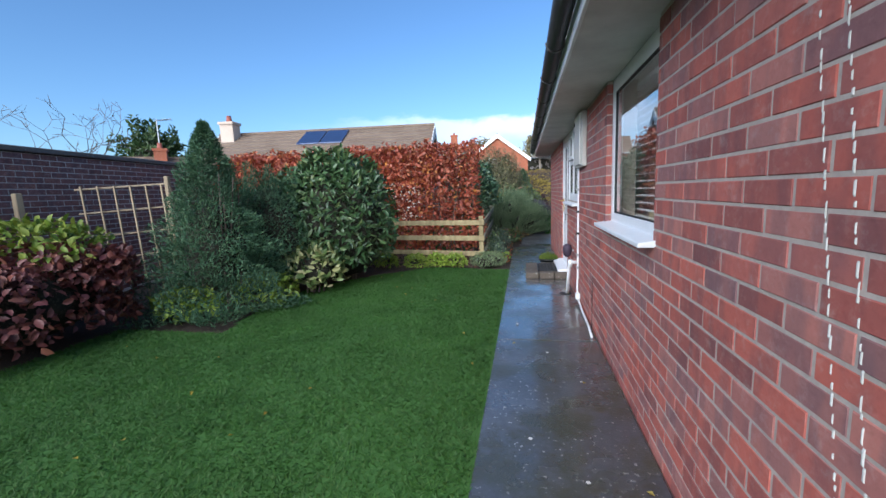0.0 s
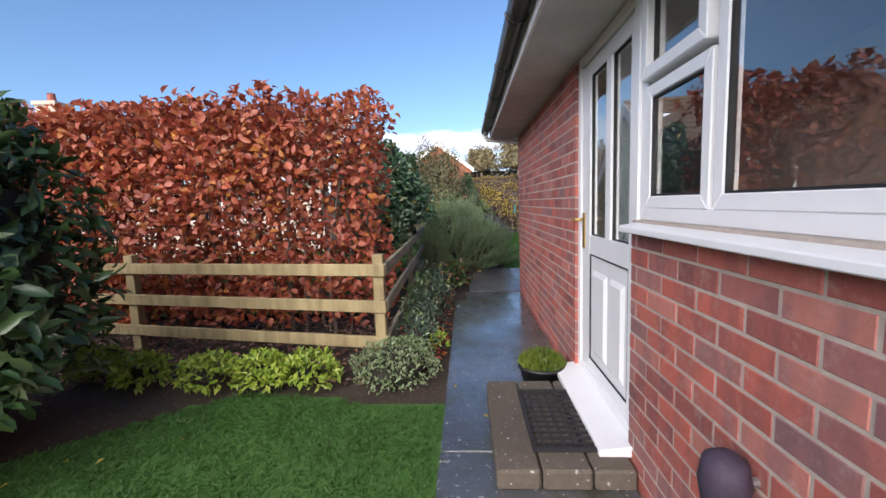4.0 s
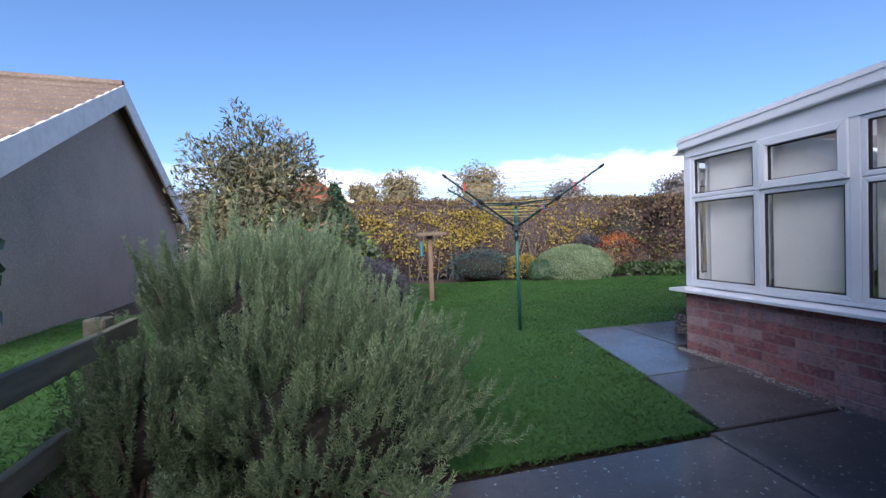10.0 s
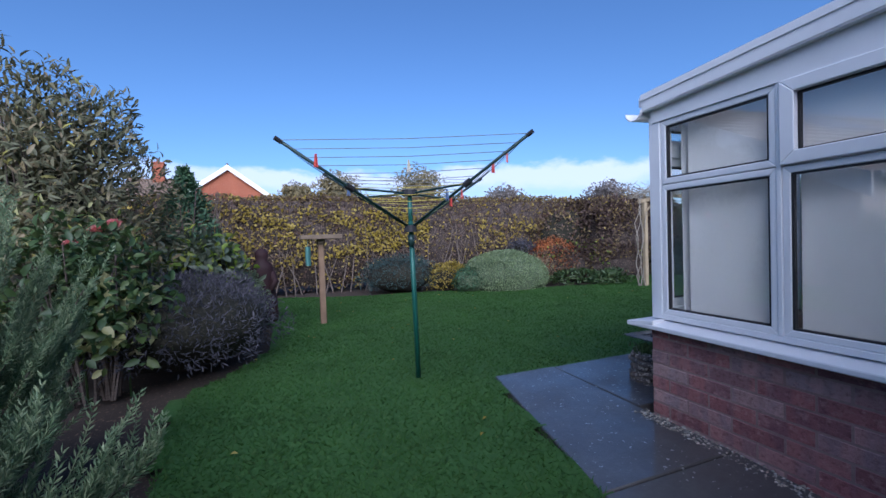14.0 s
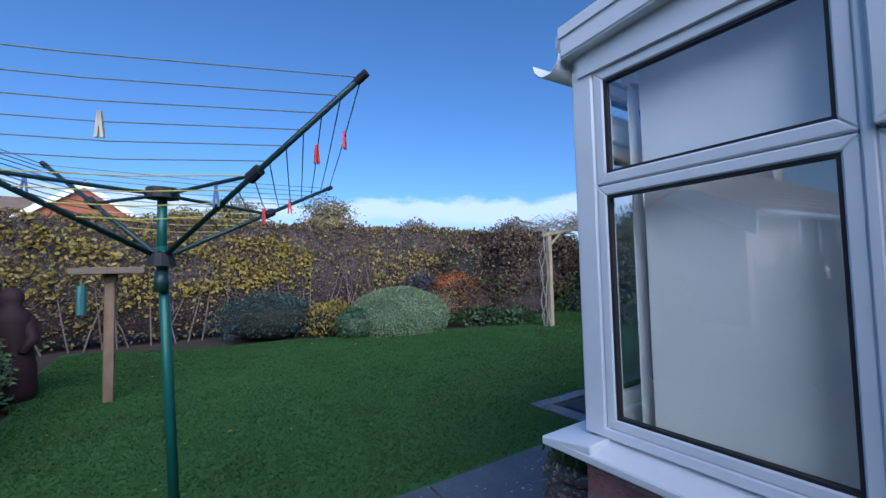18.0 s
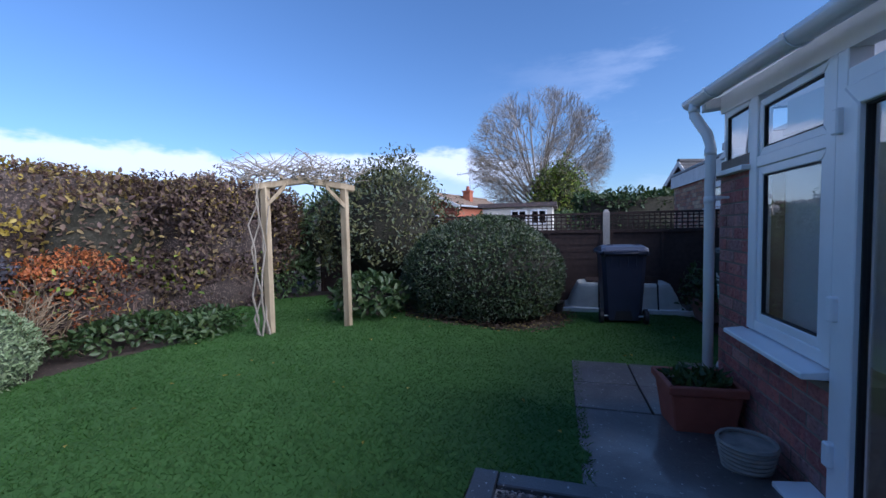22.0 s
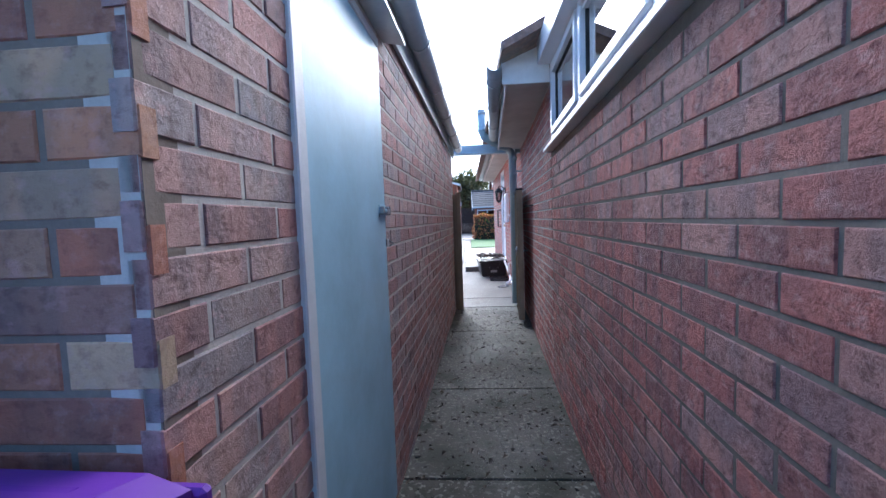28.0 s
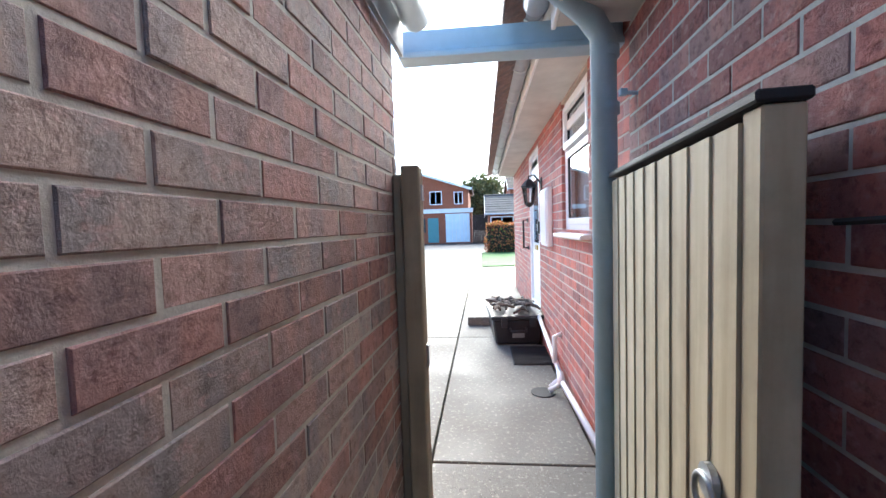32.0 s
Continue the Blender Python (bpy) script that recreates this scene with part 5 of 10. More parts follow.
for ga, gb_, gz0, gz1 in [(gu(9.61) + 0.03, gu(8.62) - 0.03, 1.10, 1.95), (gu(11.98) + 0.03, gu(11.02) - 0.03, 1.58, 1.96)]:
    rb = thing("roller_blind", "pale roller blind added behind the garage window to lighten it", "blind", MGN)
    part("roller", Mesh().tube([(ga + 0.01, 0.20, gz1 - 0.02), (gb_ - 0.01, 0.20, gz1 - 0.02)], 0.018, 10), PALE_BACKING, rb, smooth=True)
    part("cloth", Mesh().box(ga + 0.02, gb_ - 0.02, 0.182, 0.184, gz0 + 0.03, gz1 - 0.02), PALE_BACKING, rb)
    part("hem_bar", Mesh().box(ga + 0.02, gb_ - 0.02, 0.177, 0.189, gz0 + 0.005, gz0 + 0.03), PALE_BACKING, rb, bevel=0.003)
gdoor = thing("door_2", "grey painted plank garage door, closed", "door", MGW, kind="structure")
DOOR_PAINT = mat_plain("door_paint", (0.33, 0.54, 0.65), 0.45, 0, 0.14, 5.0, 0.12, 40.0)
WHITE_EDGE = mat_plain("door_frame_paint", (0.62, 0.66, 0.68), 0.5, 0, 0.12, 8.0, 0.15)
a, b = GY - 12.20, GY - 11.36
part("door_frame", Mesh().box(a, a + 0.055, -0.012, 0.07, 0.03, 2.02).box(b - 0.012, b, 0.0, 0.07, 0.03, 2.02).box(a + 0.055, b - 0.012, -0.006, 0.07, 1.985, 2.02), WHITE_EDGE, gdoor, "pale worn frame", bevel=0.004)
part("leaf", Mesh().box(a + 0.058, b - 0.014, -0.004, 0.04, 0.04, 1.982), DOOR_PAINT, gdoor, bevel=0.004)
STEEL = mat_plain("galvanised_steel", (0.42, 0.43, 0.44), 0.4, 0.8, 0.2, 30.0, 0.06)
bolt = part("bolt", Mesh().tube([(b - 0.115, -0.014, 1.305), (b + 0.004, -0.014, 1.305)], 0.0085, 8), DOOR_PAINT, gdoor, "painted sliding bolt", smooth=True)
part("bolt_plate", Mesh().box(b - 0.12, b - 0.02, -0.0075, -0.004, 1.28, 1.33), DOOR_PAINT, bolt, bevel=0.001)
for u in (b - 0.11, b - 0.035):
    part("staple", Mesh().box(u - 0.008, u + 0.008, -0.026, -0.0075, 1.289, 1.321), STEEL, bolt, bevel=0.003)
part("keep", Mesh().box(b - 0.008, b + 0.004, -0.026, 0.0, 1.287, 1.323), STEEL, bolt, bevel=0.003)
hasp = part("hasp", Mesh().box(b - 0.03, b + 0.012, -0.010, -0.004, 1.155, 1.185), STEEL, gdoor, "steel hasp", bevel=0.002)
part("padlock_loop", Mesh().tube([(b + 0.004, -0.012, 1.175), (b + 0.012, -0.03, 1.165), (b + 0.004, -0.012, 1.155)], 0.004, 6), STEEL, hasp)
part("drip_bar", Mesh().hexa([(a - 0.04, -0.10, 2.03), (b + 0.10, -0.10, 2.03), (b + 0.10, 0.0, 2.05), (a - 0.04, 0.0, 2.05), (a - 0.04, -0.10, 2.045), (b + 0.10, -0.10, 2.045), (b + 0.10, 0.0, 2.075), (a - 0.04, 0.0, 2.075)]), WHITE_EDGE, gdoor, "white drip bar over the door")


# ---- planting ----
def shape_pts(n, kind, c, r, shell=0.25, lump=0.12, freq=2.3, z_min=0.0):
    """Points near the surface of a rounded bush (dome) or a clipped hedge (box), with outward normals."""
    c, r = np.array(c, float), np.array(r, float)
    if kind == "box":
        q = RNG.uniform(-1, 1, (n, 3))
        w = np.array([r[1] * r[2], r[0] * r[2], r[0] * r[1]])
        face = RNG.choice(3, n, p=w / w.sum())
        sgn = np.where(RNG.random(n) < 0.5, -1.0, 1.0)
        sgn = np.where((face == 2), 1.0, sgn)
        q[np.arange(n), face] = sgn
        nrm = np.zeros((n, 3))
        nrm[np.arange(n), face] = sgn
        dep = RNG.random(n) ** 1.6 * shell
        p = c + q * r
        wob = lump * (np.sin(p[:, 0] * freq + 1.1 * np.sin(p[:, 2] * freq * 1.3)) * np.sin(p[:, 2] * freq * 1.2 + p[:, 1] * freq) + 0.5 * np.sin(p[:, 0] * freq * 3.1 + p[:, 2] * 4))
        return p + nrm * (wob - dep)[:, None], nrm
    d = unit(n)
    if kind == "cone":
        h, ang_ = RNG.random(n) ** 1.4, RNG.uniform(0, 2 * np.pi, n)
        bulge = (1 - h ** 1.35) * (1 + lump * np.sin(ang_ * 5 + h * 17) + lump * 0.7 * np.sin(h * 41 + ang_ * 2))
        s = bulge * (1 - RNG.random(n) ** 1.5 * shell) + 0.02
        p = np.stack([c[0] + np.cos(ang_) * r[0] * s, c[1] + np.sin(ang_) * r[1] * s, z_min + h * (c[2] + r[2] - z_min)], 1)
        return p, np.stack([np.cos(ang_), np.sin(ang_), np.full(n, 0.55)], 1) / 1.14
    if kind == "block":
        d = np.sign(d) * np.abs(d) ** 0.62
    d[:, 2] = np.where(d[:, 2] < -0.55, -d[:, 2], d[:, 2])
    wob = 1 + lump * (np.sin(d[:, 0] * freq * 2 + 2 * d[:, 2]) * np.sin(d[:, 1] * freq * 2.2 + 3 * d[:, 2]) + 0.6 * np.sin(d[:, 0] * freq * 4.7 + d[:, 1] * freq * 3.9))
    s = (1 - RNG.random(n) ** 1.5 * shell) * wob
    p = c + d * r * s[:, None]
    keep = p[:, 2] > z_min
    return p[keep], (d / r / np.linalg.norm(d / r, axis=1, keepdims=True))[keep]


def leaves_on(p, nrm, size, mat, droop=0.0, spread=0.9, aspect=0.5, name="leaves"):
    n = len(p)
    d = nrm * 0.55 + unit(n) * spread + np.array([0, 0, 0.25 - droop])
    up = nrm + unit(n) * 0.6 + np.array([0, 0, 0.5])
    L = size * RNG.uniform(0.65, 1.25, n)
    return leaf_mesh(name, p, d, up, L, L * aspect * RNG.uniform(0.8, 1.2, n), mat, fine=0.066 <= size < 0.2 and n < 17500)


def stems(c, r, count, mat, rad=0.012, top=0.75, lean=0.5, sides=5):
    for _ in range(count):
        a, q = random.uniform(0, 6.28), random.random()
        x, y = c[0] + math.cos(a) * r[0] * 0.35 * q, c[1] + math.sin(a) * r[1] * 0.35 * q
        bx, by = c[0] + math.cos(a) * r[0] * lean, c[1] + math.sin(a) * r[1] * lean
        z0 = float(ground_z(x, y)) - 0.02
        h = (c[2] + r[2] * top - z0) * random.uniform(0.7, 1.0)
        pts = [(x, y, z0), ((x * 2 + bx) / 3 + random.uniform(-.04, .04), (y * 2 + by) / 3, z0 + h * 0.4), (bx + random.uniform(-.06, .06), by, z0 + h)]
        yield Mesh().tube(pts, [rad, rad * 0.8, rad * 0.4], sides)


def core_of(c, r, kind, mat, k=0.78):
    """A rough solid heart, added to block light and stand for the shaded inside."""
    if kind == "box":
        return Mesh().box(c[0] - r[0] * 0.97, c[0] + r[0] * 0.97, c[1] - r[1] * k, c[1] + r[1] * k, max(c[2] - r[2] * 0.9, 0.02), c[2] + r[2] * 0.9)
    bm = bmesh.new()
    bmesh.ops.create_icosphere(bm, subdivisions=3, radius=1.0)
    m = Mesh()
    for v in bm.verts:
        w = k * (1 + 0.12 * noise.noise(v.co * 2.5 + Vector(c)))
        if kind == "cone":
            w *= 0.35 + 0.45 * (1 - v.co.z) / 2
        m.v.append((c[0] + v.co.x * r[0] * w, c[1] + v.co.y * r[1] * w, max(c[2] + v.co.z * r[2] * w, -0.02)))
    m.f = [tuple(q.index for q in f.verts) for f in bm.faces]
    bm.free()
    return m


# Core colours; the dark ones put the shade between inner twigs into the surface.
HEDGE_HEART = mat_concrete("hedge_shade_core", (0.026, 0.020, 0.017), (0.07, 0.052, 0.044), 0.95, (0.16, 0.12, 0.10), 0.6)
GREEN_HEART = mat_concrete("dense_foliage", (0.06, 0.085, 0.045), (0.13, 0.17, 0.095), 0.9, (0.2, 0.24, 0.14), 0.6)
HEART = mat_concrete("twig_shade_core", (0.012, 0.013, 0.008), (0.030, 0.028, 0.017), 0.95, (0.05, 0.045, 0.03), 0.6)


def bush(name, c, r, n, size, mat, label, kind="dome", category="bush", core=0.75, shell=0.28, lump=0.10, aspect=0.5, spread=0.9, droop=0.0, twigs=10, freq=2.3, extra=None, twig_mat=None, group="", heart=None, keep=None):
    z0 = float(ground_z(c[0], c[1]))
    b = thing(name, label, category, group=group)
    c = (c[0], c[1], c[2] + z0)
    p, nr = shape_pts(n, kind, c, r, shell, lump, freq, z0 + 0.01)
    if keep:
        k = keep(p[:, 0], p[:, 1], p[:, 2])
        p, nr = p[k], nr[k]
    ob = new("leaves", leaves_on(p, nr, size, mat, droop, spread, aspect))
    ob.parent = b
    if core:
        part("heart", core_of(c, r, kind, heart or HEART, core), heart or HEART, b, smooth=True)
    if twigs:
        for twig in stems(c, r, twigs, twig_mat or TWIG):
            part("stem", twig, twig_mat or TWIG, b)
    if extra:
        for (n2, size2, mat2, sh2) in extra:
            p2, nr2 = shape_pts(n2, kind, c, tuple(q * 1.02 for q in r), sh2, lump, freq, z0 + 0.02)
            o2 = new("leaves", leaves_on(p2, nr2, size2, mat2, droop, spread, aspect))
            o2.parent = b
    return b


G_DARK = mat_leaf("leaf_dark_green", [(0.0, (0.045, 0.085, 0.030)), (0.5, (0.080, 0.140, 0.046)), (0.85, (0.125, 0.185, 0.06)), (1.0, (0.17, 0.20, 0.07))], 0.3, 0.15)
G_LAUREL = mat_leaf("leaf_laurel", [(0.0, (0.032, 0.070, 0.026)), (0.5, (0.060, 0.118, 0.040)), (0.85, (0.10, 0.165, 0.055)), (1.0, (0.15, 0.19, 0.07))], 0.34, 0.15)
G_DOME = mat_leaf("leaf_clipped_dome", [(0.0, (0.034, 0.060, 0.024)), (0.5, (0.060, 0.100, 0.036)), (0.85, (0.10, 0.14, 0.05)), (1.0, (0.14, 0.16, 0.06))], 0.35, 0.15)
G_CAM = mat_leaf("leaf_camellia", [(0.0, (0.038, 0.090, 0.046)), (0.5, (0.066, 0.136, 0.068)), (0.9, (0.10, 0.175, 0.085)), (0.97, (0.16, 0.17, 0.03)), (1.0, (0.30, 0.22, 0.03))], 0.3, 0.15)
G_MID = mat_leaf("leaf_mid_green", [(0.0, (0.03, 0.065, 0.018)), (0.6, (0.055, 0.10, 0.028)), (1.0, (0.09, 0.13, 0.04))], 0.5, 0.25)
G_YELLOW = mat_leaf("leaf_yellow_green", [(0.0, (0.10, 0.17, 0.018)), (0.6, (0.20, 0.28, 0.03)), (1.0, (0.34, 0.36, 0.06))], 0.5, 0.3)
G_VARIEG = mat_leaf("leaf_variegated", [(0.0, (0.07, 0.12, 0.03)), (0.45, (0.16, 0.21, 0.06)), (0.7, (0.34, 0.34, 0.14)), (1.0, (0.42, 0.40, 0.20))], 0.45, 0.25)
G_GREY = mat_leaf("leaf_grey_green", [(0.0, (0.06, 0.085, 0.055)), (0.5, (0.105, 0.135, 0.085)), (1.0, (0.17, 0.19, 0.13))], 0.6, 0.2)
G_LIME = mat_leaf("leaf_lime", [(0.0, (0.17, 0.27, 0.03)), (0.6, (0.32, 0.44, 0.05)), (1.0, (0.48, 0.54, 0.10))], 0.5, 0.3)
G_OLIVE = mat_leaf("leaf_olive", [(0.0, (0.055, 0.07, 0.022)), (0.6, (0.10, 0.115, 0.035)), (1.0, (0.17, 0.16, 0.06))], 0.6, 0.2)
G_HEBE = mat_leaf("leaf_hebe", [(0.0, (0.135, 0.20, 0.09)), (0.5, (0.215, 0.29, 0.135)), (1.0, (0.33, 0.40, 0.22))], 0.5, 0.2)
G_ROSE = mat_leaf("leaf_rosemary", [(0.0, (0.098, 0.163, 0.08)), (0.5, (0.172, 0.247, 0.126)), (1.0, (0.30, 0.36, 0.20))], 0.55, 0.2)
G_CONIF = mat_leaf("leaf_conifer", [(0.0, (0.036, 0.092, 0.045)), (0.6, (0.066, 0.145, 0.07)), (1.0, (0.12, 0.205, 0.09))], 0.6, 0.15)
G_BLUE = mat_leaf("leaf_juniper", [(0.0, (0.026, 0.058, 0.056)), (0.6, (0.048, 0.09, 0.085)), (1.0, (0.085, 0.13, 0.12))], 0.6, 0.15)
COPPER = mat_leaf("leaf_beech_copper", [(0.0, (0.205, 0.046, 0.032)), (0.35, (0.41, 0.09, 0.046)), (0.6, (0.54, 0.15, 0.07)), (0.82, (0.52, 0.19, 0.125)), (0.94, (0.57, 0.23, 0.04)), (1.0, (0.27, 0.065, 0.05))], 0.5, 0.4)
HEDGE_LITTER = mat_leaf("leaf_faded", [(0.0, (0.10, 0.055, 0.05)), (0.4, (0.20, 0.10, 0.085)), (0.75, (0.28, 0.17, 0.13)), (1.0, (0.33, 0.12, 0.05))], 0.6, 0.1)
PURPLE = mat_leaf("leaf_beech_purple", [(0.0, (0.085, 0.026, 0.028)), (0.5, (0.15, 0.045, 0.042)), (0.85, (0.23, 0.08, 0.06)), (1.0, (0.30, 0.12, 0.07))], 0.5, 0.2)
HEDGE_AUT = mat_leaf("leaf_hedge_autumn", [(0.0, (0.105, 0.066, 0.055)), (0.35, (0.17, 0.105, 0.076)), (0.6, (0.165, 0.122, 0.062)), (0.84, (0.25, 0.185, 0.062)), (0.94, (0.42, 0.32, 0.07)), (1.0, (0.15, 0.09, 0.062))], 0.6, 0.25)
HEDGE_YEL = mat_leaf("leaf_hedge_yellow", [(0.0, (0.24, 0.18, 0.02)), (0.6, (0.36, 0.27, 0.03)), (1.0, (0.46, 0.36, 0.08))], 0.5, 0.3)
ORANGE = mat_leaf("leaf_orange", [(0.0, (0.30, 0.075, 0.022)), (0.6, (0.46, 0.15, 0.04)), (1.0, (0.46, 0.2, 0.07))], 0.55, 0.3)
LAVENDER = mat_leaf("leaf_lavender", [(0.0, (0.042, 0.042, 0.052)), (0.6, (0.085, 0.083, 0.105)), (1.0, (0.14, 0.135, 0.165))], 0.7, 0.15)
FAR_TREE = mat_leaf("leaf_far_tree", [(0.0, (0.14, 0.125, 0.07)), (0.5, (0.23, 0.195, 0.10)), (1.0, (0.33, 0.26, 0.12))], 0.7, 0.2)
FAR_BARE = mat_leaf("twigs_far_tree", [(0.0, (0.16, 0.14, 0.13)), (1.0, (0.27, 0.25, 0.24))], 0.9, 0.1)

# side garden
beech = thing("copper_beech_hedge", "clipped beech hedge in copper autumn leaf behind the rail fence", "hedge")
for k in range(6):
    bx = -1.02 - 0.484 - k * 0.967
    p, nr = shape_pts(4000 if k == 0 else 5400, "box", (bx, 9.68, 1.22), (0.50, 0.43, 1.07), 0.75, 0.10, 2.3, 0.05)
    new("leaf_clump", leaves_on(p, nr, 0.08, COPPER, 0.25, 1.1, 0.62)).parent = beech
    for q in range(4):
        sx = bx - 0.36 + q * 0.24
        part("stem", Mesh().tube([(sx, 9.68 + 0.1 * math.sin(q * 3 + k), -0.05), (sx + 0.04, 9.66, 0.9), (sx - 0.05, 9.72, 2.1)], [0.022, 0.016, 0.006], 5), TWIG, beech)
bush("purple_beech", (-4.95, 3.95, 0.45), (0.92, 0.95, 0.50), 6500, 0.085, PURPLE, "low hedge with dark purple leaves in the side border", "block", "hedge", 0.8, 0.3, 0.08, 0.6)
bush("golden_shrub", (-5.0, 4.3, 0.92), (0.8, 0.5, 0.28), 900, 0.09, G_YELLOW, "yellow-green leaved shrub over the purple hedge", core=0, twigs=6)
bush("conifer", (-3.74, 5.42, 0.95), (0.76, 0.76, 1.28), 26000, 0.055, G_CONIF, "upright feathery green conifer in the border", kind="cone", category="conifer", core=0.7, shell=0.5, lump=0.22, aspect=0.28, spread=0.6, freq=3.1)
bush("conifer", (-3.65, 6.35, 0.75), (0.6, 0.6, 0.95), 14000, 0.05, G_CONIF, "rounded dark conifer beside the laurel", category="conifer", core=0.75, shell=0.4, lump=0.16, aspect=0.28, spread=0.6)
bush("laurel", (-3.05, 7.25, 0.94), (0.97, 0.92, 1.08), 7200, 0.115, G_LAUREL, "large rounded evergreen shrub with glossy dark leaves", core=0.82, shell=0.3, lump=0.08, aspect=0.36, droop=0.2)
bush("variegated_shrub", (-3.0, 6.35, 0.3), (0.42, 0.38, 0.33), 500, 0.12, G_VARIEG, "small shrub with cream-edged green leaves", core=0.6, aspect=0.42)
bush("low_shrub", (-3.45, 5.75, 0.15), (0.5, 0.35, 0.2), 600, 0.09, G_LIME, "low spreading bright green plant at the lawn edge", core=0.5)
bush("low_shrub", (-3.95, 5.1, 0.13), (0.4, 0.3, 0.18), 420, 0.09, G_LIME, "low spreading bright green plant at the lawn edge", core=0.5)
for x, y in ((-2.6, 8.35), (-2.05, 8.3), (-1.65, 8.32), (-1.32, 8.34), (-3.1, 8.5)):
    bush("lime_plant", (x, y, 0.08), (0.2, 0.16, 0.13), 420, 0.062, G_LIME, "low lime-green leafy plant in the bed below the fence", core=0.4, twigs=0, group="lime plants below the fence")
bush("ground_cover", (-0.72, 8.5, 0.06), (0.32, 0.42, 0.16), 1700, 0.034, G_HEBE, "low mat of small blue-green leaves beside the path", core=0.7, twigs=0, spread=0.7)
BED_GREEN = mat_leaf("leaf_bed_green", [(0.0, (0.035, 0.07, 0.045)), (0.55, (0.065, 0.115, 0.075)), (0.85, (0.12, 0.17, 0.12)), (1.0, (0.20, 0.25, 0.19))], 0.5, 0.2)
for x, y, rx, ry, rz, n_ in ((-0.60, 9.05, 0.22, 0.28, 0.20, 420), (-0.62, 9.65, 0.20, 0.36, 0.26, 560), (-0.55, 10.35, 0.22, 0.36, 0.30, 620), (-0.62, 11.0, 0.22, 0.32, 0.30, 560)):
    bush("bed_plant", (x, y, 0.10), (rx, ry, rz), n_, 0.05, BED_GREEN, "loose dark green low shrub in the narrow bed", core=0.4, shell=0.7, lump=0.25, aspect=0.42, twigs=9, group="low shrubs in the narrow bed", extra=[(60, 0.045, G_HEBE, 0.3)])
bush("lime_plant", (-0.42, 8.98, 0.05), (0.07, 0.07, 0.10), 70, 0.05, G_LIME, "low lime-green leafy plant in the bed below the fence", core=0.0, twigs=0, group="lime plants below the fence")
bush("ivy_patch", (-0.45, 11.75, 0.08), (0.30, 0.55, 0.20), 420, 0.075, G_MID, "ivy and bramble leaves spilling onto the path, some yellow and brown", core=0.4, shell=0.7, lump=0.25, aspect=0.75, extra=[(50, 0.08, G_YELLOW, 0.3), (90, 0.07, HEDGE_AUT, 0.3), (40, 0.07, COPPER, 0.3)])
nb_ = 620
bxy = np.stack([RNG.uniform(-0.86, -0.36, nb_), RNG.uniform(8.8, 12.5, nb_)], 1)
bed_litter = new("bed_leaf_litter", leaf_mesh("bed_leaf_litter", np.stack([bxy[:, 0], bxy[:, 1], ground_z(bxy[:, 0], bxy[:, 1]) - 0.035 + RNG.uniform(0, 0.03, nb_)], 1), unit(nb_) * np.array([1, 1, 0.25]), unit(nb_) * 0.4 + np.array([0, 0, 1.0]), RNG.uniform(0.04, 0.075, nb_), RNG.uniform(0.025, 0.045, nb_), COPPER, 0.25))
nh_ = 1900
hxy = np.stack([RNG.uniform(-5.2, -0.9, nh_), RNG.uniform(8.35, 10.1, nh_)], 1)
hedge_litter = new("hedge_leaf_litter", leaf_mesh("hedge_leaf_litter", np.stack([hxy[:, 0], hxy[:, 1], ground_z(hxy[:, 0], hxy[:, 1]) - 0.04 + RNG.uniform(0, 0.03, nh_)], 1), unit(nh_) * np.array([1, 1, 0.25]), unit(nh_) * 0.4 + np.array([0, 0, 1.0]), RNG.uniform(0.05, 0.085, nh_), RNG.uniform(0.03, 0.05, nh_), HEDGE_LITTER, 0.25))
tagged(hedge_litter, "faded brown and mauve leaves lying under the beech hedge", "fallen leaves", kind="stuff")
tagged(bed_litter, "fallen copper beech leaves on the bed", "fallen leaves", kind="stuff")
bush("camellia", (-1.38, 11.6, 1.05), (0.70, 0.84, 1.03), 17000, 0.074, G_CAM, "tall evergreen camellia with glossy dark leaves", "dome", core=0.5, shell=0.55, lump=0.14, aspect=0.55, droop=0.15, keep=lambda x, y, z: (x < -0.99) | (z > 1.0))
bush("ground_cover", (-0.72, 10.75, 0.10), (0.17, 1.55, 0.24), 900, 0.075, G_DARK, "dark green leafy ground cover at the foot of the fence", core=0.3, shell=0.7, lump=0.25, aspect=0.55, extra=[(150, 0.06, HEDGE_AUT, 0.3)])


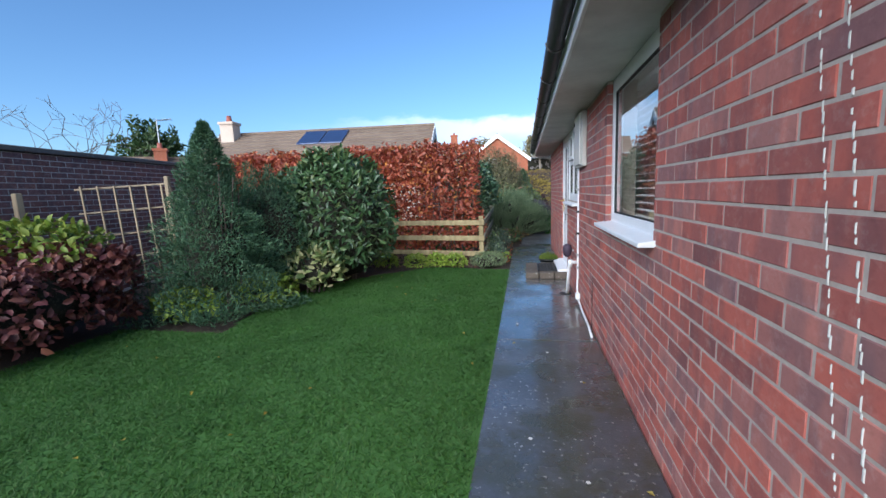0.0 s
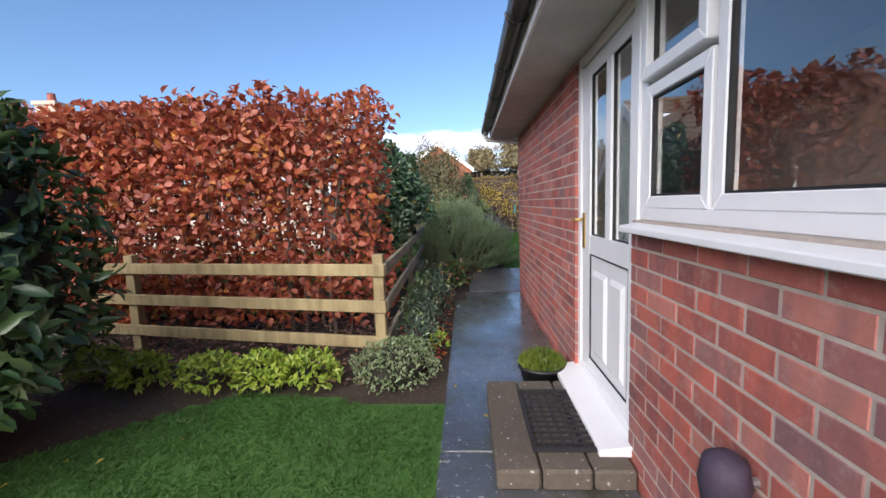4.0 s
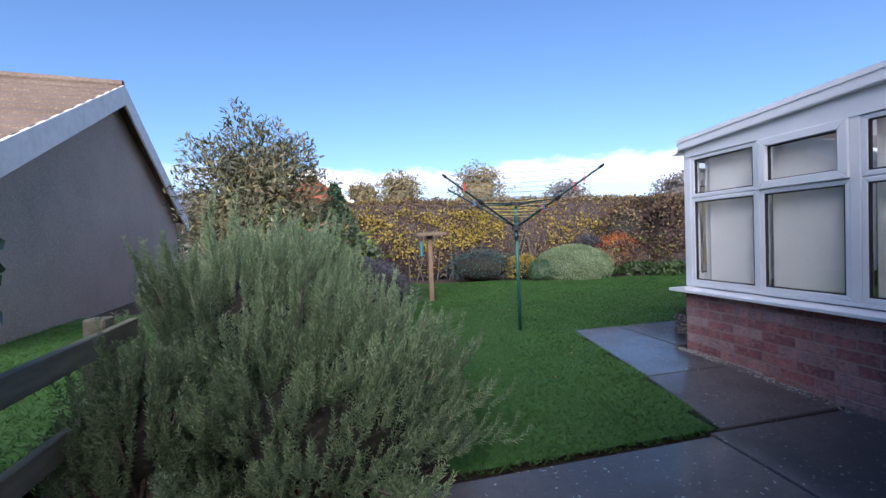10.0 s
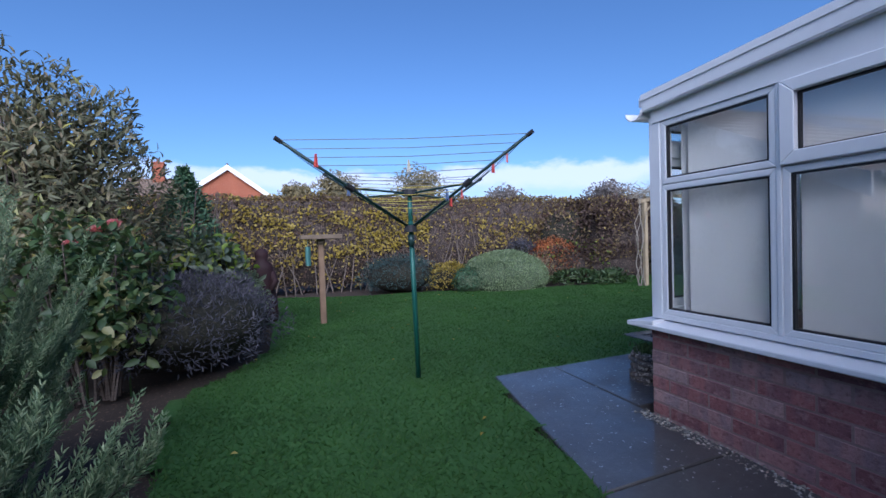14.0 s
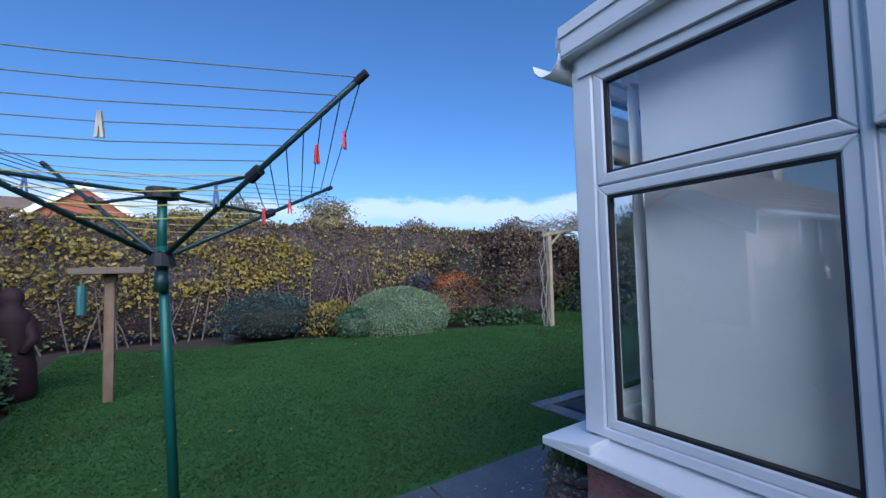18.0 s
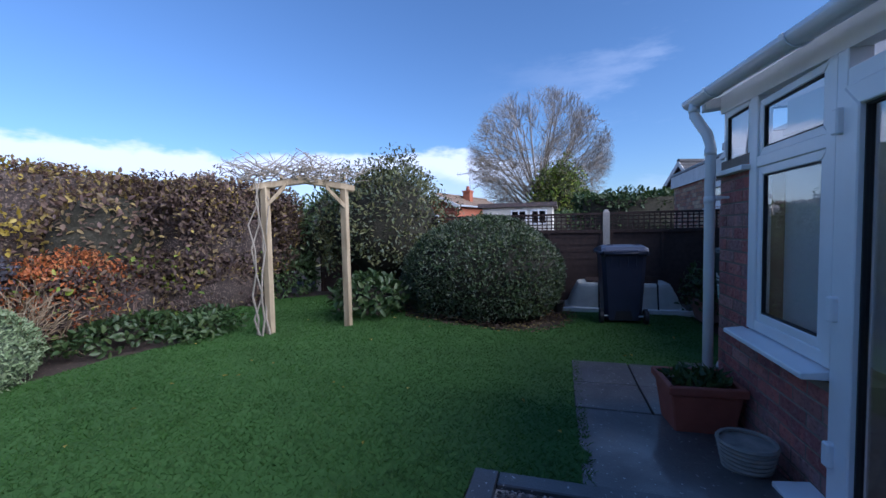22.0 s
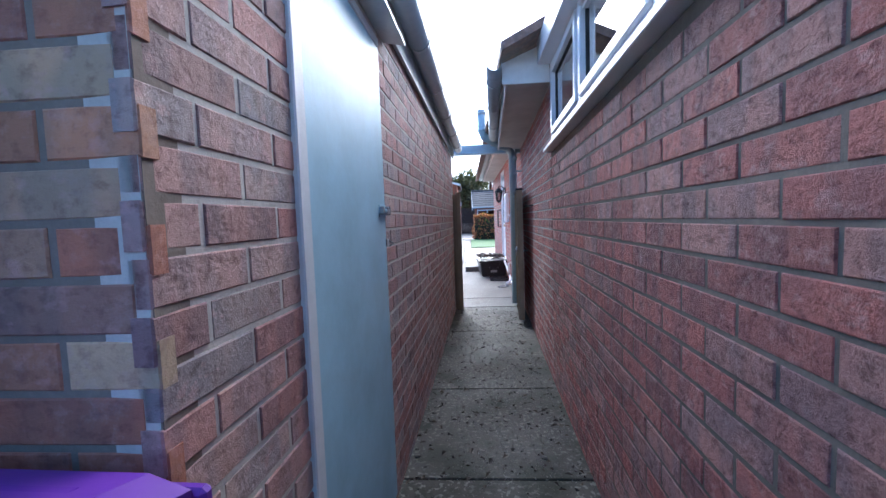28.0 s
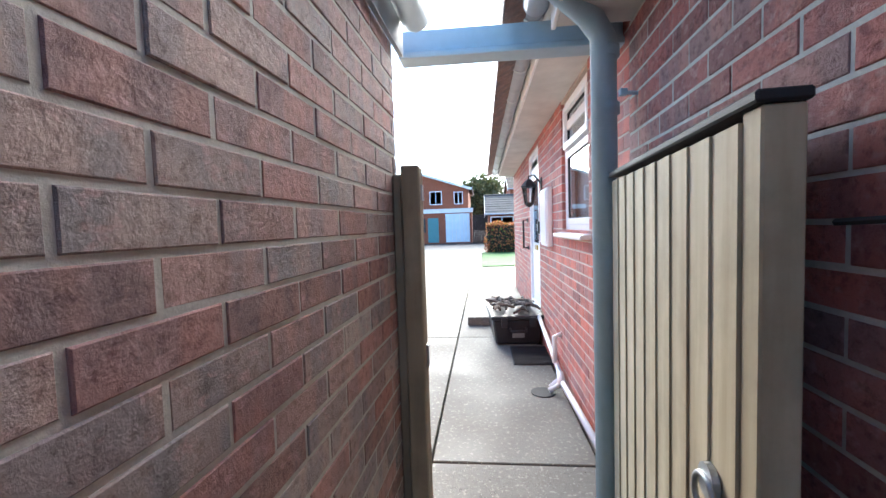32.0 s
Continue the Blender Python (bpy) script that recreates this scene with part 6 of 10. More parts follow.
# rosemary: sprigs that start outwards and curve up, set with needles
def rosemary(name, c, r, count, label, lean=(0.25, -0.1)):
    """Woody branches that arch out of a common root, each set with upright tufts of needled sprigs."""
    z0 = float(ground_z(c[0], c[1]))
    b = thing(name, label, "bush")
    cc = (c[0], c[1], c[2] + z0)
    p, nr = shape_pts(count, "dome", cc, r, 0.22, 0.22, 2.6, z0 + 0.04)
    n = len(p)
    root = np.array([c[0] - lean[0] * r[0], c[1] - lean[1] * r[1], z0]) + unit(n) * np.array([0.16, 0.16, 0.02]) * (r[0] / 0.7)
    knee = root * 0.45 + p * 0.55 + np.array([0, 0, -0.10]) * r[2] + nr * np.array([0.16, 0.16, 0.0]) * r[0]
    K = 13
    o, d0, up0 = [], [], []
    for k in range(K):
        f = 0.42 + 0.58 * k / (K - 1) + RNG.uniform(-0.02, 0.02, n)[:, None]
        q = root * (1 - f) ** 2 + knee * 2 * f * (1 - f) + p * f ** 2
        tang = (knee - root) * (1 - f) + (p - knee) * f
        tang /= np.linalg.norm(tang, axis=1, keepdims=True) + 1e-9
        o.append(q)
        d0.append(tang * 0.75 + unit(n) * 0.55 + nr * 0.3)
        up0.append(nr)
    o, d0, up0 = np.concatenate(o), np.concatenate(d0), np.concatenate(up0)
    m_ = len(o)
    L = RNG.uniform(0.09, 0.21, m_)
    S = 11
    pos = o.copy()
    base_l, dir_l, nrm_l, len_l, rows = [], [], [], [], [pos.copy()]
    for k in range(S):
        f = k / (S - 1)
        d = d0 * (1 - 0.8 * f) + (np.array([0.06, -0.04, 1.0]) + up0 * 0.25) * (0.25 + 1.0 * f)
        d /= np.linalg.norm(d, axis=1, keepdims=True)
        pos = pos + d * (L / S)[:, None]
        side = np.cross(d, unit(m_))
        side /= np.linalg.norm(side, axis=1, keepdims=True) + 1e-9
        if k % 3 == 2:
            rows.append(pos.copy())
        for q in (side, -side, np.cross(d, side)):
            base_l.append(pos.copy())
            dir_l.append(d * 0.9 + q * 0.62)
            nrm_l.append(np.cross(d, q) + unit(m_) * 0.3)
            len_l.append(np.full(m_, 0.030) * (1 - 0.3 * f))
    base, dirs, nrm, ln = (np.concatenate(q) for q in (base_l, dir_l, nrm_l, len_l))
    new("needles", leaf_mesh("needles", base, dirs, nrm, ln * RNG.uniform(0.8, 1.3, len(ln)), np.full(len(ln), 0.0062), G_ROSE, 0.1)).parent = b
    ring = np.stack(rows, 1)
    h_ = ring.shape[1]
    off = np.array([[0.0017, 0, 0], [-0.0009, 0.0015, 0], [-0.0009, -0.0015, 0]])
    V = (ring[:, :, None, :] + off[None, None]).reshape(-1, 3)
    quad = np.array([[a * 3 + q, a * 3 + (q + 1) % 3, (a + 1) * 3 + (q + 1) % 3, (a + 1) * 3 + q] for a in range(h_ - 1) for q in range(3)])
    F = (np.arange(m_)[:, None, None] * h_ * 3 + quad[None]).reshape(-1, 4)
    new("sprig_wood", np_mesh("sprig_wood", V, F, G_ROSE)).parent = b
    for i in range(0, n, max(1, n // 40)):
        q = [Vector(root[i]) * (1 - f) ** 2 + Vector(knee[i]) * 2 * f * (1 - f) + Vector(p[i]) * f * f for f in (0.0, 0.3, 0.6, 0.85, 1.0)]
        part("branch", Mesh().tube(q, [0.011, 0.009, 0.006, 0.004, 0.002], 5), TWIG, b)
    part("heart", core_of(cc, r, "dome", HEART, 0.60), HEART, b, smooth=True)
    return b


rosemary("rosemary_bush", (-0.05, 13.06, 0.26), (0.68, 0.78, 0.54), 330, "large sprawling grey-green rosemary bush beside the path", (0.40, -0.30))
rosemary("rosemary_bush", (-0.48, 13.50, 0.56), (0.55, 0.60, 0.55), 230, "taller upright part of the rosemary by the fence end")
rosemary("rosemary_bush", (-0.30, 14.12, 0.58), (0.46, 0.50, 0.56), 220, "upright rosemary at the lawn edge")
rosemary("rosemary_bush", (-0.78, 12.85, 0.36), (0.22, 0.24, 0.30), 60, "small rosemary clump at the fence post")
# back border
G_BUDD = mat_leaf("leaf_buddleia", [(0.0, (0.075, 0.075, 0.035)), (0.45, (0.13, 0.14, 0.07)), (0.8, (0.19, 0.17, 0.09)), (0.95, (0.26, 0.20, 0.11)), (1.0, (0.36, 0.34, 0.08))], 0.6, 0.25)
ROSE_PINK = mat_leaf("rose_petal", [(0.0, (0.62, 0.16, 0.16)), (1.0, (0.75, 0.30, 0.28))], 0.5, 0.3)
bush("buddleia", (-1.05, 16.95, 1.42), (0.98, 0.85, 1.22), 15000, 0.085, G_BUDD, "tall loose grey-leaved shrub with spent flower heads", core=0.35, shell=0.75, lump=0.2, aspect=0.26, spread=0.8, twigs=26)
bush("tangled_shrub", (-0.62, 16.25, 0.62), (0.62, 0.6, 0.72), 3000, 0.075, G_BUDD, "tangled olive-brown shrub below the grey-leaved one", core=0.6, shell=0.6, lump=0.2, aspect=0.35, extra=[(350, 0.09, G_VARIEG, 0.2), (250, 0.06, G_YELLOW, 0.2)])
bush("variegated_climber", (-0.22, 15.82, 0.45), (0.36, 0.30, 0.42), 420, 0.095, G_VARIEG, "loose cream-leaved plant in front of the lavender", core=0.0, shell=0.7, aspect=0.6, twigs=12)
bush("rose_bush", (-0.35, 15.8, 0.65), (0.55, 0.6, 0.6), 1500, 0.08, G_MID, "open rose bush with a few pink blooms", core=0.0, shell=0.8, twigs=14)
for x, y, z in ((-0.31, 15.95, 1.32), (-0.18, 15.9, 1.36), (-0.42, 15.85, 1.22)):
    bloom = thing("rose_bloom", "pink open rose on a bare stem", "flower", pose(x, y, z))
    q = unit(26)
    q[:, 2] = np.abs(q[:, 2]) * 0.6
    new("petal_head", leaf_mesh("petal_head", q * 0.012, q + np.array([0, 0, 0.35]), unit(26), np.full(26, 0.05), np.full(26, 0.042), ROSE_PINK, 0.3, True)).parent = bloom
    part("stalk", Mesh().tube([(0, 0, 0.005), (0.03, -0.02, -0.5), (0.05, -0.02, -z + 0.05)], [0.005, 0.006, 0.008], 6), G_MID, bloom)
bush("small_conifer", (-0.10, 17.85, 1.0), (0.70, 0.70, 0.98), 6800, 0.075, G_CONIF, "small pointed green conifer in the border", "cone", "conifer", core=0.6, shell=0.45, lump=0.14, aspect=0.28)
bush("green_shrub", (0.12, 17.42, 0.68), (0.46, 0.42, 0.46), 1100, 0.11, G_GREY, "leafy pale green shrub below the conifer", core=0.6, shell=0.5, lump=0.2, aspect=0.5, extra=[(450, 0.10, G_YELLOW, 0.4)])
bush("lavender", (0.08, 16.55, 0.36), (0.84, 1.0, 0.44), 9000, 0.055, LAVENDER, "broad mound of grey-purple lavender at the lawn edge", core=0.85, aspect=0.2, spread=0.6, shell=0.3, lump=0.12)
bush("hebe_small", (0.40, 18.0, 0.34), (0.36, 0.36, 0.40), 1500, 0.05, G_HEBE, "small round pale green shrub", core=0.8, aspect=0.45, heart=GREEN_HEART)
bush("juniper", (3.25, 20.6, 0.3), (0.85, 0.6, 0.42), 4200, 0.06, G_BLUE, "low spreading blue-green juniper in front of the hedge", core=0.8, aspect=0.3, shell=0.35, lump=0.15)
bush("golden_euonymus", (4.2, 20.2, 0.2), (0.48, 0.42, 0.36), 1200, 0.055, HEDGE_YEL, "low golden-leaved shrub in front of the hedge", core=0.6)
bush("green_cushion", (4.7, 20.1, 0.22), (0.4, 0.38, 0.3), 1200, 0.05, G_MID, "low green cushion shrub", core=0.7)
bush("hebe_mound", (5.3, 19.78, 0.20), (0.93, 0.78, 0.57), 17000, 0.042, G_HEBE, "neat domed pale green hebe", heart=GREEN_HEART, core=0.95, shell=0.1, lump=0.03, aspect=0.45, spread=0.7)
STRAW = mat_leaf("dry_stalk", [(0.0, (0.20, 0.14, 0.08)), (0.6, (0.36, 0.27, 0.16)), (1.0, (0.48, 0.40, 0.27))], 0.7, 0.2)
bush("dry_stalks", (6.35, 19.95, 0.22), (0.32, 0.26, 0.42), 420, 0.16, STRAW, "clump of straw-coloured dry stalks in the border", core=0.0, shell=0.9, aspect=0.07, spread=0.5, twigs=0)
bush("berberis", (7.02, 20.45, 0.48), (0.64, 0.5, 0.52), 2600, 0.055, ORANGE, "twiggy shrub in orange autumn leaf", core=0.3, shell=0.6, twigs=14)
bush("purple_shrub", (6.3, 20.7, 0.72), (0.35, 0.35, 0.3), 700, 0.06, LAVENDER, "dark purple-grey shrub in front of the hedge", core=0.5, shell=0.5)
bush("faded_perennials", (7.2, 20.2, 0.3), (0.6, 0.4, 0.4), 900, 0.10, HEDGE_AUT, "faded brown perennials in the border", core=0.0, shell=0.9, aspect=0.16, twigs=20)
bush("low_green_plants", (7.0, 19.6, 0.1), (0.7, 0.3, 0.16), 700, 0.08, G_MID, "low green leaves at the front of the border", core=0.3, twigs=0)
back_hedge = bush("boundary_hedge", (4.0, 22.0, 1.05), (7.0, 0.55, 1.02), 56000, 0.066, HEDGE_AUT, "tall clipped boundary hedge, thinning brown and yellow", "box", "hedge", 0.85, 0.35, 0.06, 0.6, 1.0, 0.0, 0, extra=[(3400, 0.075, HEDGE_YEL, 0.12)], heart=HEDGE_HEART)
for n2, xa, xb, za, zb in ((3000, -2.9, 2.6, 0.7, 2.0), (1500, 2.0, 4.2, 0.9, 1.9), (420, 5.2, 7.6, 0.9, 1.7)):
    hp = np.stack([RNG.uniform(xa, xb, n2), 21.42 + RNG.uniform(-0.06, 0.08, n2), RNG.uniform(za, zb, n2)], 1)
    hp = hp[(np.sin(hp[:, 0] * 3.1 + 2 * np.sin(hp[:, 2] * 3.7)) * np.sin(hp[:, 2] * 4.3 + hp[:, 0]) + RNG.normal(0, 0.45, n2)) > -0.1]
    new("leaves", leaves_on(hp, np.tile([0, -1.0, 0.1], (len(hp), 1)), 0.075, HEDGE_YEL, 0.0, 0.9, 0.6)).parent = back_hedge
HEDGE_STEM = mat_wood("hedge_stem", (0.10, 0.075, 0.06), (0.22, 0.18, 0.15), 0.9)
srnd = random.Random(31)
for k in range(64):
    x0, lean = -2.4 + 13.0 * (k + srnd.uniform(0.1, 0.9)) / 64, srnd.uniform(-0.35, 0.35)
    yb = 21.42 + srnd.uniform(-0.06, 0.05)
    top = srnd.uniform(0.7, 1.5)
    bough = Mesh().tube([(x0, yb, 0.05), (x0 + lean * 0.3, yb - 0.03, 0.35), (x0 + lean * 0.8, yb + 0.02, 0.35 + top * 0.4), (x0 + lean * 1.5, yb + 0.06, 0.35 + top)], [0.017, 0.013, 0.009, 0.004], 5, caps=False)
    for q in range(3):
        f = srnd.uniform(0.3, 0.9)
        px, pz = x0 + lean * f, 0.2 + top * f
        bough.tube([(px, yb, pz), (px + srnd.uniform(-0.25, 0.25), yb - 0.03, pz + srnd.uniform(0.15, 0.4))], [0.007, 0.003], 4, caps=False)
    part("stem", bough, HEDGE_STEM, back_hedge)
bush("border_shrub", (4.45, 19.66, 0.18), (0.34, 0.32, 0.28), 1500, 0.05, G_CONIF, "small bright green shrub beside the hebe", core=0.8, heart=GREEN_HEART)
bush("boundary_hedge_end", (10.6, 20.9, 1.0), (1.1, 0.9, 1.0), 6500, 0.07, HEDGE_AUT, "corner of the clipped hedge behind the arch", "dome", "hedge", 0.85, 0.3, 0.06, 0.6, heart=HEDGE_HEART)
bush("elaeagnus", (11.0, 18.3, 1.2), (1.25, 1.2, 1.25), 8500, 0.085, G_OLIVE, "large loose silver-green evergreen shrub beside the arch", core=0.78, shell=0.5, lump=0.2, aspect=0.42, extra=[(2200, 0.08, G_GREY, 0.3)])
bush("evergreen_mass", (11.7, 19.9, 0.9), (1.0, 1.0, 1.1), 3200, 0.11, G_DARK, "dark evergreen shrub closing the view behind the arch", core=0.85, shell=0.35, lump=0.16)
BROWN_LEAF = mat_leaf("leaf_dead_brown", [(0.0, (0.045, 0.028, 0.026)), (0.5, (0.085, 0.052, 0.042)), (0.85, (0.13, 0.085, 0.05)), (1.0, (0.22, 0.17, 0.06))], 0.7, 0.15)
for bx_, by_, bw_, bh_ in ((8.75, 20.2, 1.15, 0.62), (7.35, 20.35, 0.85, 0.5)):
    bush("bramble_bank", (bx_, by_, 0.32), (bw_, 0.38, bh_), 3600, 0.07, BROWN_LEAF, "bank of dead brown brambles and twigs at the hedge foot", "block", core=0.8, shell=0.5, lump=0.16, aspect=0.5, twigs=22, heart=HEDGE_HEART, extra=[(160, 0.08, G_YELLOW, 0.2)])
bush("border_perennials", (7.42, 19.0, 0.08), (0.5, 0.30, 0.22), 620, 0.085, G_MID, "low dark green perennials at the foot of the arch", core=0.3, shell=0.7, aspect=0.4, twigs=0)
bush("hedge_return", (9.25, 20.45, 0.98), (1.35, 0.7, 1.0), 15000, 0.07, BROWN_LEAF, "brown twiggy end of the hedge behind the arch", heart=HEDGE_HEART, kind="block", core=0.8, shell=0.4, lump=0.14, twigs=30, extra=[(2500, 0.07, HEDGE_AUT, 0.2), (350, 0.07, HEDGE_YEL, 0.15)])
bush("evergreen_mass", (7.9, 21.0, 0.9), (0.9, 0.5, 1.0), 2400, 0.09, HEDGE_AUT, "brown twiggy growth behind the arch", core=0.85, shell=0.35, lump=0.16)
bush("low_green_plants", (10.25, 20.0, 0.25), (0.65, 0.45, 0.55), 1500, 0.08, G_MID, "low green shrub closing the grass path behind the arch", core=0.3, twigs=0)
bush("fern_clump", (8.75, 17.6, 0.25), (0.45, 0.45, 0.32), 800, 0.10, G_MID, "loose green undergrowth at the foot of the arch", core=0.4)
bush("topiary_dome", (9.78, 16.22, 0.46), (1.18, 1.17, 0.88), 20000, 0.052, G_DOME, "large clipped evergreen dome with small glossy leaves", core=0.94, shell=0.1, lump=0.025, aspect=0.5, spread=0.8, extra=[(3800, 0.05, G_GREY, 0.05)])
bush("bramble_patch", (-0.35, 12.45, 0.05), (0.4, 0.35, 0.14), 260, 0.06, HEDGE_AUT, "brown fallen leaves under the rosemary", core=0.3, twigs=0)
litter = thing("leaf_litter", "fallen brown leaves under the clipped dome", "leaves", kind="stuff")
ang, rad = RNG.uniform(0, 6.28, 1400), RNG.uniform(0.9, 1.32, 1400)
lp = np.stack([9.78 + np.cos(ang) * rad, 16.22 + np.sin(ang) * rad, ground_z(9.78 + np.cos(ang) * rad, 16.22 + np.sin(ang) * rad) + RNG.uniform(0.0, 0.03, 1400)], 1)
ob = new("fallen_leaf", leaf_mesh("fallen_leaf", lp, unit(1400) * np.array([1, 1, 0.15]), np.tile([0, 0, 1.0], (1400, 1)) + unit(1400) * 0.3, np.full(1400, 0.05), np.full(1400, 0.03), HEDGE_AUT))
ob.parent = litter
bush("corner_weeds", (9.85, 13.25, 0.34), (0.42, 0.34, 0.42), 620, 0.07, G_MID, "straggling weeds beside the green bin", core=0.0, shell=0.9, twigs=8)


# ---- timber ----
def post(parent, x, y, z0, z1, w, mat, name="post", cap=0.012):
    a = w / 2
    m = Mesh().hexa([(x - a, y - a, z0), (x + a, y - a, z0), (x + a, y + a, z0), (x - a, y + a, z0), (x - a, y - a, z1), (x + a, y - a, z1), (x + a, y + a, z1), (x - a, y + a, z1)])
    return part(name, m, mat, parent, bevel=0.006)


def rail(parent, p, q, h, t, mat, name="rail", sag=0.0):
    """A sawn board from p to q (its centre line), h high and t thick."""
    p, q = Vector(p), Vector(q)
    d = (q - p)
    s = Vector((-d.y, d.x, 0)).normalized() * (t / 2)
    u = Vector((0, 0, h / 2))
    m = Mesh().hexa([p - s - u, q - s - u, q + s - u, p + s - u, p - s + u, q - s + u, q + s + u, p + s + u])
    return part(name, m, mat, parent, bevel=0.004)


fence_rail = thing("rail_fence", "three-rail wooden post fence round the side border", "fence")
fl = [(-0.86, 8.72), (-3.3, 9.18)]
for x, y in fl:
    post(fence_rail, x, y + 0.0, -0.1, 0.87, 0.085, FENCE_WOOD)
fr = [(-0.86, 8.72), (-0.93, 11.45), (-0.97, 13.1)]
for x, y in fr[1:]:
    post(fence_rail, x - 0.06, y, -0.1, 0.89, 0.085, FENCE_GREY)
for z in (0.75, 0.46, 0.17):
    rail(fence_rail, (-0.80, 8.66, z), (-3.75, 9.21, z), 0.095, 0.035, FENCE_WOOD)
    rail(fence_rail, (-0.81, 8.68, z), (-0.91, 11.66, z + 0.02), 0.095, 0.035, FENCE_GREY)
    rail(fence_rail, (-0.91, 11.67, z + 0.02), (-0.96, 13.25, z + 0.06), 0.095, 0.035, FENCE_GREY)

# beech stems behind the fence
hedge_stems = thing("beech_stems", "grey upright stems at the foot of the beech hedge", "stems")
for k in range(26):
    x = -1.1 - k * 0.22 + random.uniform(-0.05, 0.05)
    y = 9.66 + random.uniform(-0.2, 0.2)
    pts = [(x, y, -0.02), (x + random.uniform(-.06, .06), y + random.uniform(-.05, .05), 0.7), (x + random.uniform(-.15, .15), y + random.uniform(-.15, .15), 1.5), (x + random.uniform(-.2, .2), y + random.uniform(-.25, .25), 2.1)]
    part("stem", Mesh().tube(pts, [0.02, 0.016, 0.011, 0.005], 6), TWIG, hedge_stems)
    for j in range(7):
        z = random.uniform(0.6, 1.9)
        f = z / 2.1
        bx, by = x + (pts[3][0] - x) * f, y + (pts[3][1] - y) * f
        part("branch", Mesh().tube([(bx, by, z), (bx + random.uniform(-.3, .3), by + random.uniform(-.35, .35), z + random.uniform(.1, .4))], [0.007, 0.002], 4), TWIG, hedge_stems)

# garden arch with bare climber
arch = thing("garden_arch", "weathered wooden garden arch with a bare climber", "arch")
A = [(7.66, 18.30), (8.19, 17.60)]
du = Vector((A[1][0] - A[0][0], A[1][1] - A[0][1], 0)).normalized()
dn = Vector((-du.y, du.x, 0))
for q in A:
    post(arch, q[0], q[1], 0.05, 1.80, 0.078, ARCH_WOOD)
for sgn in (-0.03, 0.07):
    p, q = Vector((*A[0], 0)) + dn * sgn, Vector((*A[1], 0)) + dn * sgn
    beam = [p - du * 0.12 + Vector((0, 0, 1.80)), p + du * 0.25 + Vector((0, 0, 1.86)), (p + q) / 2 + Vector((0, 0, 1.89)), q - du * 0.25 + Vector((0, 0, 1.86)), q + du * 0.12 + Vector((0, 0, 1.80))]
    for a, b in zip(beam, beam[1:]):
        rail(arch, a, b, 0.07, 0.03, ARCH_WOOD, "beam")
    for c, e in ((p, du), (q, -du)) if sgn < 0 else ():
        rail(arch, c + Vector((0, 0, 1.58)) , c + e * 0.22 + Vector((0, 0, 1.82)), 0.06, 0.045, ARCH_WOOD, "brace")
for k in range(6):
    p = Vector((*A[0], 0)).lerp(Vector((*A[1], 0)), k / 5.0)
    rail(arch, p - dn * 0.10 + Vector((0, 0, 1.915)), p + dn * 0.14 + Vector((0, 0, 1.915)), 0.035, 0.03, ARCH_WOOD, "slat")
climber = thing("bare_climber", "tangle of bare pale climber stems over the arch", "climber")
for k in range(130):
    q = random.choice((A[0], A[0], A[1]))
    p = Vector((q[0], q[1], random.uniform(1.86, 2.0))) + du * random.uniform(-0.22, 0.6) * (1 if q == A[0] else -1) + dn * random.uniform(-0.14, 0.2)
    pts = [p]
    h = random.uniform(0, 6.28)
    for j in range(5):
        h += random.uniform(-1.5, 1.5)
        p = p + du * math.cos(h) * 0.095 + dn * math.sin(h) * 0.05 + Vector((0, 0, random.uniform(-0.02, 0.085) if p.z < 2.18 else -0.04))
        pts.append(p)
    part("stem", Mesh().tube(pts, [0.0075, 0.0065, 0.0055, 0.0045, 0.0035, 0.002], 5), PALE_TWIG, climber)
for k in range(5):
    x, y = A[0][0] + random.uniform(-.14, .04), A[0][1] + random.uniform(-.04, .12)
    pts = [(x + random.uniform(-.06, .06) * (1 if 0 < q < 7 else 0.3), y + random.uniform(-.05, .05), 0.05 + q * 0.265) for q in range(8)]
    part("stem", Mesh().tube(pts, [0.013, 0.012, 0.011, 0.010, 0.009, 0.008, 0.007, 0.006], 6), PALE_TWIG, climber)

# close-boarded fence with trellis top, concrete posts
XFE = 10.95
fence = thing("panel_fence", "dark brown panel fence with trellis top and concrete posts", "fence")
CONC = mat_concrete("concrete_post", (0.33, 0.31, 0.28), (0.48, 0.46, 0.42), 0.85)
ylist = [12.72, 14.38, 16.2, 18.0, 19.8]
for y in ylist[1:]:
    a = 0.05
    part("concrete_post", Mesh().hexa([(XFE - a, y - a, -0.1), (XFE + a, y - a, -0.1), (XFE + a, y + a, -0.1), (XFE - a, y + a, -0.1), (XFE - a, y - a, 1.50), (XFE + a, y - a, 1.50), (XFE + a, y + a, 1.50), (XFE - a, y + a, 1.50)]).hexa([(XFE - a, y - a, 1.5), (XFE + a, y - a, 1.5), (XFE + a, y + a, 1.5), (XFE - a, y + a, 1.5), (XFE - .02, y - .02, 1.55), (XFE + .02, y - .02, 1.55), (XFE + .02, y + .02, 1.55), (XFE - .02, y + .02, 1.55)]), CONC, fence, "weathered concrete post")
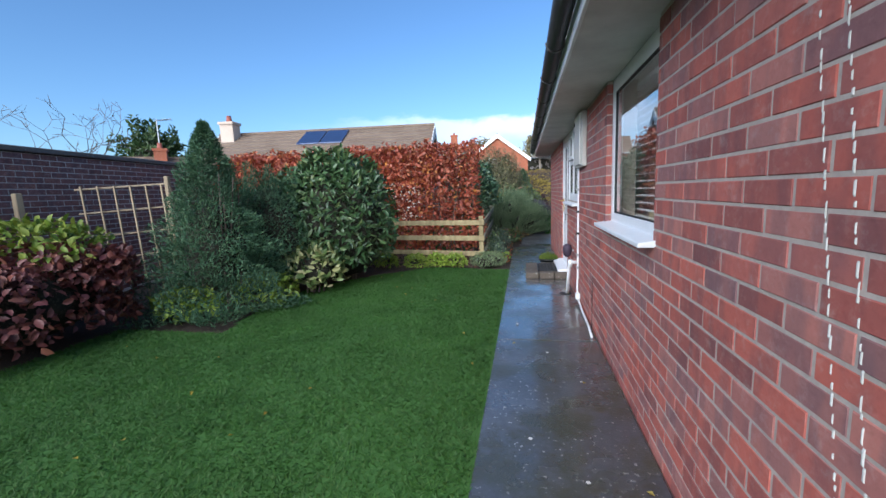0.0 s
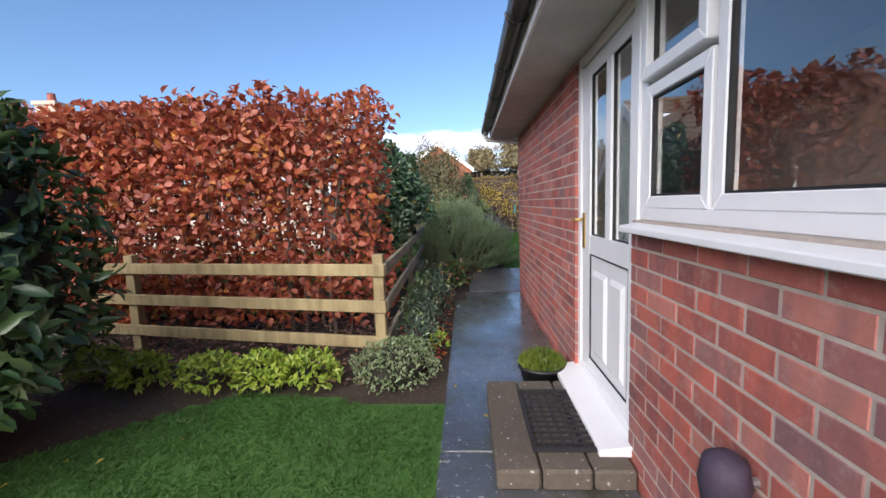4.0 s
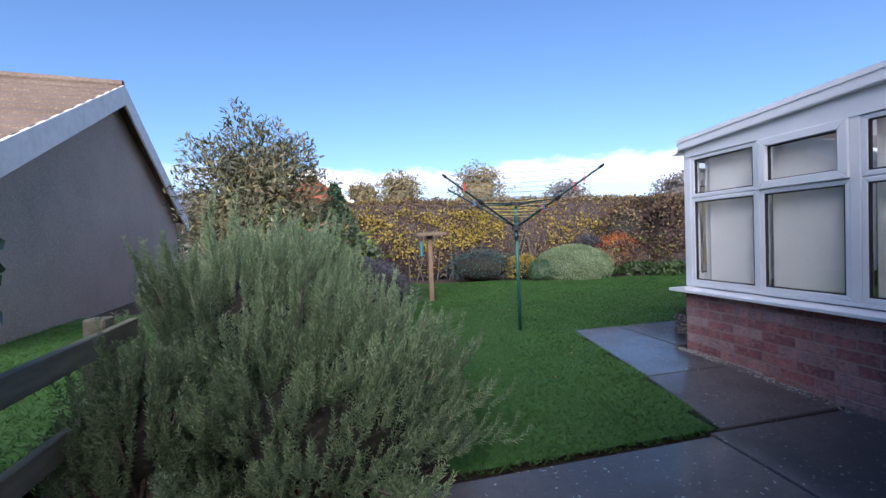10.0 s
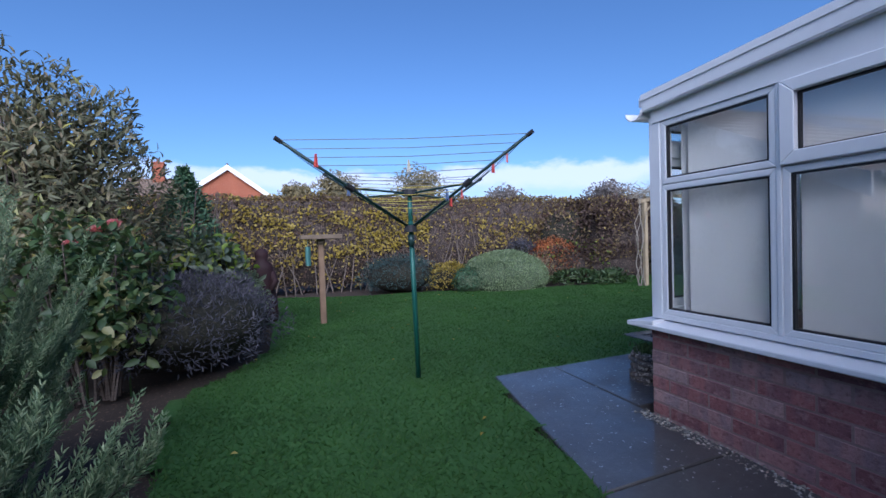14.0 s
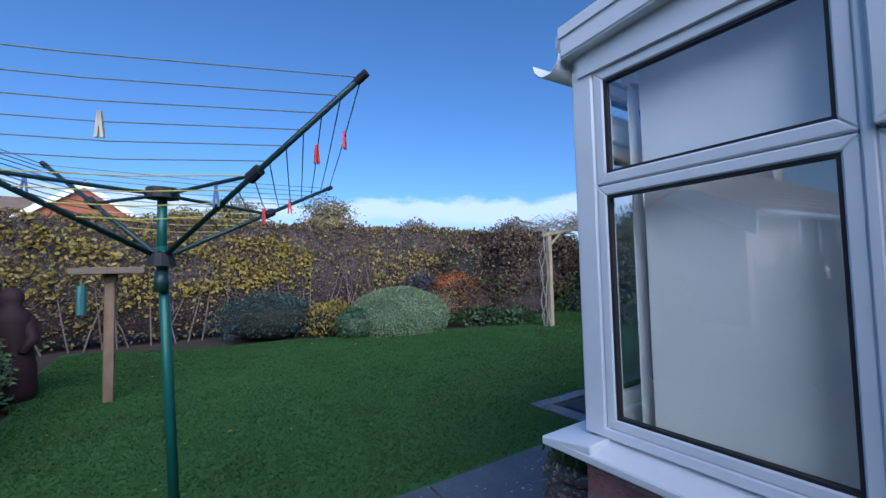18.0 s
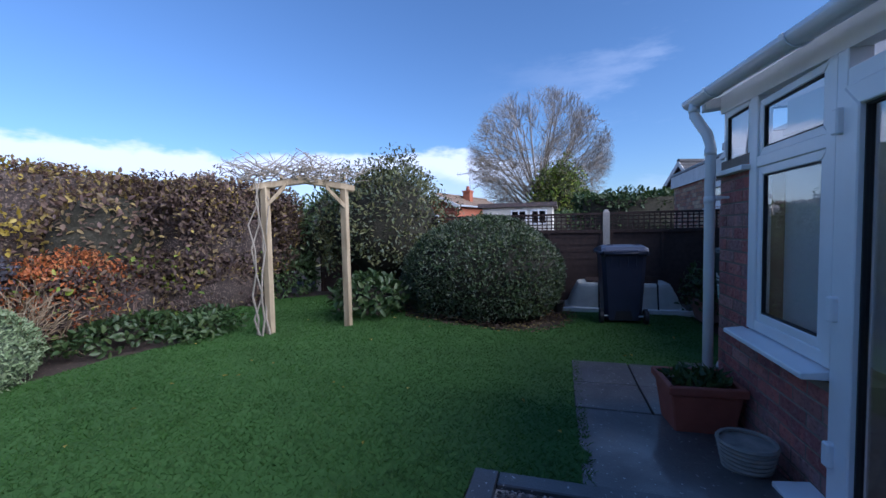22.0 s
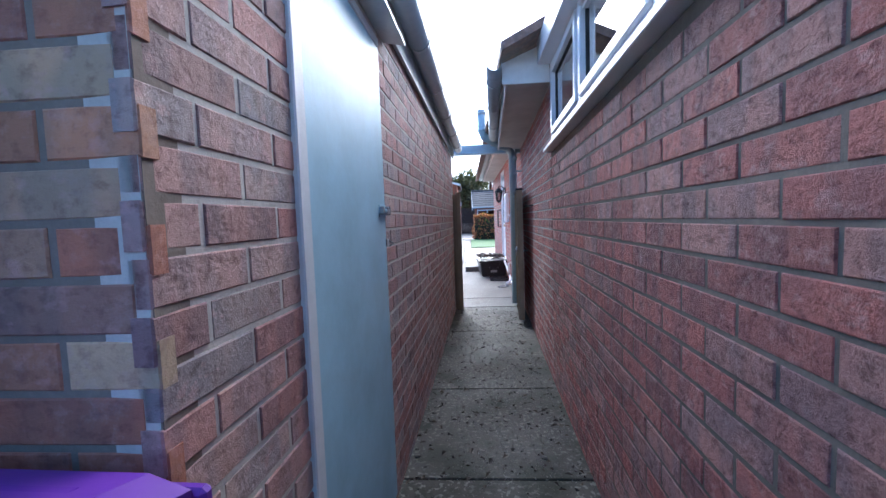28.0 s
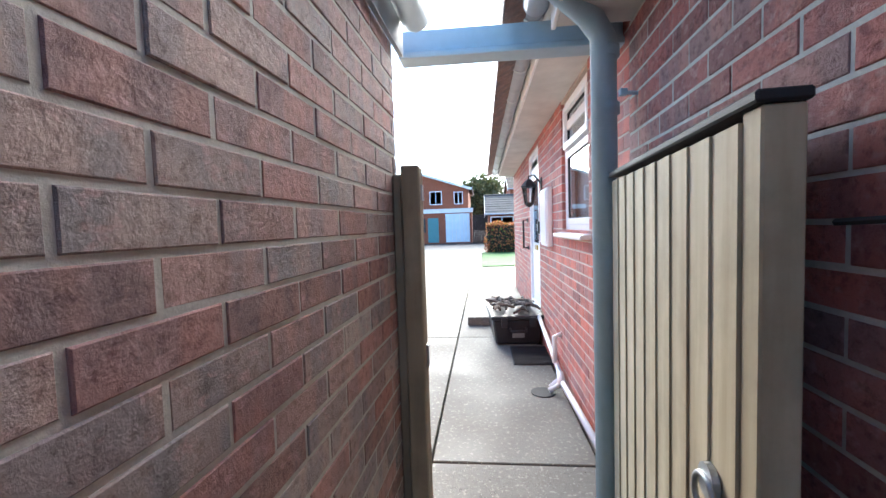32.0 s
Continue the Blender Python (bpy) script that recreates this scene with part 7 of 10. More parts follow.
for ya, yb in zip(ylist, ylist[1:]):
    ya, yb = ya + 0.055, yb - 0.055
    z = 0.03
    while z < 1.16:
        part("board", Mesh().hexa([(XFE - 0.012, ya, z), (XFE + 0.012, ya, z), (XFE + 0.012, yb, z), (XFE - 0.012, yb, z), (XFE + 0.0, ya, z + 0.135), (XFE + 0.01, ya, z + 0.135), (XFE + 0.01, yb, z + 0.135), (XFE + 0.0, yb, z + 0.135)]), FENCE_DARK, fence)
        z += 0.118
    for y in (ya + 0.02, (ya + yb) / 2, yb - 0.02):
        part("batten", Mesh().box(XFE - 0.035, XFE - 0.012, y - 0.02, y + 0.02, 0.03, 1.2), FENCE_DARK, fence)
    part("rail", Mesh().box(XFE - 0.04, XFE + 0.03, ya, yb, 1.17, 1.205), FENCE_DARK, fence)
    part("rail", Mesh().box(XFE - 0.03, XFE + 0.03, ya, yb, 1.465, 1.50), FENCE_DARK, fence)
    y = ya + 0.03
    while y < yb:
        part("lattice", Mesh().box(XFE - 0.014, XFE - 0.004, y - 0.01, y + 0.01, 1.205, 1.465), FENCE_DARK, fence)
        y += 0.078
    for z in (1.255, 1.315, 1.375, 1.435):
        part("lattice", Mesh().box(XFE - 0.004, XFE + 0.006, ya, yb, z - 0.01, z + 0.01), FENCE_DARK, fence)

# boundary wall of the side garden
p0, p1 = Vector((-4.9, -3.0, 0)), Vector((-6.95, 10.0, 0))
wl = (p1 - p0).length
wa = math.degrees(math.atan2(p1.y - p0.y, p1.x - p0.x))
wall_boundary = brick_wall("wall_boundary", pose(p0.x, p0.y, 0, 0, 0, wa), wl, 2.02, [], BRICK_OLD_SHADED, MORTAR_GREY, "old red brick boundary wall, its colour darkened for shade", z0=0.0)
solo("wall_coping", Mesh().box(-0.1, wl + 0.1, -0.04, 0.27, 2.03, 2.10), mat_concrete("coping", (0.10, 0.095, 0.09), (0.17, 0.16, 0.15), 0.85), "dark weathered coping on the boundary wall", "coping", pose(p0.x, p0.y, 0, 0, 0, wa), kind="structure", bevel=0.01)
trellis = thing("trellis", "weathered square lattice trellis in the border", "trellis")
ta, tb = Vector((-5.15, 5.02, 0)), Vector((-4.42, 5.52, 0))
post(trellis, tb.x, tb.y, -0.1, 1.66, 0.055, GATE_EDGE)
post(trellis, -5.62, 4.72, -0.1, 1.50, 0.07, GATE_EDGE)
for k in range(6):
    p = ta.lerp(tb, (k + 0.2) / 5.6)
    part("slat", Mesh().hexa([(p.x + 0.079, p.y - 0.022, 0.02), (p.x + 0.101, p.y - 0.022, 0.02), (p.x + 0.101, p.y - 0.010, 0.02), (p.x + 0.079, p.y - 0.010, 0.02), (p.x - 0.011, p.y - 0.022, 1.56), (p.x + 0.011, p.y - 0.022, 1.56), (p.x + 0.011, p.y - 0.010, 1.56), (p.x - 0.011, p.y - 0.010, 1.56)]), GATE_EDGE, trellis)
for q in range(6):
    z, sh = 0.14 + q * 0.28, 0.08 * (1 - q / 5)
    rail(trellis, (ta.x + sh - 0.06, ta.y - 0.003, z - 0.02), (tb.x + sh * 0.4, tb.y - 0.003, z + 0.03), 0.022, 0.01, GATE_EDGE, "slat")


# rotary clothes line
GREEN_METAL = mat_plain("green_painted_metal", (0.02, 0.11, 0.085), 0.4, 0.2, 0.15, 20.0, 0.03)
DARK_METAL = mat_plain("dark_green_metal", (0.02, 0.05, 0.045), 0.4, 0.2, 0.2, 20.0, 0.03)
rot = thing("rotary_clothes_line", "green rotary clothes line standing open on the lawn", "clothes line")
rc = Vector((1.84, 15.06, 0.12))
part("pole", Mesh().tube([rc + Vector((0.06, 0.12, -0.05)), rc + Vector((0, 0, 1.2))], 0.019, 12), GREEN_METAL, rot, smooth=True)
part("upper_pole", Mesh().tube([rc + Vector((0, 0, 1.1)), rc + Vector((0, 0, 1.42))], 0.017, 12), GREEN_METAL, rot, smooth=True)
part("collar", Mesh().tube([rc + Vector((0, 0, 1.02)), rc + Vector((0, 0, 1.10))], 0.024, 12), DARK_METAL, rot, smooth=True)
part("lower_hub", Mesh().tube([rc + Vector((0, 0, 1.12)), rc + Vector((0, 0, 1.17))], [0.05, 0.04], 12), RUBBER, rot)
part("upper_hub", Mesh().tube([rc + Vector((0, 0, 1.385)), rc + Vector((0, 0, 1.425))], [0.06, 0.055], 12), RUBBER, rot)
tips = [Vector((2.35, 14.25, 1.79)), Vector((2.68, 15.58, 1.72)), Vector((1.33, 15.92, 1.78)), Vector((0.96, 14.63, 1.76))]
h0 = rc + Vector((0, 0, 1.15))
for tp in tips:
    arm = part("arm", Mesh().tube([h0 + (tp - h0) * 0.03, tp], 0.0098, 10), DARK_METAL, rot, smooth=True)
    part("tip", Mesh().tube([tp - (tp - h0).normalized() * 0.03, tp + (tp - h0).normalized() * 0.012], 0.013, 10), RUBBER, arm)
    mid = h0.lerp(tp, 0.52)
    part("slider", Mesh().tube([h0.lerp(tp, 0.5), h0.lerp(tp, 0.55)], 0.021, 10), RUBBER, arm)
    part("strut", Mesh().tube([rc + Vector((0, 0, 1.40)), mid], 0.0075, 8), DARK_METAL, rot)
CORD = mat_plain("washing_line_cord", (0.18, 0.20, 0.19), 0.6, 0, 0.1, 30.0, 0)
CORD2 = mat_plain("yellow_line_cord", (0.5, 0.42, 0.08), 0.6, 0, 0.1, 30.0, 0)
for i in range(4):
    for k in range(10):
        f = 0.28 + 0.71 * k / 9
        p, q = h0.lerp(tips[i], f), h0.lerp(tips[(i + 1) % 4], f)
        m = (p + q) / 2 - Vector((0, 0, 0.012))
        part("line", Mesh().tube([p, m, q], 0.0022, 5), CORD2 if k < 4 else CORD, rot)


def peg(p, col, name, label):
    g = thing("clothes_peg", label, "clothes peg", pose(p.x, p.y, p.z, 0, 0, random.uniform(0, 180)), group="pegs on the clothes line")
    part("jaw", Mesh().hexa([(-0.012, -0.005, -0.055), (-0.004, -0.005, -0.055), (-0.004, 0.005, -0.055), (-0.012, 0.005, -0.055), (-0.004, -0.006, 0.02), (0.004, -0.006, 0.02), (0.004, 0.006, 0.02), (-0.004, 0.006, 0.02)]), col, g)
    part("jaw", Mesh().hexa([(0.004, -0.005, -0.055), (0.012, -0.005, -0.055), (0.012, 0.005, -0.055), (0.004, 0.005, -0.055), (-0.003, -0.006, 0.02), (0.005, -0.006, 0.02), (0.005, 0.006, 0.02), (-0.003, 0.006, 0.02)]), col, g)


PEG_RED = mat_plain("red_peg", (0.62, 0.08, 0.06), 0.4)
PEG_BLUE = mat_plain("blue_peg", (0.10, 0.16, 0.30), 0.4)
PEG_PALE = mat_plain("pale_peg", (0.55, 0.5, 0.35), 0.5)
for i, f, u, col, lb in ((0, 0.99, 0.35, PEG_RED, "red plastic peg on the washing line"), (0, 0.83, 0.3, PEG_RED, "red plastic peg on the washing line"), (0, 0.5, 0.9, PEG_RED, "red plastic peg on the washing line"), (0, 0.67, 0.95, PEG_RED, "red plastic peg on the washing line"), (3, 0.75, 0.5, PEG_PALE, "pale wooden peg on the washing line"), (3, 0.43, 0.9, PEG_BLUE, "dark blue peg on the washing line"), (3, 0.83, 0.05, PEG_RED, "red plastic peg on the washing line"), (2, 0.6, 0.5, PEG_BLUE, "dark blue peg on the washing line")):
    peg(h0.lerp(tips[i], f).lerp(h0.lerp(tips[(i + 1) % 4], f), u), col, "peg", lb)

# bird table with feeder
bird = thing("bird_table", "wooden bird table on a post with a hanging feeder", "bird table")
bx, by = 1.42, 17.75
bz = float(ground_z(bx, by))
TRAY = mat_wood("tray_wood", (0.12, 0.085, 0.055), (0.21, 0.16, 0.11))
BIRD_POST = mat_wood("bird_table_post", (0.15, 0.095, 0.06), (0.25, 0.165, 0.10), 0.8, (10, 10, 1.2))
post(bird, bx, by, bz - 0.05, 1.24, 0.075, BIRD_POST)
part("tray", Mesh().box(bx - 0.24, bx + 0.24, by - 0.2, by + 0.2, 1.24, 1.262).box(bx - 0.25, bx + 0.25, by - 0.215, by - 0.2, 1.235, 1.29).box(bx - 0.25, bx + 0.25, by + 0.2, by + 0.215, 1.235, 1.29).box(bx - 0.255, bx - 0.24, by - 0.2, by + 0.2, 1.235, 1.29).box(bx + 0.24, bx + 0.255, by - 0.2, by + 0.2, 1.235, 1.29), TRAY, bird, bevel=0.003)
part("bracket", Mesh().box(bx - 0.05, bx + 0.05, by - 0.05, by + 0.05, 1.16, 1.24), TRAY, bird, bevel=0.01)
FEED = mat_plain("feeder_mesh", (0.08, 0.20, 0.19), 0.4, 0.5)
part("feeder", Mesh().tube([(bx - 0.17, by - 0.15, 0.90), (bx - 0.17, by - 0.15, 1.14)], 0.035, 10).tube([(bx - 0.17, by - 0.15, 1.14), (bx - 0.17, by - 0.15, 1.24)], 0.003, 5), FEED, bird, "green mesh feeder")
POT_DARK = mat_plain("dark_pot", (0.012, 0.011, 0.011), 0.6, 0, 0.2, 15.0, 0.05)
solo("flower_pot", Mesh().lathe([(0.055, 0.0), (0.075, 0.14), (0.084, 0.142), (0.084, 0.165), (0.072, 0.165), (0.066, 0.10), (0.0001, 0.10)], 16), POT_DARK, "small black plastic pot beside the clipped dome", "plant pot", pose(10.02, 15.13, 0.01, 0, 8, 0), smooth=False)
STATUE = mat_wood("dark_red_stain", (0.013, 0.003, 0.004), (0.03, 0.005, 0.007))
statue = Mesh().lathe([(0.17, 0.0), (0.19, 0.1), (0.18, 0.34), (0.13, 0.56), (0.15, 0.72), (0.13, 0.80), (0.07, 0.855), (0.088, 0.91), (0.085, 0.97), (0.045, 1.02)], 16, (0, 0), 1.0, 0.75)
statue.tube([(-0.10, 0.0, 0.74), (-0.19, -0.05, 0.58), (-0.23, -0.10, 0.42), (-0.15, -0.14, 0.38)], [0.055, 0.058, 0.05, 0.035], 8)
statue.tube([(0.10, 0.0, 0.74), (0.16, -0.04, 0.56), (0.10, -0.12, 0.45)], [0.05, 0.052, 0.035], 8)
solo("garden_statue", statue, STATUE, "dark red stained wooden figure in the border", "statue", pose(0.68, 18.3, 0.11), smooth=True)


# wheelie bins
def wheelie_bin(m, body, lid, label, group="bins by the garage", label_panel=False):
    b = thing("wheelie_bin", label, "bin", m, group=group)
    w0, w1, d0, d1, h = 0.225, 0.275, 0.23, 0.29, 0.93
    tub = Mesh()
    zs = [0.04, 0.06, 0.30, 0.60, 0.86, h]
    for k, z in enumerate(zs):
        f = (z - 0.04) / (h - 0.04)
        w, d, c = w0 + (w1 - w0) * f, d0 + (d1 - d0) * f, 0.05
        tub.v += [(-w + c, -d, z), (w - c, -d, z), (w, -d + c, z), (w, d - c, z), (w - c, d, z), (-w + c, d, z), (-w, d - c, z), (-w, -d + c, z)]
    for k in range(len(zs) - 1):
        for q in range(8):
            a, c = k * 8 + q, k * 8 + (q + 1) % 8
            tub.f.append((a, c, c + 8, a + 8))
    tub.f += [tuple(reversed(range(8))), tuple(range((len(zs) - 1) * 8, len(zs) * 8))]
    part("tub", tub, body, b)
    part("rim", frame_rect(-0.30, 0.30, -0.31, 0.31, 0.05, 0, 0.045), body, b, at=pose(0, 0, h - 0.03, 90, 0, 0) @ pose(0, -0.0, 0), bevel=0.01)
    lm = Mesh()
    prof = [(-0.33, 0.0, 0.30), (-0.32, 0.035, 0.30), (-0.12, 0.075, 0.27), (0.16, 0.085, 0.26), (0.30, 0.06, 0.28), (0.34, 0.02, 0.28)]
    for y, z, w in prof:
        lm.v += [(-w, y, h + z), (-w + 0.05, y, h + z + 0.018), (w - 0.05, y, h + z + 0.018), (w, y, h + z)]
    for k in range(len(prof) - 1):
        for q in range(3):
            a = k * 4 + q
            lm.f.append((a, a + 1, a + 5, a + 4))
    lm.f += [(3, 2, 1, 0), tuple((len(prof) - 1) * 4 + q for q in range(4)), (0, 4, 8, 12, 16, 20, 23, 19, 15, 11, 7, 3)]
    n = len(prof) * 4
    for y, z, w in prof:
        lm.v += [(-w + 0.004, y * 0.97, h + 0.002), (w - 0.004, y * 0.97, h + 0.002)]
    for k in range(len(prof) - 1):
        lm.f += [(k * 4, k * 4 + 4, n + k * 2 + 2, n + k * 2), (k * 4 + 7, k * 4 + 3, n + k * 2 + 1, n + k * 2 + 3)]
    ld = part("lid", lm, lid, b, "moulded plastic lid")
    part("lip", Mesh().box(-0.31, 0.31, -0.345, -0.325, h - 0.02, h + 0.03), lid, ld, bevel=0.006)
    for x in (-0.16, 0.16):
        part("lid_rib", Mesh().hexa([(x - 0.05, -0.30, h + 0.045), (x + 0.05, -0.30, h + 0.045), (x + 0.04, 0.2, h + 0.09), (x - 0.04, 0.2, h + 0.09), (x - 0.045, -0.28, h + 0.062), (x + 0.045, -0.28, h + 0.062), (x + 0.035, 0.2, h + 0.112), (x - 0.035, 0.2, h + 0.112)]), lid, ld)
    hnd = part("handle", Mesh().tube([(-0.24, 0.31, h - 0.03), (-0.24, 0.37, h), (0.24, 0.37, h), (0.24, 0.31, h - 0.03)], 0.014, 8), body, b, smooth=True)
    for x in (-0.2, 0.2):
        part("hinge", Mesh().tube([(x - 0.05, 0.36, h + 0.02), (x + 0.05, 0.36, h + 0.02)], 0.02, 8), body, hnd)
    part("axle", Mesh().tube([(-0.27, 0.22, 0.10), (0.27, 0.22, 0.10)], 0.011, 8), STEEL, b, "steel axle")
    for x in (-0.27, 0.27):
        wh = part("wheel", Mesh().tube([(x - 0.025, 0.22, 0.10), (x - 0.02, 0.22, 0.10), (x + 0.02, 0.22, 0.10), (x + 0.025, 0.22, 0.10)], [0.09, 0.1, 0.1, 0.09], 20), RUBBER, b, smooth=False)
        part("hub", Mesh().tube([(x - 0.03, 0.22, 0.10), (x + 0.03, 0.22, 0.10)], 0.03, 12), body, wh)
    for x in (-0.15, -0.05, 0.05, 0.15):
        part("rib", Mesh().box(x - 0.006, x + 0.006, 0.27, 0.30, 0.76, 0.90), body, b)
    # No hollow here: a black plate stands for the shade over the axle.
    part("recess", Mesh().hexa([(-0.11, 0.222, 0.05), (0.11, 0.222, 0.05), (0.11, 0.236, 0.05), (-0.11, 0.236, 0.05), (-0.09, 0.23, 0.17), (0.09, 0.23, 0.17), (0.09, 0.243, 0.17), (-0.09, 0.243, 0.17)]), RUBBER, b, "black plate for the shade in the recess over the axle")
    if label_panel:
        def panel(x0, x1, z0, z1, lift):
            d = [0.23 + 0.06 * (z - 0.04) / 0.89 + lift for z in (z0, z1)]
            return Mesh().hexa([(x0, -d[0], z0), (x1, -d[0], z0), (x1, -d[0] + 0.004, z0), (x0, -d[0] + 0.004, z0), (x0, -d[1], z1), (x1, -d[1], z1), (x1, -d[1] + 0.004, z1), (x0, -d[1] + 0.004, z1)])

        white, green = mat_plain("sticker_white", (0.72, 0.78, 0.74), 0.5), mat_plain("sticker_green", (0.05, 0.36, 0.27), 0.5)
        st = part("sticker", panel(-0.19, -0.055, 0.38, 0.56, 0.003), white, b, "white and green printed sticker")
        part("sticker_band", panel(-0.18, -0.065, 0.39, 0.43, 0.006), green, st)
        for k in range(5):
            part("text_bar", panel(-0.18, -0.075 - 0.02 * (k % 2), 0.445 + 0.02 * k, 0.453 + 0.02 * k, 0.006), green, st)
        em = part("emblem", panel(-0.20, -0.09, 0.64, 0.665, 0.003), white, b, "plain white emblem")
        part("emblem_tip", panel(-0.20, -0.14, 0.665, 0.69, 0.003), white, em)
        part("text_bar", panel(-0.20, -0.05, 0.605, 0.622, 0.003), white, em)
    return b


NAVY = mat_plain("bin_black", (0.018, 0.024, 0.048), 0.42, 0, 0.15, 10.0, 0.05)
BIN_GREEN = mat_plain("bin_green", (0.007, 0.026, 0.024), 0.42, 0, 0.15, 10.0, 0.05)
BIN_WHITE = mat_plain("bin_pale_grey", (0.50, 0.55, 0.58), 0.4, 0, 0.12, 6.0, 0.05)
LID_PURPLE = mat_plain("lid_purple", (0.135, 0.033, 0.31), 0.35, 0, 0.1, 8.0, 0.05)
LID_BLUE = mat_plain("lid_slate", (0.075, 0.09, 0.135), 0.4, 0, 0.12, 8.0, 0.05)
wheelie_bin(pose(9.72, 14.32, 0.0, 0, 0, 92), NAVY, LID_BLUE, "black wheelie bin with a slate-blue lid on the lawn")
wheelie_bin(pose(9.20, 13.02, 0.0, 0, 0, 178), BIN_GREEN, BIN_GREEN, "dark green wheelie bin with a sticker by the garage", label_panel=True)
wheelie_bin(pose(8.60, 12.96, 0.0, 0, 0, 4), BIN_WHITE, BIN_WHITE, "pale grey wheelie bin against the garage wall")
wheelie_bin(pose(8.00, 13.00, 0.0, 0, 0, -2), NAVY, LID_PURPLE, "black wheelie bin with a bright purple lid")

# upturned bath lying by the fence, kerb
CREAM = mat_plain("bath_enamel", (0.58, 0.58, 0.53), 0.4, 0, 0.18, 5.0, 0.05)
bath = thing("upturned_bath", "cream bath lying upturned by the fence", "bath")
bm_ = Mesh()
for z, hx, hy in ((0.02, 0.37, 0.84), (0.055, 0.37, 0.84), (0.065, 0.34, 0.80), (0.22, 0.32, 0.74), (0.37, 0.30, 0.665), (0.405, 0.285, 0.645), (0.415, 0.26, 0.62)):
    for k in range(28):
        a = 2 * math.pi * k / 28
        cx_, sy_ = math.cos(a), math.sin(a)
        bm_.v.append((10.58 + hx * math.copysign(abs(cx_) ** 0.3, cx_), 14.2 + hy * math.copysign(abs(sy_) ** 0.3, sy_), z))
for i in range(6):
    for k in range(28):
        bm_.f.append((i * 28 + k, i * 28 + (k + 1) % 28, i * 28 + 28 + (k + 1) % 28, i * 28 + 28 + k))
bm_.f.append(tuple(168 + k for k in range(28)))
part("shell", bm_, CREAM, bath, smooth=False)
for y in (13.75, 14.55):
    part("strap", Mesh().tube([(10.20, y, 0.05), (10.245, y, 0.22), (10.275, y, 0.41), (10.40, y, 0.435), (10.88, y, 0.43)], 0.011, 6), RUBBER, bath, "dark strap")
board_top = thing("old_board", "dark stained old board lying on the upturned bath", "board")
part("board", Mesh().box(10.40, 10.86, 13.72, 14.72, 0.417, 0.445), FENCE_DARK, board_top, bevel=0.004)
part("batten", Mesh().box(10.40, 10.43, 13.72, 14.12, 0.446, 0.52), FENCE_DARK, board_top, bevel=0.004)
tool = thing("garden_tool", "small red and black plastic tool on the lawn edge", "tool", pose(10.13, 15.17, 0.02, 0, 0, 25))
part("body", Mesh().hexa([(-0.09, -0.07, 0), (0.09, -0.07, 0), (0.09, 0.07, 0), (-0.09, 0.07, 0), (-0.05, -0.05, 0.13), (0.06, -0.05, 0.11), (0.06, 0.05, 0.11), (-0.05, 0.05, 0.13)]), RUBBER, tool, "black plastic body", bevel=0.012)
part("guard", Mesh().tube([(-0.02, 0.06, 0.03), (-0.02, 0.14, 0.08), (0.0, 0.15, 0.16), (0.02, 0.10, 0.17)], [0.035, 0.04, 0.03, 0.012], 10), mat_plain("red_plastic", (0.42, 0.05, 0.035), 0.4), tool, "red plastic guard", smooth=True)
part("sticker", Mesh().hexa([(-0.095, -0.05, 0.03), (-0.089, -0.05, 0.03), (-0.089, 0.05, 0.03), (-0.095, 0.05, 0.03), (-0.072, -0.04, 0.11), (-0.066, -0.04, 0.11), (-0.066, 0.04, 0.11), (-0.072, 0.04, 0.11)]), UPVC, tool, "white printed label")
solo("kerb_board", Mesh().box(10.16, 10.22, 13.1, 15.3, -0.02, 0.06), WHITE_PAINT, "pale edging board in front of the bath", "edging", bevel=0.006)
TERRA = mat_plain("terracotta", (0.27, 0.075, 0.050), 0.7, 0, 0.2, 9.0, 0.2)


def trough(m, lx, ly, h, mat, label, n=160, leaf=None):
    t = thing("planter", label, "planter", m)
    a, b, k = lx / 2, ly / 2, 0.82
    part("box", Mesh().hexa([(-a * k, -b * k, 0), (a * k, -b * k, 0), (a * k, b * k, 0), (-a * k, b * k, 0), (-a, -b, h), (a, -b, h), (a, b, h), (-a, b, h)]), mat, t, bevel=0.008)
    part("rim", frame_rect(-a - 0.02, a + 0.02, -b - 0.02, b + 0.02, 0.035, 0, 0.05), mat, t, bevel=0.006, at=pose(0, 0, h + 0.01, 90, 0, 0))
    part("compost", Mesh().box(-a + 0.01, a - 0.01, -b + 0.01, b - 0.01, h - 0.005, h + 0.003), SOIL, t)
    if leaf:
        p = np.stack([RNG.uniform(-a * 0.8, a * 0.8, n), RNG.uniform(-b * 0.8, b * 0.8, n), np.full(n, h) + RNG.uniform(0, 0.06, n)], 1)
        ob = new("leaves", leaf_mesh("leaves", p, unit(n) * 0.7 + np.array([0, 0, 0.9]), unit(n) + np.array([0, 0, 1.0]), RNG.uniform(0.05, 0.11, n), RNG.uniform(0.03, 0.06, n), leaf))
        ob.parent = t
    return t


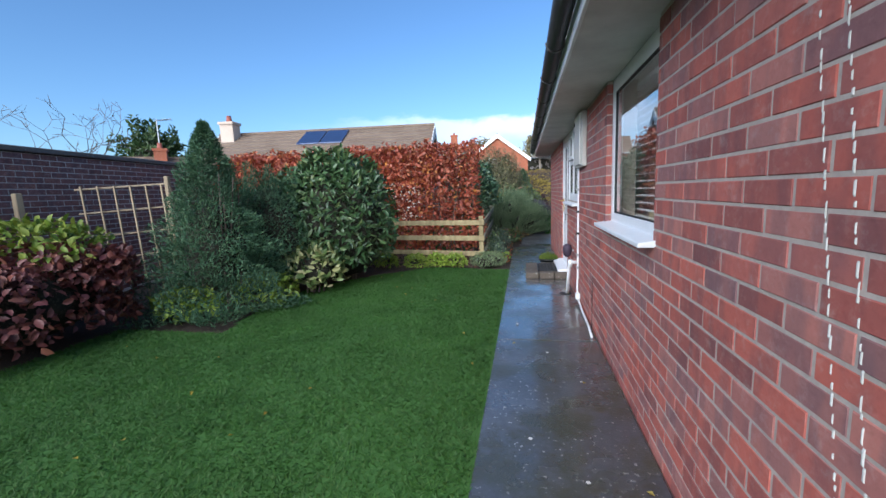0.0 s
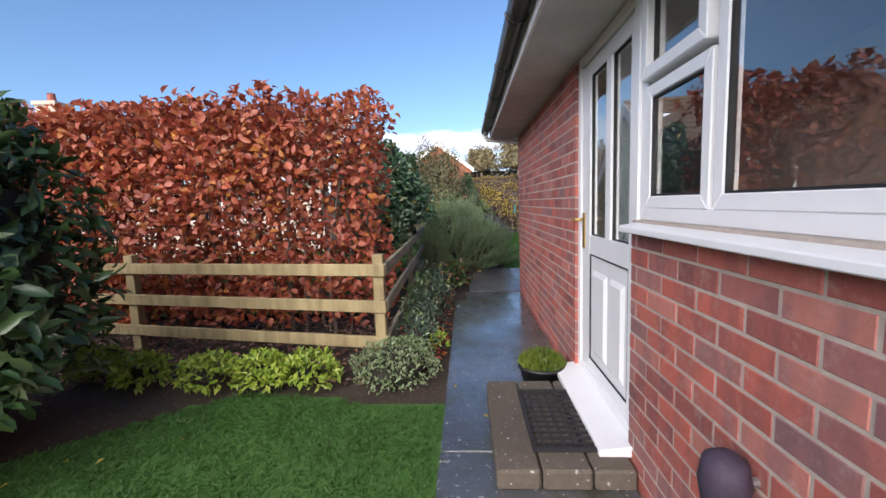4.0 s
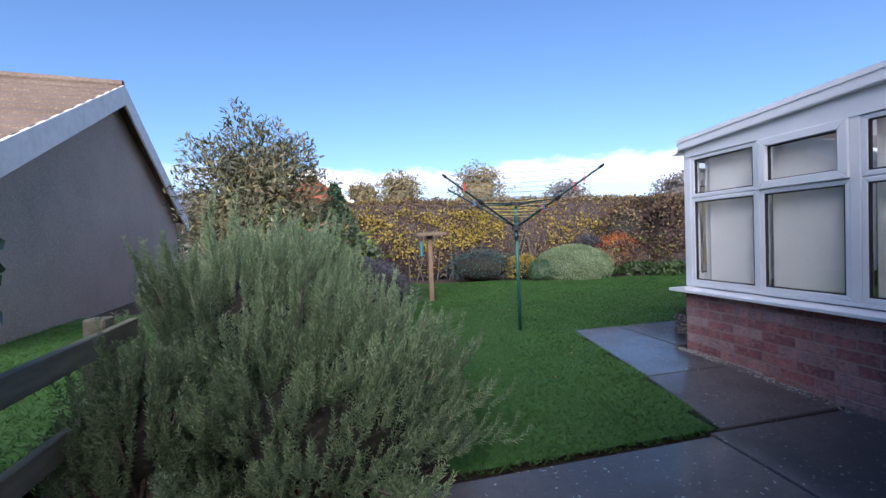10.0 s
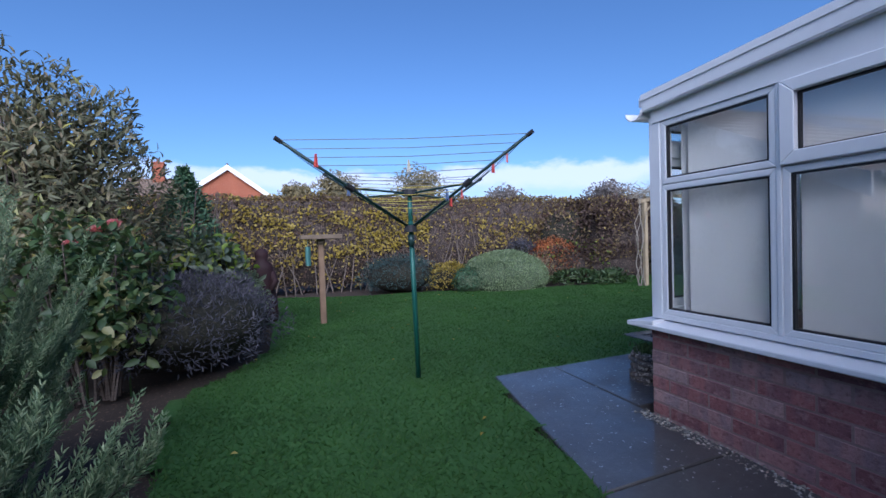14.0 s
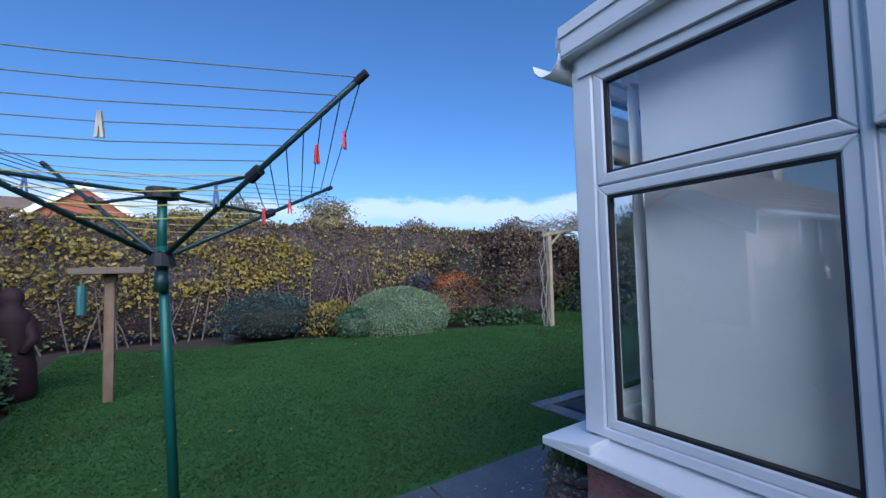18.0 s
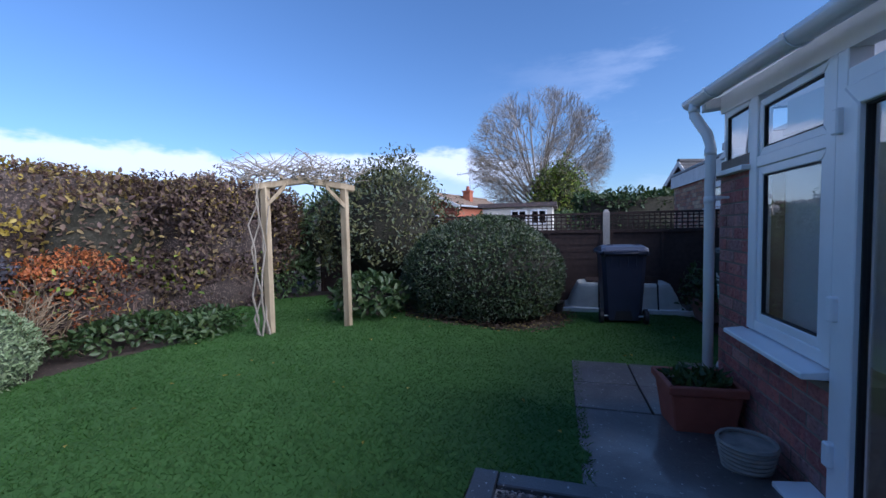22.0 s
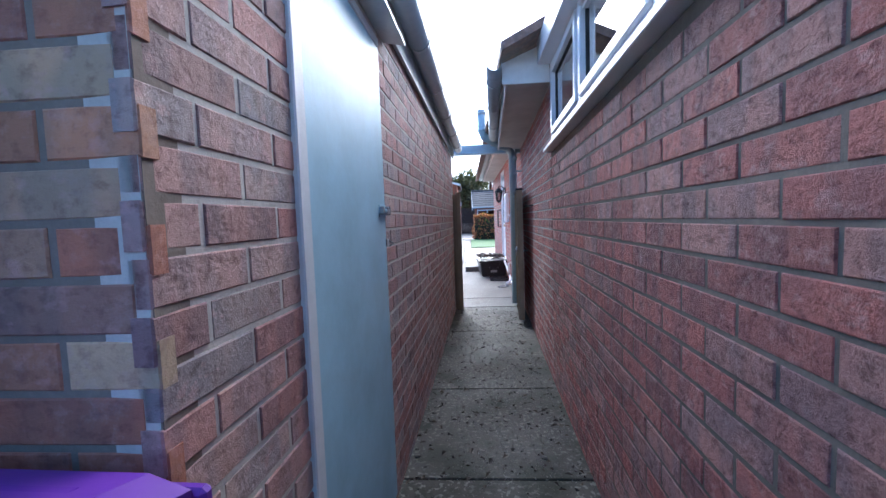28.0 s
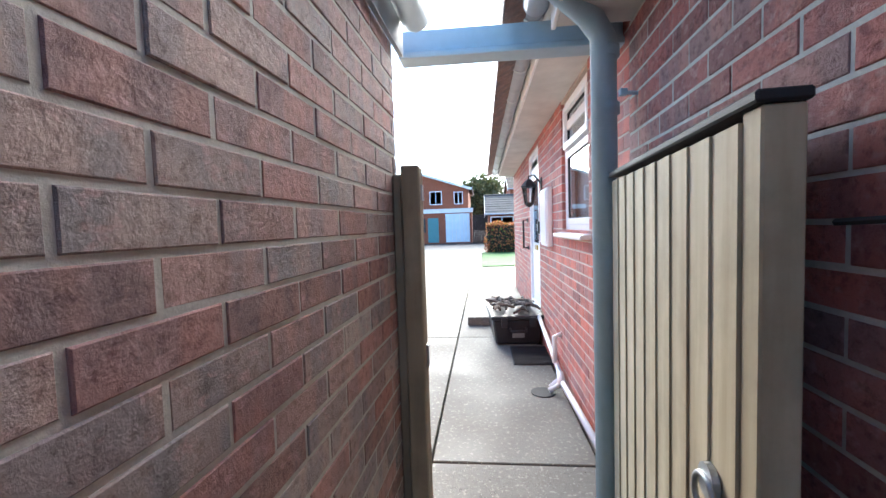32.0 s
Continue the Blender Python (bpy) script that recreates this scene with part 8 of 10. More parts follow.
trough(pose(6.60, 14.28, 0.01, 0, 0, 4), 0.34, 0.38, 0.27, TERRA, "square terracotta planter with green leaves below the window", 150, G_MID)
trough(pose(9.9, 13.05, 0.0, 0, 0, 95), 0.7, 0.28, 0.24, mat_plain("faded_terracotta", (0.32, 0.17, 0.14), 0.75, 0, 0.2, 9.0, 0.2), "faded pink terracotta trough with weeds beside the green bin", 110, G_MID)
BASKET = mat_wood("basket_wicker", (0.16, 0.15, 0.14), (0.30, 0.28, 0.25))
basket = thing("wicker_basket", "small grey woven basket on the paving", "basket", pose(6.06, 14.21, 0.012))
for k in range(10):
    part("hoop", Mesh().tube([(math.cos(a) * (0.082 + 0.0045 * k), math.sin(a) * (0.082 + 0.0045 * k), 0.012 + 0.022 * k) for a in [2 * math.pi * q / 18 for q in range(19)]], 0.011, 5), BASKET, basket)
part("lining", Mesh().lathe([(0.078, 0.0), (0.118, 0.2)], 18), BASKET, basket)
stack = thing("stone_planter", "low planter of stacked slate pieces with a small plant", "planter", pose(3.40, 14.34, 0.12))
SLATE = mat_concrete("slate_stone", (0.085, 0.072, 0.066), (0.20, 0.172, 0.15), 0.8, (0.4, 0.36, 0.31), 0.6)
for r_ in range(6):
    for k in range(7):
        a = 2 * math.pi * (k + 0.5 * (r_ % 2)) / 7 + random.uniform(-.12, .12)
        w, rr = random.uniform(0.045, 0.075), 0.125 + random.uniform(-0.012, 0.014)
        part("stone", Mesh().box(-w, w, -0.04, 0.04, 0, random.uniform(0.026, 0.036)), SLATE, stack, at=pose(math.cos(a) * rr, math.sin(a) * rr, r_ * 0.036, random.uniform(-4, 4), random.uniform(-4, 4), math.degrees(a) + 90 + random.uniform(-9, 9)), bevel=0.007)
part("compost", Mesh().lathe([(0.10, 0.19), (0.0001, 0.205)], 12), SOIL, stack)
q = RNG.normal(0, 0.06, (420, 2))
p = np.stack([q[:, 0], q[:, 1], 0.195 + RNG.random(420) * 0.03], 1)
ob = new("leaves", leaf_mesh("leaves", p, unit(420) * 0.6 + np.array([0, 0, 0.9]), unit(420) + np.array([0, 0, 1.0]), RNG.uniform(0.03, 0.07, 420), np.full(420, 0.012), G_MID))
ob.parent = stack
# back step, mat, potted heather
step = thing("door_step", "low stone step below the back door", "step")
STEP = mat_concrete("step_stone", (0.075, 0.062, 0.048), (0.15, 0.12, 0.092), 0.7)
for x0, x1 in ((-0.06, 0.14), (0.14, 0.36), (0.36, 0.545)):
    part("block", Mesh().box(x0 + 0.004, x1 - 0.004, 7.22, 8.12, 0.0, 0.095), STEP, step, bevel=0.012)
mat_ = thing("door_mat", "black rubber honeycomb door mat on the step", "mat")
part("border", Mesh().box(0.12, 0.14, 7.35, 7.95, 0.097, 0.114).box(0.48, 0.50, 7.35, 7.95, 0.097, 0.114).box(0.14, 0.48, 7.35, 7.37, 0.097, 0.114).box(0.14, 0.48, 7.93, 7.95, 0.097, 0.114), RUBBER, mat_)
for k in range(11):
    part("bar", Mesh().box(0.14, 0.48, 7.40 + k * 0.05, 7.412 + k * 0.05, 0.097, 0.109), RUBBER, mat_)
for k in range(7):
    part("bar", Mesh().box(0.17 + k * 0.048, 0.182 + k * 0.048, 7.37, 7.93, 0.0965, 0.108), RUBBER, mat_)
POT_BLACK = mat_plain("black_pot", (0.02, 0.02, 0.022), 0.45, 0, 0.2, 15.0, 0.04)
pot = thing("heather_pot", "black plastic pot of yellow-green heather by the step", "plant pot", pose(0.33, 8.30, 0.005))
part("pot", Mesh().lathe([(0.125, 0.0), (0.15, 0.11), (0.16, 0.11), (0.16, 0.13), (0.14, 0.13), (0.13, 0.10)], 24), POT_BLACK, pot, smooth=True)
n = 900
a_, r_ = RNG.uniform(0, 6.28, n), np.sqrt(RNG.random(n)) * 0.155
p = np.stack([np.cos(a_) * r_, np.sin(a_) * r_, 0.115 + 0.10 * (1 - (r_ / 0.17) ** 2) * RNG.random(n)], 1)
ob = new("heather", leaf_mesh("heather", p, unit(n) * 0.45 + np.array([0, 0, 1.0]), unit(n), RNG.uniform(0.03, 0.06, n), np.full(n, 0.008), G_YELLOW))
ob.parent = pot

# services on the west wall
meter = thing("meter_box", "pale grey meter box on the brick wall", "meter box")
METER = mat_plain("meter_white", (0.62, 0.60, 0.55), 0.5, 0, 0.15, 5.0, 0.05)
part("case", Mesh().box(0.50, 0.55, 5.50, 6.0, 1.54, 2.08), METER, meter, bevel=0.006)
part("lid", Mesh().box(0.482, 0.50, 5.55, 6.01, 1.56, 2.07), METER, meter, "grey hinged door", bevel=0.005)
part("lock", Mesh().tube([(0.482, 5.93, 2.0), (0.475, 5.93, 2.0)], 0.02, 12), RUBBER, meter)
cable = thing("white_cable", "white cable conduit clipped to the brick wall", "cable")
part("conduit", Mesh().tube([(0.538, 6.04, 1.54), (0.538, 6.05, 0.30), (0.53, 6.03, 0.18), (0.525, 5.92, 0.06), (0.52, 5.5, 0.03), (0.515, 5.05, 0.025), (0.50, 4.75, 0.02)], 0.011, 8), UPVC, cable, smooth=True)
for z in (1.3, 1.05, 0.8, 0.55, 0.4):
    part("clip", Mesh().box(0.52, 0.55, 6.03, 6.07, z - 0.012, z + 0.012), RUBBER if z in (1.05, 0.8) else STEEL, cable)
part("junction", Mesh().box(0.50, 0.55, 5.9, 5.97, 0.05, 0.12), UPVC, cable, bevel=0.006)
waste = thing("waste_pipe", "white waste pipe running into a floor gully", "pipe")
part("pipe", Mesh().tube([(0.55, 6.28, 0.42), (0.48, 6.28, 0.42), (0.47, 6.30, 0.38), (0.45, 6.34, 0.02)], 0.021, 12), UPVC, waste, smooth=True)
part("elbow", Mesh().tube([(0.48, 6.28, 0.45), (0.475, 6.29, 0.36)], 0.027, 12), UPVC, waste, smooth=True)
# Closed black disc; its colour stands for the shade down the gully.
part("gully", Mesh().tube([(0.43, 6.36, -0.02), (0.43, 6.36, 0.008)], 0.075, 16), RUBBER, waste, "black disc for the shaded gully opening")
tap = thing("outdoor_tap", "outside tap wrapped in a dark cover", "tap")
part("cover", Mesh().lathe([(0.02, 0.44), (0.05, 0.47), (0.06, 0.53), (0.05, 0.59), (0.02, 0.61)], 12, (0.47, 6.56)), mat_plain("tap_cover", (0.05, 0.035, 0.06), 0.7, 0, 0.4, 20.0, 0.3), tap, smooth=True)
part("pipe", Mesh().tube([(0.55, 6.56, 0.53), (0.47, 6.56, 0.53)], 0.012, 8), STEEL, tap)
solo("movement_joint", Mesh().box(0.546, 0.552, 5.07, 5.08, 0.0, 0.5), RUBBER, "dark vertical movement joint in the brickwork", "joint", kind="structure")
solo("movement_joint_passage", Mesh().box(xe(YE) - 0.01, xe(YE) - 0.003, YE - 0.006, YE + 0.010, 0.0, 1.72), MORTAR_TAN, "dark vertical joint between the brickwork of house and sun room", "joint", kind="structure")

# passage end: beam, pipes, gate
tie = thing("tie_beam", "grey painted beam across the passage end", "beam")
PALE_BLUE = mat_plain("grey_blue_paint", (0.34, 0.47, 0.55), 0.5, 0, 0.12, 6.0, 0.06)
part("beam", Mesh().box(6.56, 7.62, 6.97, 7.03, 2.23, 2.34), PALE_BLUE, tie, bevel=0.004)
part("lower_board", Mesh().box(6.56, 7.62, 6.94, 7.06, 2.20, 2.23), PALE_BLUE, tie, bevel=0.004)
part("bracket", Mesh().box(6.66, 6.69, 7.06, 7.2, 2.16, 2.36), PALE_BLUE, tie)
downpipe("soil_pipe", [(7.16, 7.62, 2.68), (7.16, 7.62, 2.40), (7.13, 7.59, 2.33), (6.80, 7.30, 2.22), (6.73, 7.245, 2.15), (6.722, 7.24, 0.03)], PALE_BLUE, "grey-blue soil pipe with an offset at the eaves", 0.052, [((6.722, 7.24, 2.09), (0, 0, 1)), ((7.16, 7.62, 2.42), (0, 0, 1)), ((7.16, 7.62, 2.64), (0, 0, 1)), ((6.722, 7.24, 1.86), (0, 0, 1))], [((xe(7.3), 7.31, 1.90), (6.68, 7.33, 1.90)), ((xe(7.3), 7.31, 0.7), (6.68, 7.33, 0.7))])
gate = thing("side_gate", "wooden boarded gate standing open against the wall", "gate", pose(6.625, 7.32, 0, 0, 0, -5))
gx, gy0, gy1 = 0.08, 0.0, 1.03
for k in range(9):
    ya = gy0 + (gy1 - 0.06 - gy0) * k / 9
    yb = gy0 + (gy1 - 0.06 - gy0) * (k + 1) / 9
    part("board", Mesh().hexa([(gx, ya, 0.05), (gx + 0.014, ya, 0.05), (gx + 0.019, yb, 0.05), (gx, yb, 0.05), (gx, ya, 1.555), (gx + 0.014, ya, 1.555), (gx + 0.019, yb, 1.555), (gx, yb, 1.555)]), GATE_WOOD, gate)
part("stile", Mesh().box(gx - 0.05, gx + 0.014, gy1 - 0.058, gy1, 0.05, 1.57), GATE_WOOD, gate, "pale end stile", bevel=0.004)
part("stile", Mesh().box(gx - 0.05, gx - 0.002, gy0, gy0 + 0.07, 0.05, 1.57), GATE_EDGE, gate, bevel=0.004)
for z in (0.25, 0.8, 1.4):
    part("ledge", Mesh().box(gx - 0.045, gx - 0.002, gy0 + 0.07, gy1 - 0.06, z - 0.045, z + 0.045), GATE_EDGE, gate, bevel=0.004)
part("cap", Mesh().box(gx - 0.055, gx + 0.026, gy0 - 0.01, gy1 + 0.008, 1.572, 1.592), RUBBER, gate, "dark felt-covered cap", bevel=0.004)
ring = [(gx + 0.034, 0.885 + 0.045 * math.cos(a), 0.84 + 0.045 * math.sin(a)) for a in [2 * math.pi * q / 16 for q in range(17)]]
lt = part("ring_latch", Mesh().tube(ring, 0.007, 8), STEEL, gate, "steel ring latch", smooth=True)
part("plate", Mesh().tube([(gx + 0.018, 0.885, 0.875), (gx + 0.032, 0.885, 0.875)], 0.035, 16), STEEL, lt)
part("spindle", Mesh().tube([(gx - 0.10, 0.93, 0.86), (gx + 0.02, 0.885, 0.875)], 0.009, 8), STEEL, lt)
solo("gate_hook", Mesh().tube([(xe(8.75), 8.75, 1.38), (xe(8.75) + 0.03, 8.75, 1.38), (xe(8.75) + 0.045, 8.5, 1.39), (xe(8.5) + 0.04, 8.36, 1.385)], 0.006, 6), RUBBER, "black hook holding the gate open", "hook")
gpost = thing("gate_post", "weathered wooden gate post fixed to the garage wall", "gate post")
part("post", Mesh().box(7.475, 7.545, 7.40, 7.50, 0.0, 1.63), GATE_EDGE, gpost, bevel=0.006)
part("post_back", Mesh().box(7.545, 7.582, 7.41, 7.48, 0.0, 1.60), GATE_EDGE, gpost, bevel=0.006)
part("strike", Mesh().box(7.47, 7.476, 7.42, 7.46, 1.50, 1.56), STEEL, gpost, "steel strike plate")
part("keep", Mesh().box(7.468, 7.476, 7.42, 7.45, 0.84, 0.93), STEEL, gpost, "steel latch keep")


# ---- houses around ----
def roof_slope(m, L, y_e, z_e, y_r, z_r, courses, at, over=0.25):
    """One lapped course of tiles between eaves and ridge, running along local x."""
    for k in (at,):
        a, b = k / courses, (k + 1) / courses
        ya, yb = y_e + (y_r - y_e) * a, y_e + (y_r - y_e) * b
        za, zb = z_e + (z_r - z_e) * a, z_e + (z_r - z_e) * b
        lo, hi = (ya, yb) if ya < yb else (yb, ya)
        zl, zh = (za, zb) if ya < yb else (zb, za)
        bump_l, bump_h = (0.07, 0.03) if ya < yb else (0.03, 0.07)
        m.hexa([(-over, lo, zl), (L + over, lo, zl), (L + over, hi, zh), (-over, hi, zh), (-over, lo, zl + bump_l), (L + over, lo, zl + bump_l), (L + over, hi, zh + bump_h), (-over, hi, zh + bump_h)])
    return m


def far_window(h, m, w, z0, z1, name="window"):
    """A small white window on a far wall: local x across, facing local -y."""
    win = part(name, frame_rect(-w / 2, w / 2, z0, z1, 0.07, -0.03, 0.05), UPVC, h, at=m)
    part("pane", Mesh().box(-w / 2 + 0.05, w / 2 - 0.05, 0.0, 0.02, z0 + 0.05, z1 - 0.05), DARK_GLASS, win)
    part("bar", Mesh().box(-0.03, 0.03, -0.025, 0.03, z0 + 0.07, z1 - 0.07), UPVC, win)
    return win


DARK_GLASS = mat_plain("window_dark", (0.05, 0.06, 0.07), 0.06, 0, 0.2, 3.0, 0)
HOUSE_BRICK = mat_concrete("far_brick", (0.26, 0.082, 0.044), (0.36, 0.118, 0.06), 0.9, (0.38, 0.20, 0.14), 0.66)
FAR_BUFF = mat_concrete("far_buff_brick", (0.45, 0.37, 0.305), (0.57, 0.47, 0.395), 0.9, (0.62, 0.45, 0.36), 0.62)
FAR_ROOF = mat_concrete("far_roof_tile", (0.128, 0.087, 0.064), (0.204, 0.147, 0.110), 0.85, (0.30, 0.25, 0.16), 0.64)
FAR_ROOF_DARK = mat_concrete("far_roof_dark", (0.045, 0.045, 0.05), (0.075, 0.075, 0.08), 0.8, (0.12, 0.12, 0.12), 0.7)


def house(name, m, L, Wd, eaves, ridge, wall_mat, roof_mat, label, windows=(), chimneys=(), courses=12, over_e=0.3, barge=0.16):
    """A gabled house: ridge along local x, span Wd about local y 0. windows: (side, along, width, z0, z1)."""
    h = thing(name, label, "house", m)
    body = Mesh()
    a = Wd / 2
    n = len(body.v)
    body.v += [(0, -a, -0.1), (L, -a, -0.1), (L, a, -0.1), (0, a, -0.1), (0, -a, eaves), (L, -a, eaves), (L, a, eaves), (0, a, eaves), (0, 0, ridge - 0.08), (L, 0, ridge - 0.08)]
    body.f += [(0, 1, 5, 4), (2, 3, 7, 6), (1, 2, 6, 9, 5), (3, 0, 4, 8, 7), (4, 5, 9, 8), (6, 7, 8, 9), (3, 2, 1, 0)]
    part("wall", body, wall_mat, h)
    k = (ridge - eaves) / a
    for s in (-1, 1):
        slope = part("roof", Mesh().hexa([(-0.2, min(0, s * a), eaves if s < 0 else ridge - 0.05), (L + 0.2, min(0, s * a), eaves if s < 0 else ridge - 0.05), (L + 0.2, max(0, s * a), ridge - 0.05 if s < 0 else eaves), (-0.2, max(0, s * a), ridge - 0.05 if s < 0 else eaves), (-0.2, min(0, s * a), (eaves if s < 0 else ridge - 0.05) + 0.03), (L + 0.2, min(0, s * a), (eaves if s < 0 else ridge - 0.05) + 0.03), (L + 0.2, max(0, s * a), (ridge - 0.05 if s < 0 else eaves) + 0.03), (-0.2, max(0, s * a), (ridge - 0.05 if s < 0 else eaves) + 0.03)]), roof_mat, h)
        for q in range(courses):
            part("tile_course", roof_slope(Mesh(), L, s * (a + over_e), eaves - k * over_e, 0, ridge, courses, q), roof_mat, slope)
    part("ridge_tile", Mesh().tube([(-0.25, 0, ridge + 0.04), (L + 0.25, 0, ridge + 0.04)], 0.10, 8), roof_mat, h)
    for x in (-0.27, L + 0.23):
        for s in (-1, 1):
            y0, z0 = s * (a + over_e), eaves - k * over_e
            lo, hi = (y0, 0) if s < 0 else (0, y0)
            zl, zh = (z0, ridge) if s < 0 else (ridge, z0)
            part("bargeboard", Mesh().hexa([(x, lo, zl - barge), (x + 0.04, lo, zl - barge), (x + 0.04, hi, zh - barge), (x, hi, zh - barge), (x, lo, zl + 0.05), (x + 0.04, lo, zl + 0.05), (x + 0.04, hi, zh + 0.05), (x, hi, zh + 0.05)]), WHITE_PAINT, h, "white painted bargeboard")
    for s in (-1, 1):
        part("gutter", Mesh().tube([(-0.2, s * (a + over_e + 0.04), eaves - k * over_e + 0.02), (L + 0.2, s * (a + over_e + 0.04), eaves - k * over_e + 0.02)], 0.06, 6), GREY_PIPE, h)
    for side, u, w, z0, z1 in windows:
        mm = {"s": pose(u, -a, 0), "n": pose(u, a, 0, 0, 0, 180), "w": pose(0, u, 0, 0, 0, -90), "e": pose(L, u, 0, 0, 0, 90)}[side]
        far_window(h, mm, w, z0, z1)
    for cx, cy, z0, z1, w in chimneys:
        c = part("chimney", Mesh().box(cx - w / 2, cx + w / 2, cy - w / 2, cy + w / 2, z0, z1).box(cx - w / 2 - 0.05, cx + w / 2 + 0.05, cy - w / 2 - 0.05, cy + w / 2 + 0.05, z1, z1 + 0.12), wall_mat, h)
        part("chimney_pot", Mesh().lathe([(0.11, z1 + 0.12), (0.13, z1 + 0.16), (0.10, z1 + 0.4), (0.12, z1 + 0.42)], 10, (cx, cy)), TERRA, c)
    return h


house("neighbour_bungalow", pose(-14.30, 19.10, 0, 0, 0, 7), 10.0, 8.8, 2.12, 4.42, FAR_BUFF, FAR_ROOF, "buff brick bungalow with a brown tiled roof beyond the hedge", [("s", 3.0, 1.6, 1.0, 2.1), ("s", 7.5, 1.6, 1.0, 2.1)], [(0.6, -0.5, 3.3, 4.85, 0.62)], 13, barge=0.34)
sp = thing("solar_panel", "pair of dark blue solar panels on the brown tiled roof", "solar panel", pose(-14.13, 19.33, 0, 0, 0, 7))
SOLAR = mat_plain("solar_glass", (0.03, 0.05, 0.12), 0.12, 0.2, 0.2, 6.0, 0)
sl = lambda y: 4.5 + (4.5 - 2.12) / 4.4 * y + 0.13
for xa in (4.0, 5.05):
    part("panel", Mesh().hexa([(xa, -1.75, sl(-1.75)), (xa + 1.0, -1.75, sl(-1.75)), (xa + 1.0, -0.45, sl(-0.45)), (xa, -0.45, sl(-0.45)), (xa, -1.75, sl(-1.75) + 0.04), (xa + 1.0, -1.75, sl(-1.75) + 0.04), (xa + 1.0, -0.45, sl(-0.45) + 0.04), (xa, -0.45, sl(-0.45) + 0.04)]), SOLAR, sp)
    for yy in (-1.6, -0.6):
        part("mounting_rail", Mesh().box(xa, xa + 1.0, yy - 0.02, yy + 0.02, sl(yy) - 0.08, sl(yy)), STEEL, sp)
house("gabled_house", pose(-22.0, 17.0, 0, 0, 0, 40), 5.5, 3.4, 2.7, 3.62, HOUSE_BRICK, FAR_ROOF, "small brick house with white gable beyond the boundary wall", [("e", 0, 0.8, 1.2, 2.2)], [(4.3, -0.4, 2.9, 4.0, 0.55)], 7)
aerial = thing("television_aerial", "thin television aerial on a chimney pole", "aerial", pose(-18.4, 19.4, 0))
part("mast", Mesh().tube([(0, 0, 3.9), (0, 0, 5.6)], 0.025, 6), STEEL, aerial)
part("boom", Mesh().tube([(-0.1, 0, 5.5), (0.9, 0, 5.55)], 0.02, 6), STEEL, aerial)
for q in range(5):
    part("element", Mesh().tube([(0.1 + q * 0.17, -0.22, 5.52), (0.1 + q * 0.17, 0.22, 5.52)], 0.01, 5), STEEL, aerial)
house("red_brick_house", pose(-2.9, 47.6, 0, 0, 0, 97), 9.0, 6.6, 4.95, 7.4, HOUSE_BRICK, FAR_ROOF, "red brick house with a white edged gable beyond the back hedge", [("w", 0.4, 1.2, 3.6, 4.8)], [], 12, barge=0.36)
house("tiled_house", pose(-10.3, 51.7, 0, 0, 0, 7), 3.9, 6.6, 4.9, 6.75, HOUSE_BRICK, FAR_ROOF, "house with a tiled roof and brick chimney beyond the hedge", [("s", 2.0, 1.4, 3.2, 4.4)], [(1.9, 0.0, 6.0, 8.1, 0.8)], 10)
# small houses and sheds to the east
house("brown_roofed_house", pose(28.0, 22.45, 0, 0, 0, -14), 7.0, 2.7, 2.72, 3.34, HOUSE_BRICK, FAR_ROOF, "low brick house with a white edged gable beyond the fence", [("w", 0.3, 0.8, 1.2, 2.1)], [(3.1, -0.55, 2.75, 3.65, 0.5)], 7)
aerial = thing("tv_aerial", "grey television aerial on a mast by the chimney", "aerial")
part("mast", Mesh().tube([(30.85, 21.0, 3.2), (30.85, 21.0, 5.0)], 0.022, 6), STEEL, aerial)
part("boom", Mesh().tube([(30.75, 20.9, 4.95), (31.1, 22.0, 4.9)], 0.018, 6), STEEL, aerial)
for q in range(5):
    part("element", Mesh().tube([(30.83 + q * 0.06, 21.1 + q * 0.2, 4.80), (30.83 + q * 0.06, 21.1 + q * 0.2, 5.05)], 0.012, 5), STEEL, aerial)
shed = thing("flat_roofed_annexe", "cream flat-roofed annexe with a dark roof edge", "annexe")
CREAM_WALL = mat_plain("cream_render", (0.60, 0.57, 0.50), 0.8, 0, 0.12, 2.0, 0.1)
part("wall", Mesh().box(23.0, 27.0, 15.5, 18.7, -0.1, 2.2), CREAM_WALL, shed)
part("roof", Mesh().box(22.8, 27.2, 15.3, 18.9, 2.2, 2.38), ROOF_DARK, shed)
for y in (16.1, 17.0):
    far_window(shed, pose(23.0, y, 0, 0, 0, -90), 0.75, 1.35, 2.05)
house("gabled_neighbour", pose(23.0, 10.2, 0, 0, 0, -68), 8.0, 3.0, 2.35, 3.82, HOUSE_BRICK, FAR_ROOF_DARK, "house with a dark tiled gable roof behind the garages", [("w", 0.0, 0.8, 1.2, 2.1)], [], 9)

# across the street
house("two_storey_house", pose(12.9, -27.0, 0, 0, 0, -90), 8.0, 8.9, 4.75, 6.2, HOUSE_BRICK, FAR_ROOF, "two-storey orange brick house across the street", [("w", -1.6, 1.1, 3.3, 4.5), ("w", 2.2, 1.1, 3.3, 4.5), ("w", -3.6, 0.8, 3.3, 4.4)], [], 10)
gb = thing("garage_block", "flat-roofed garage with pale doors across the street", "garage")
part("wall", Mesh().box(8.1, 14.0, -26.9, -25.0, -0.1, 2.55), HOUSE_BRICK, gb)
part("fascia", Mesh().box(8.0, 14.2, -24.99, -24.92, 2.5, 2.85), WHITE_PAINT, gb)
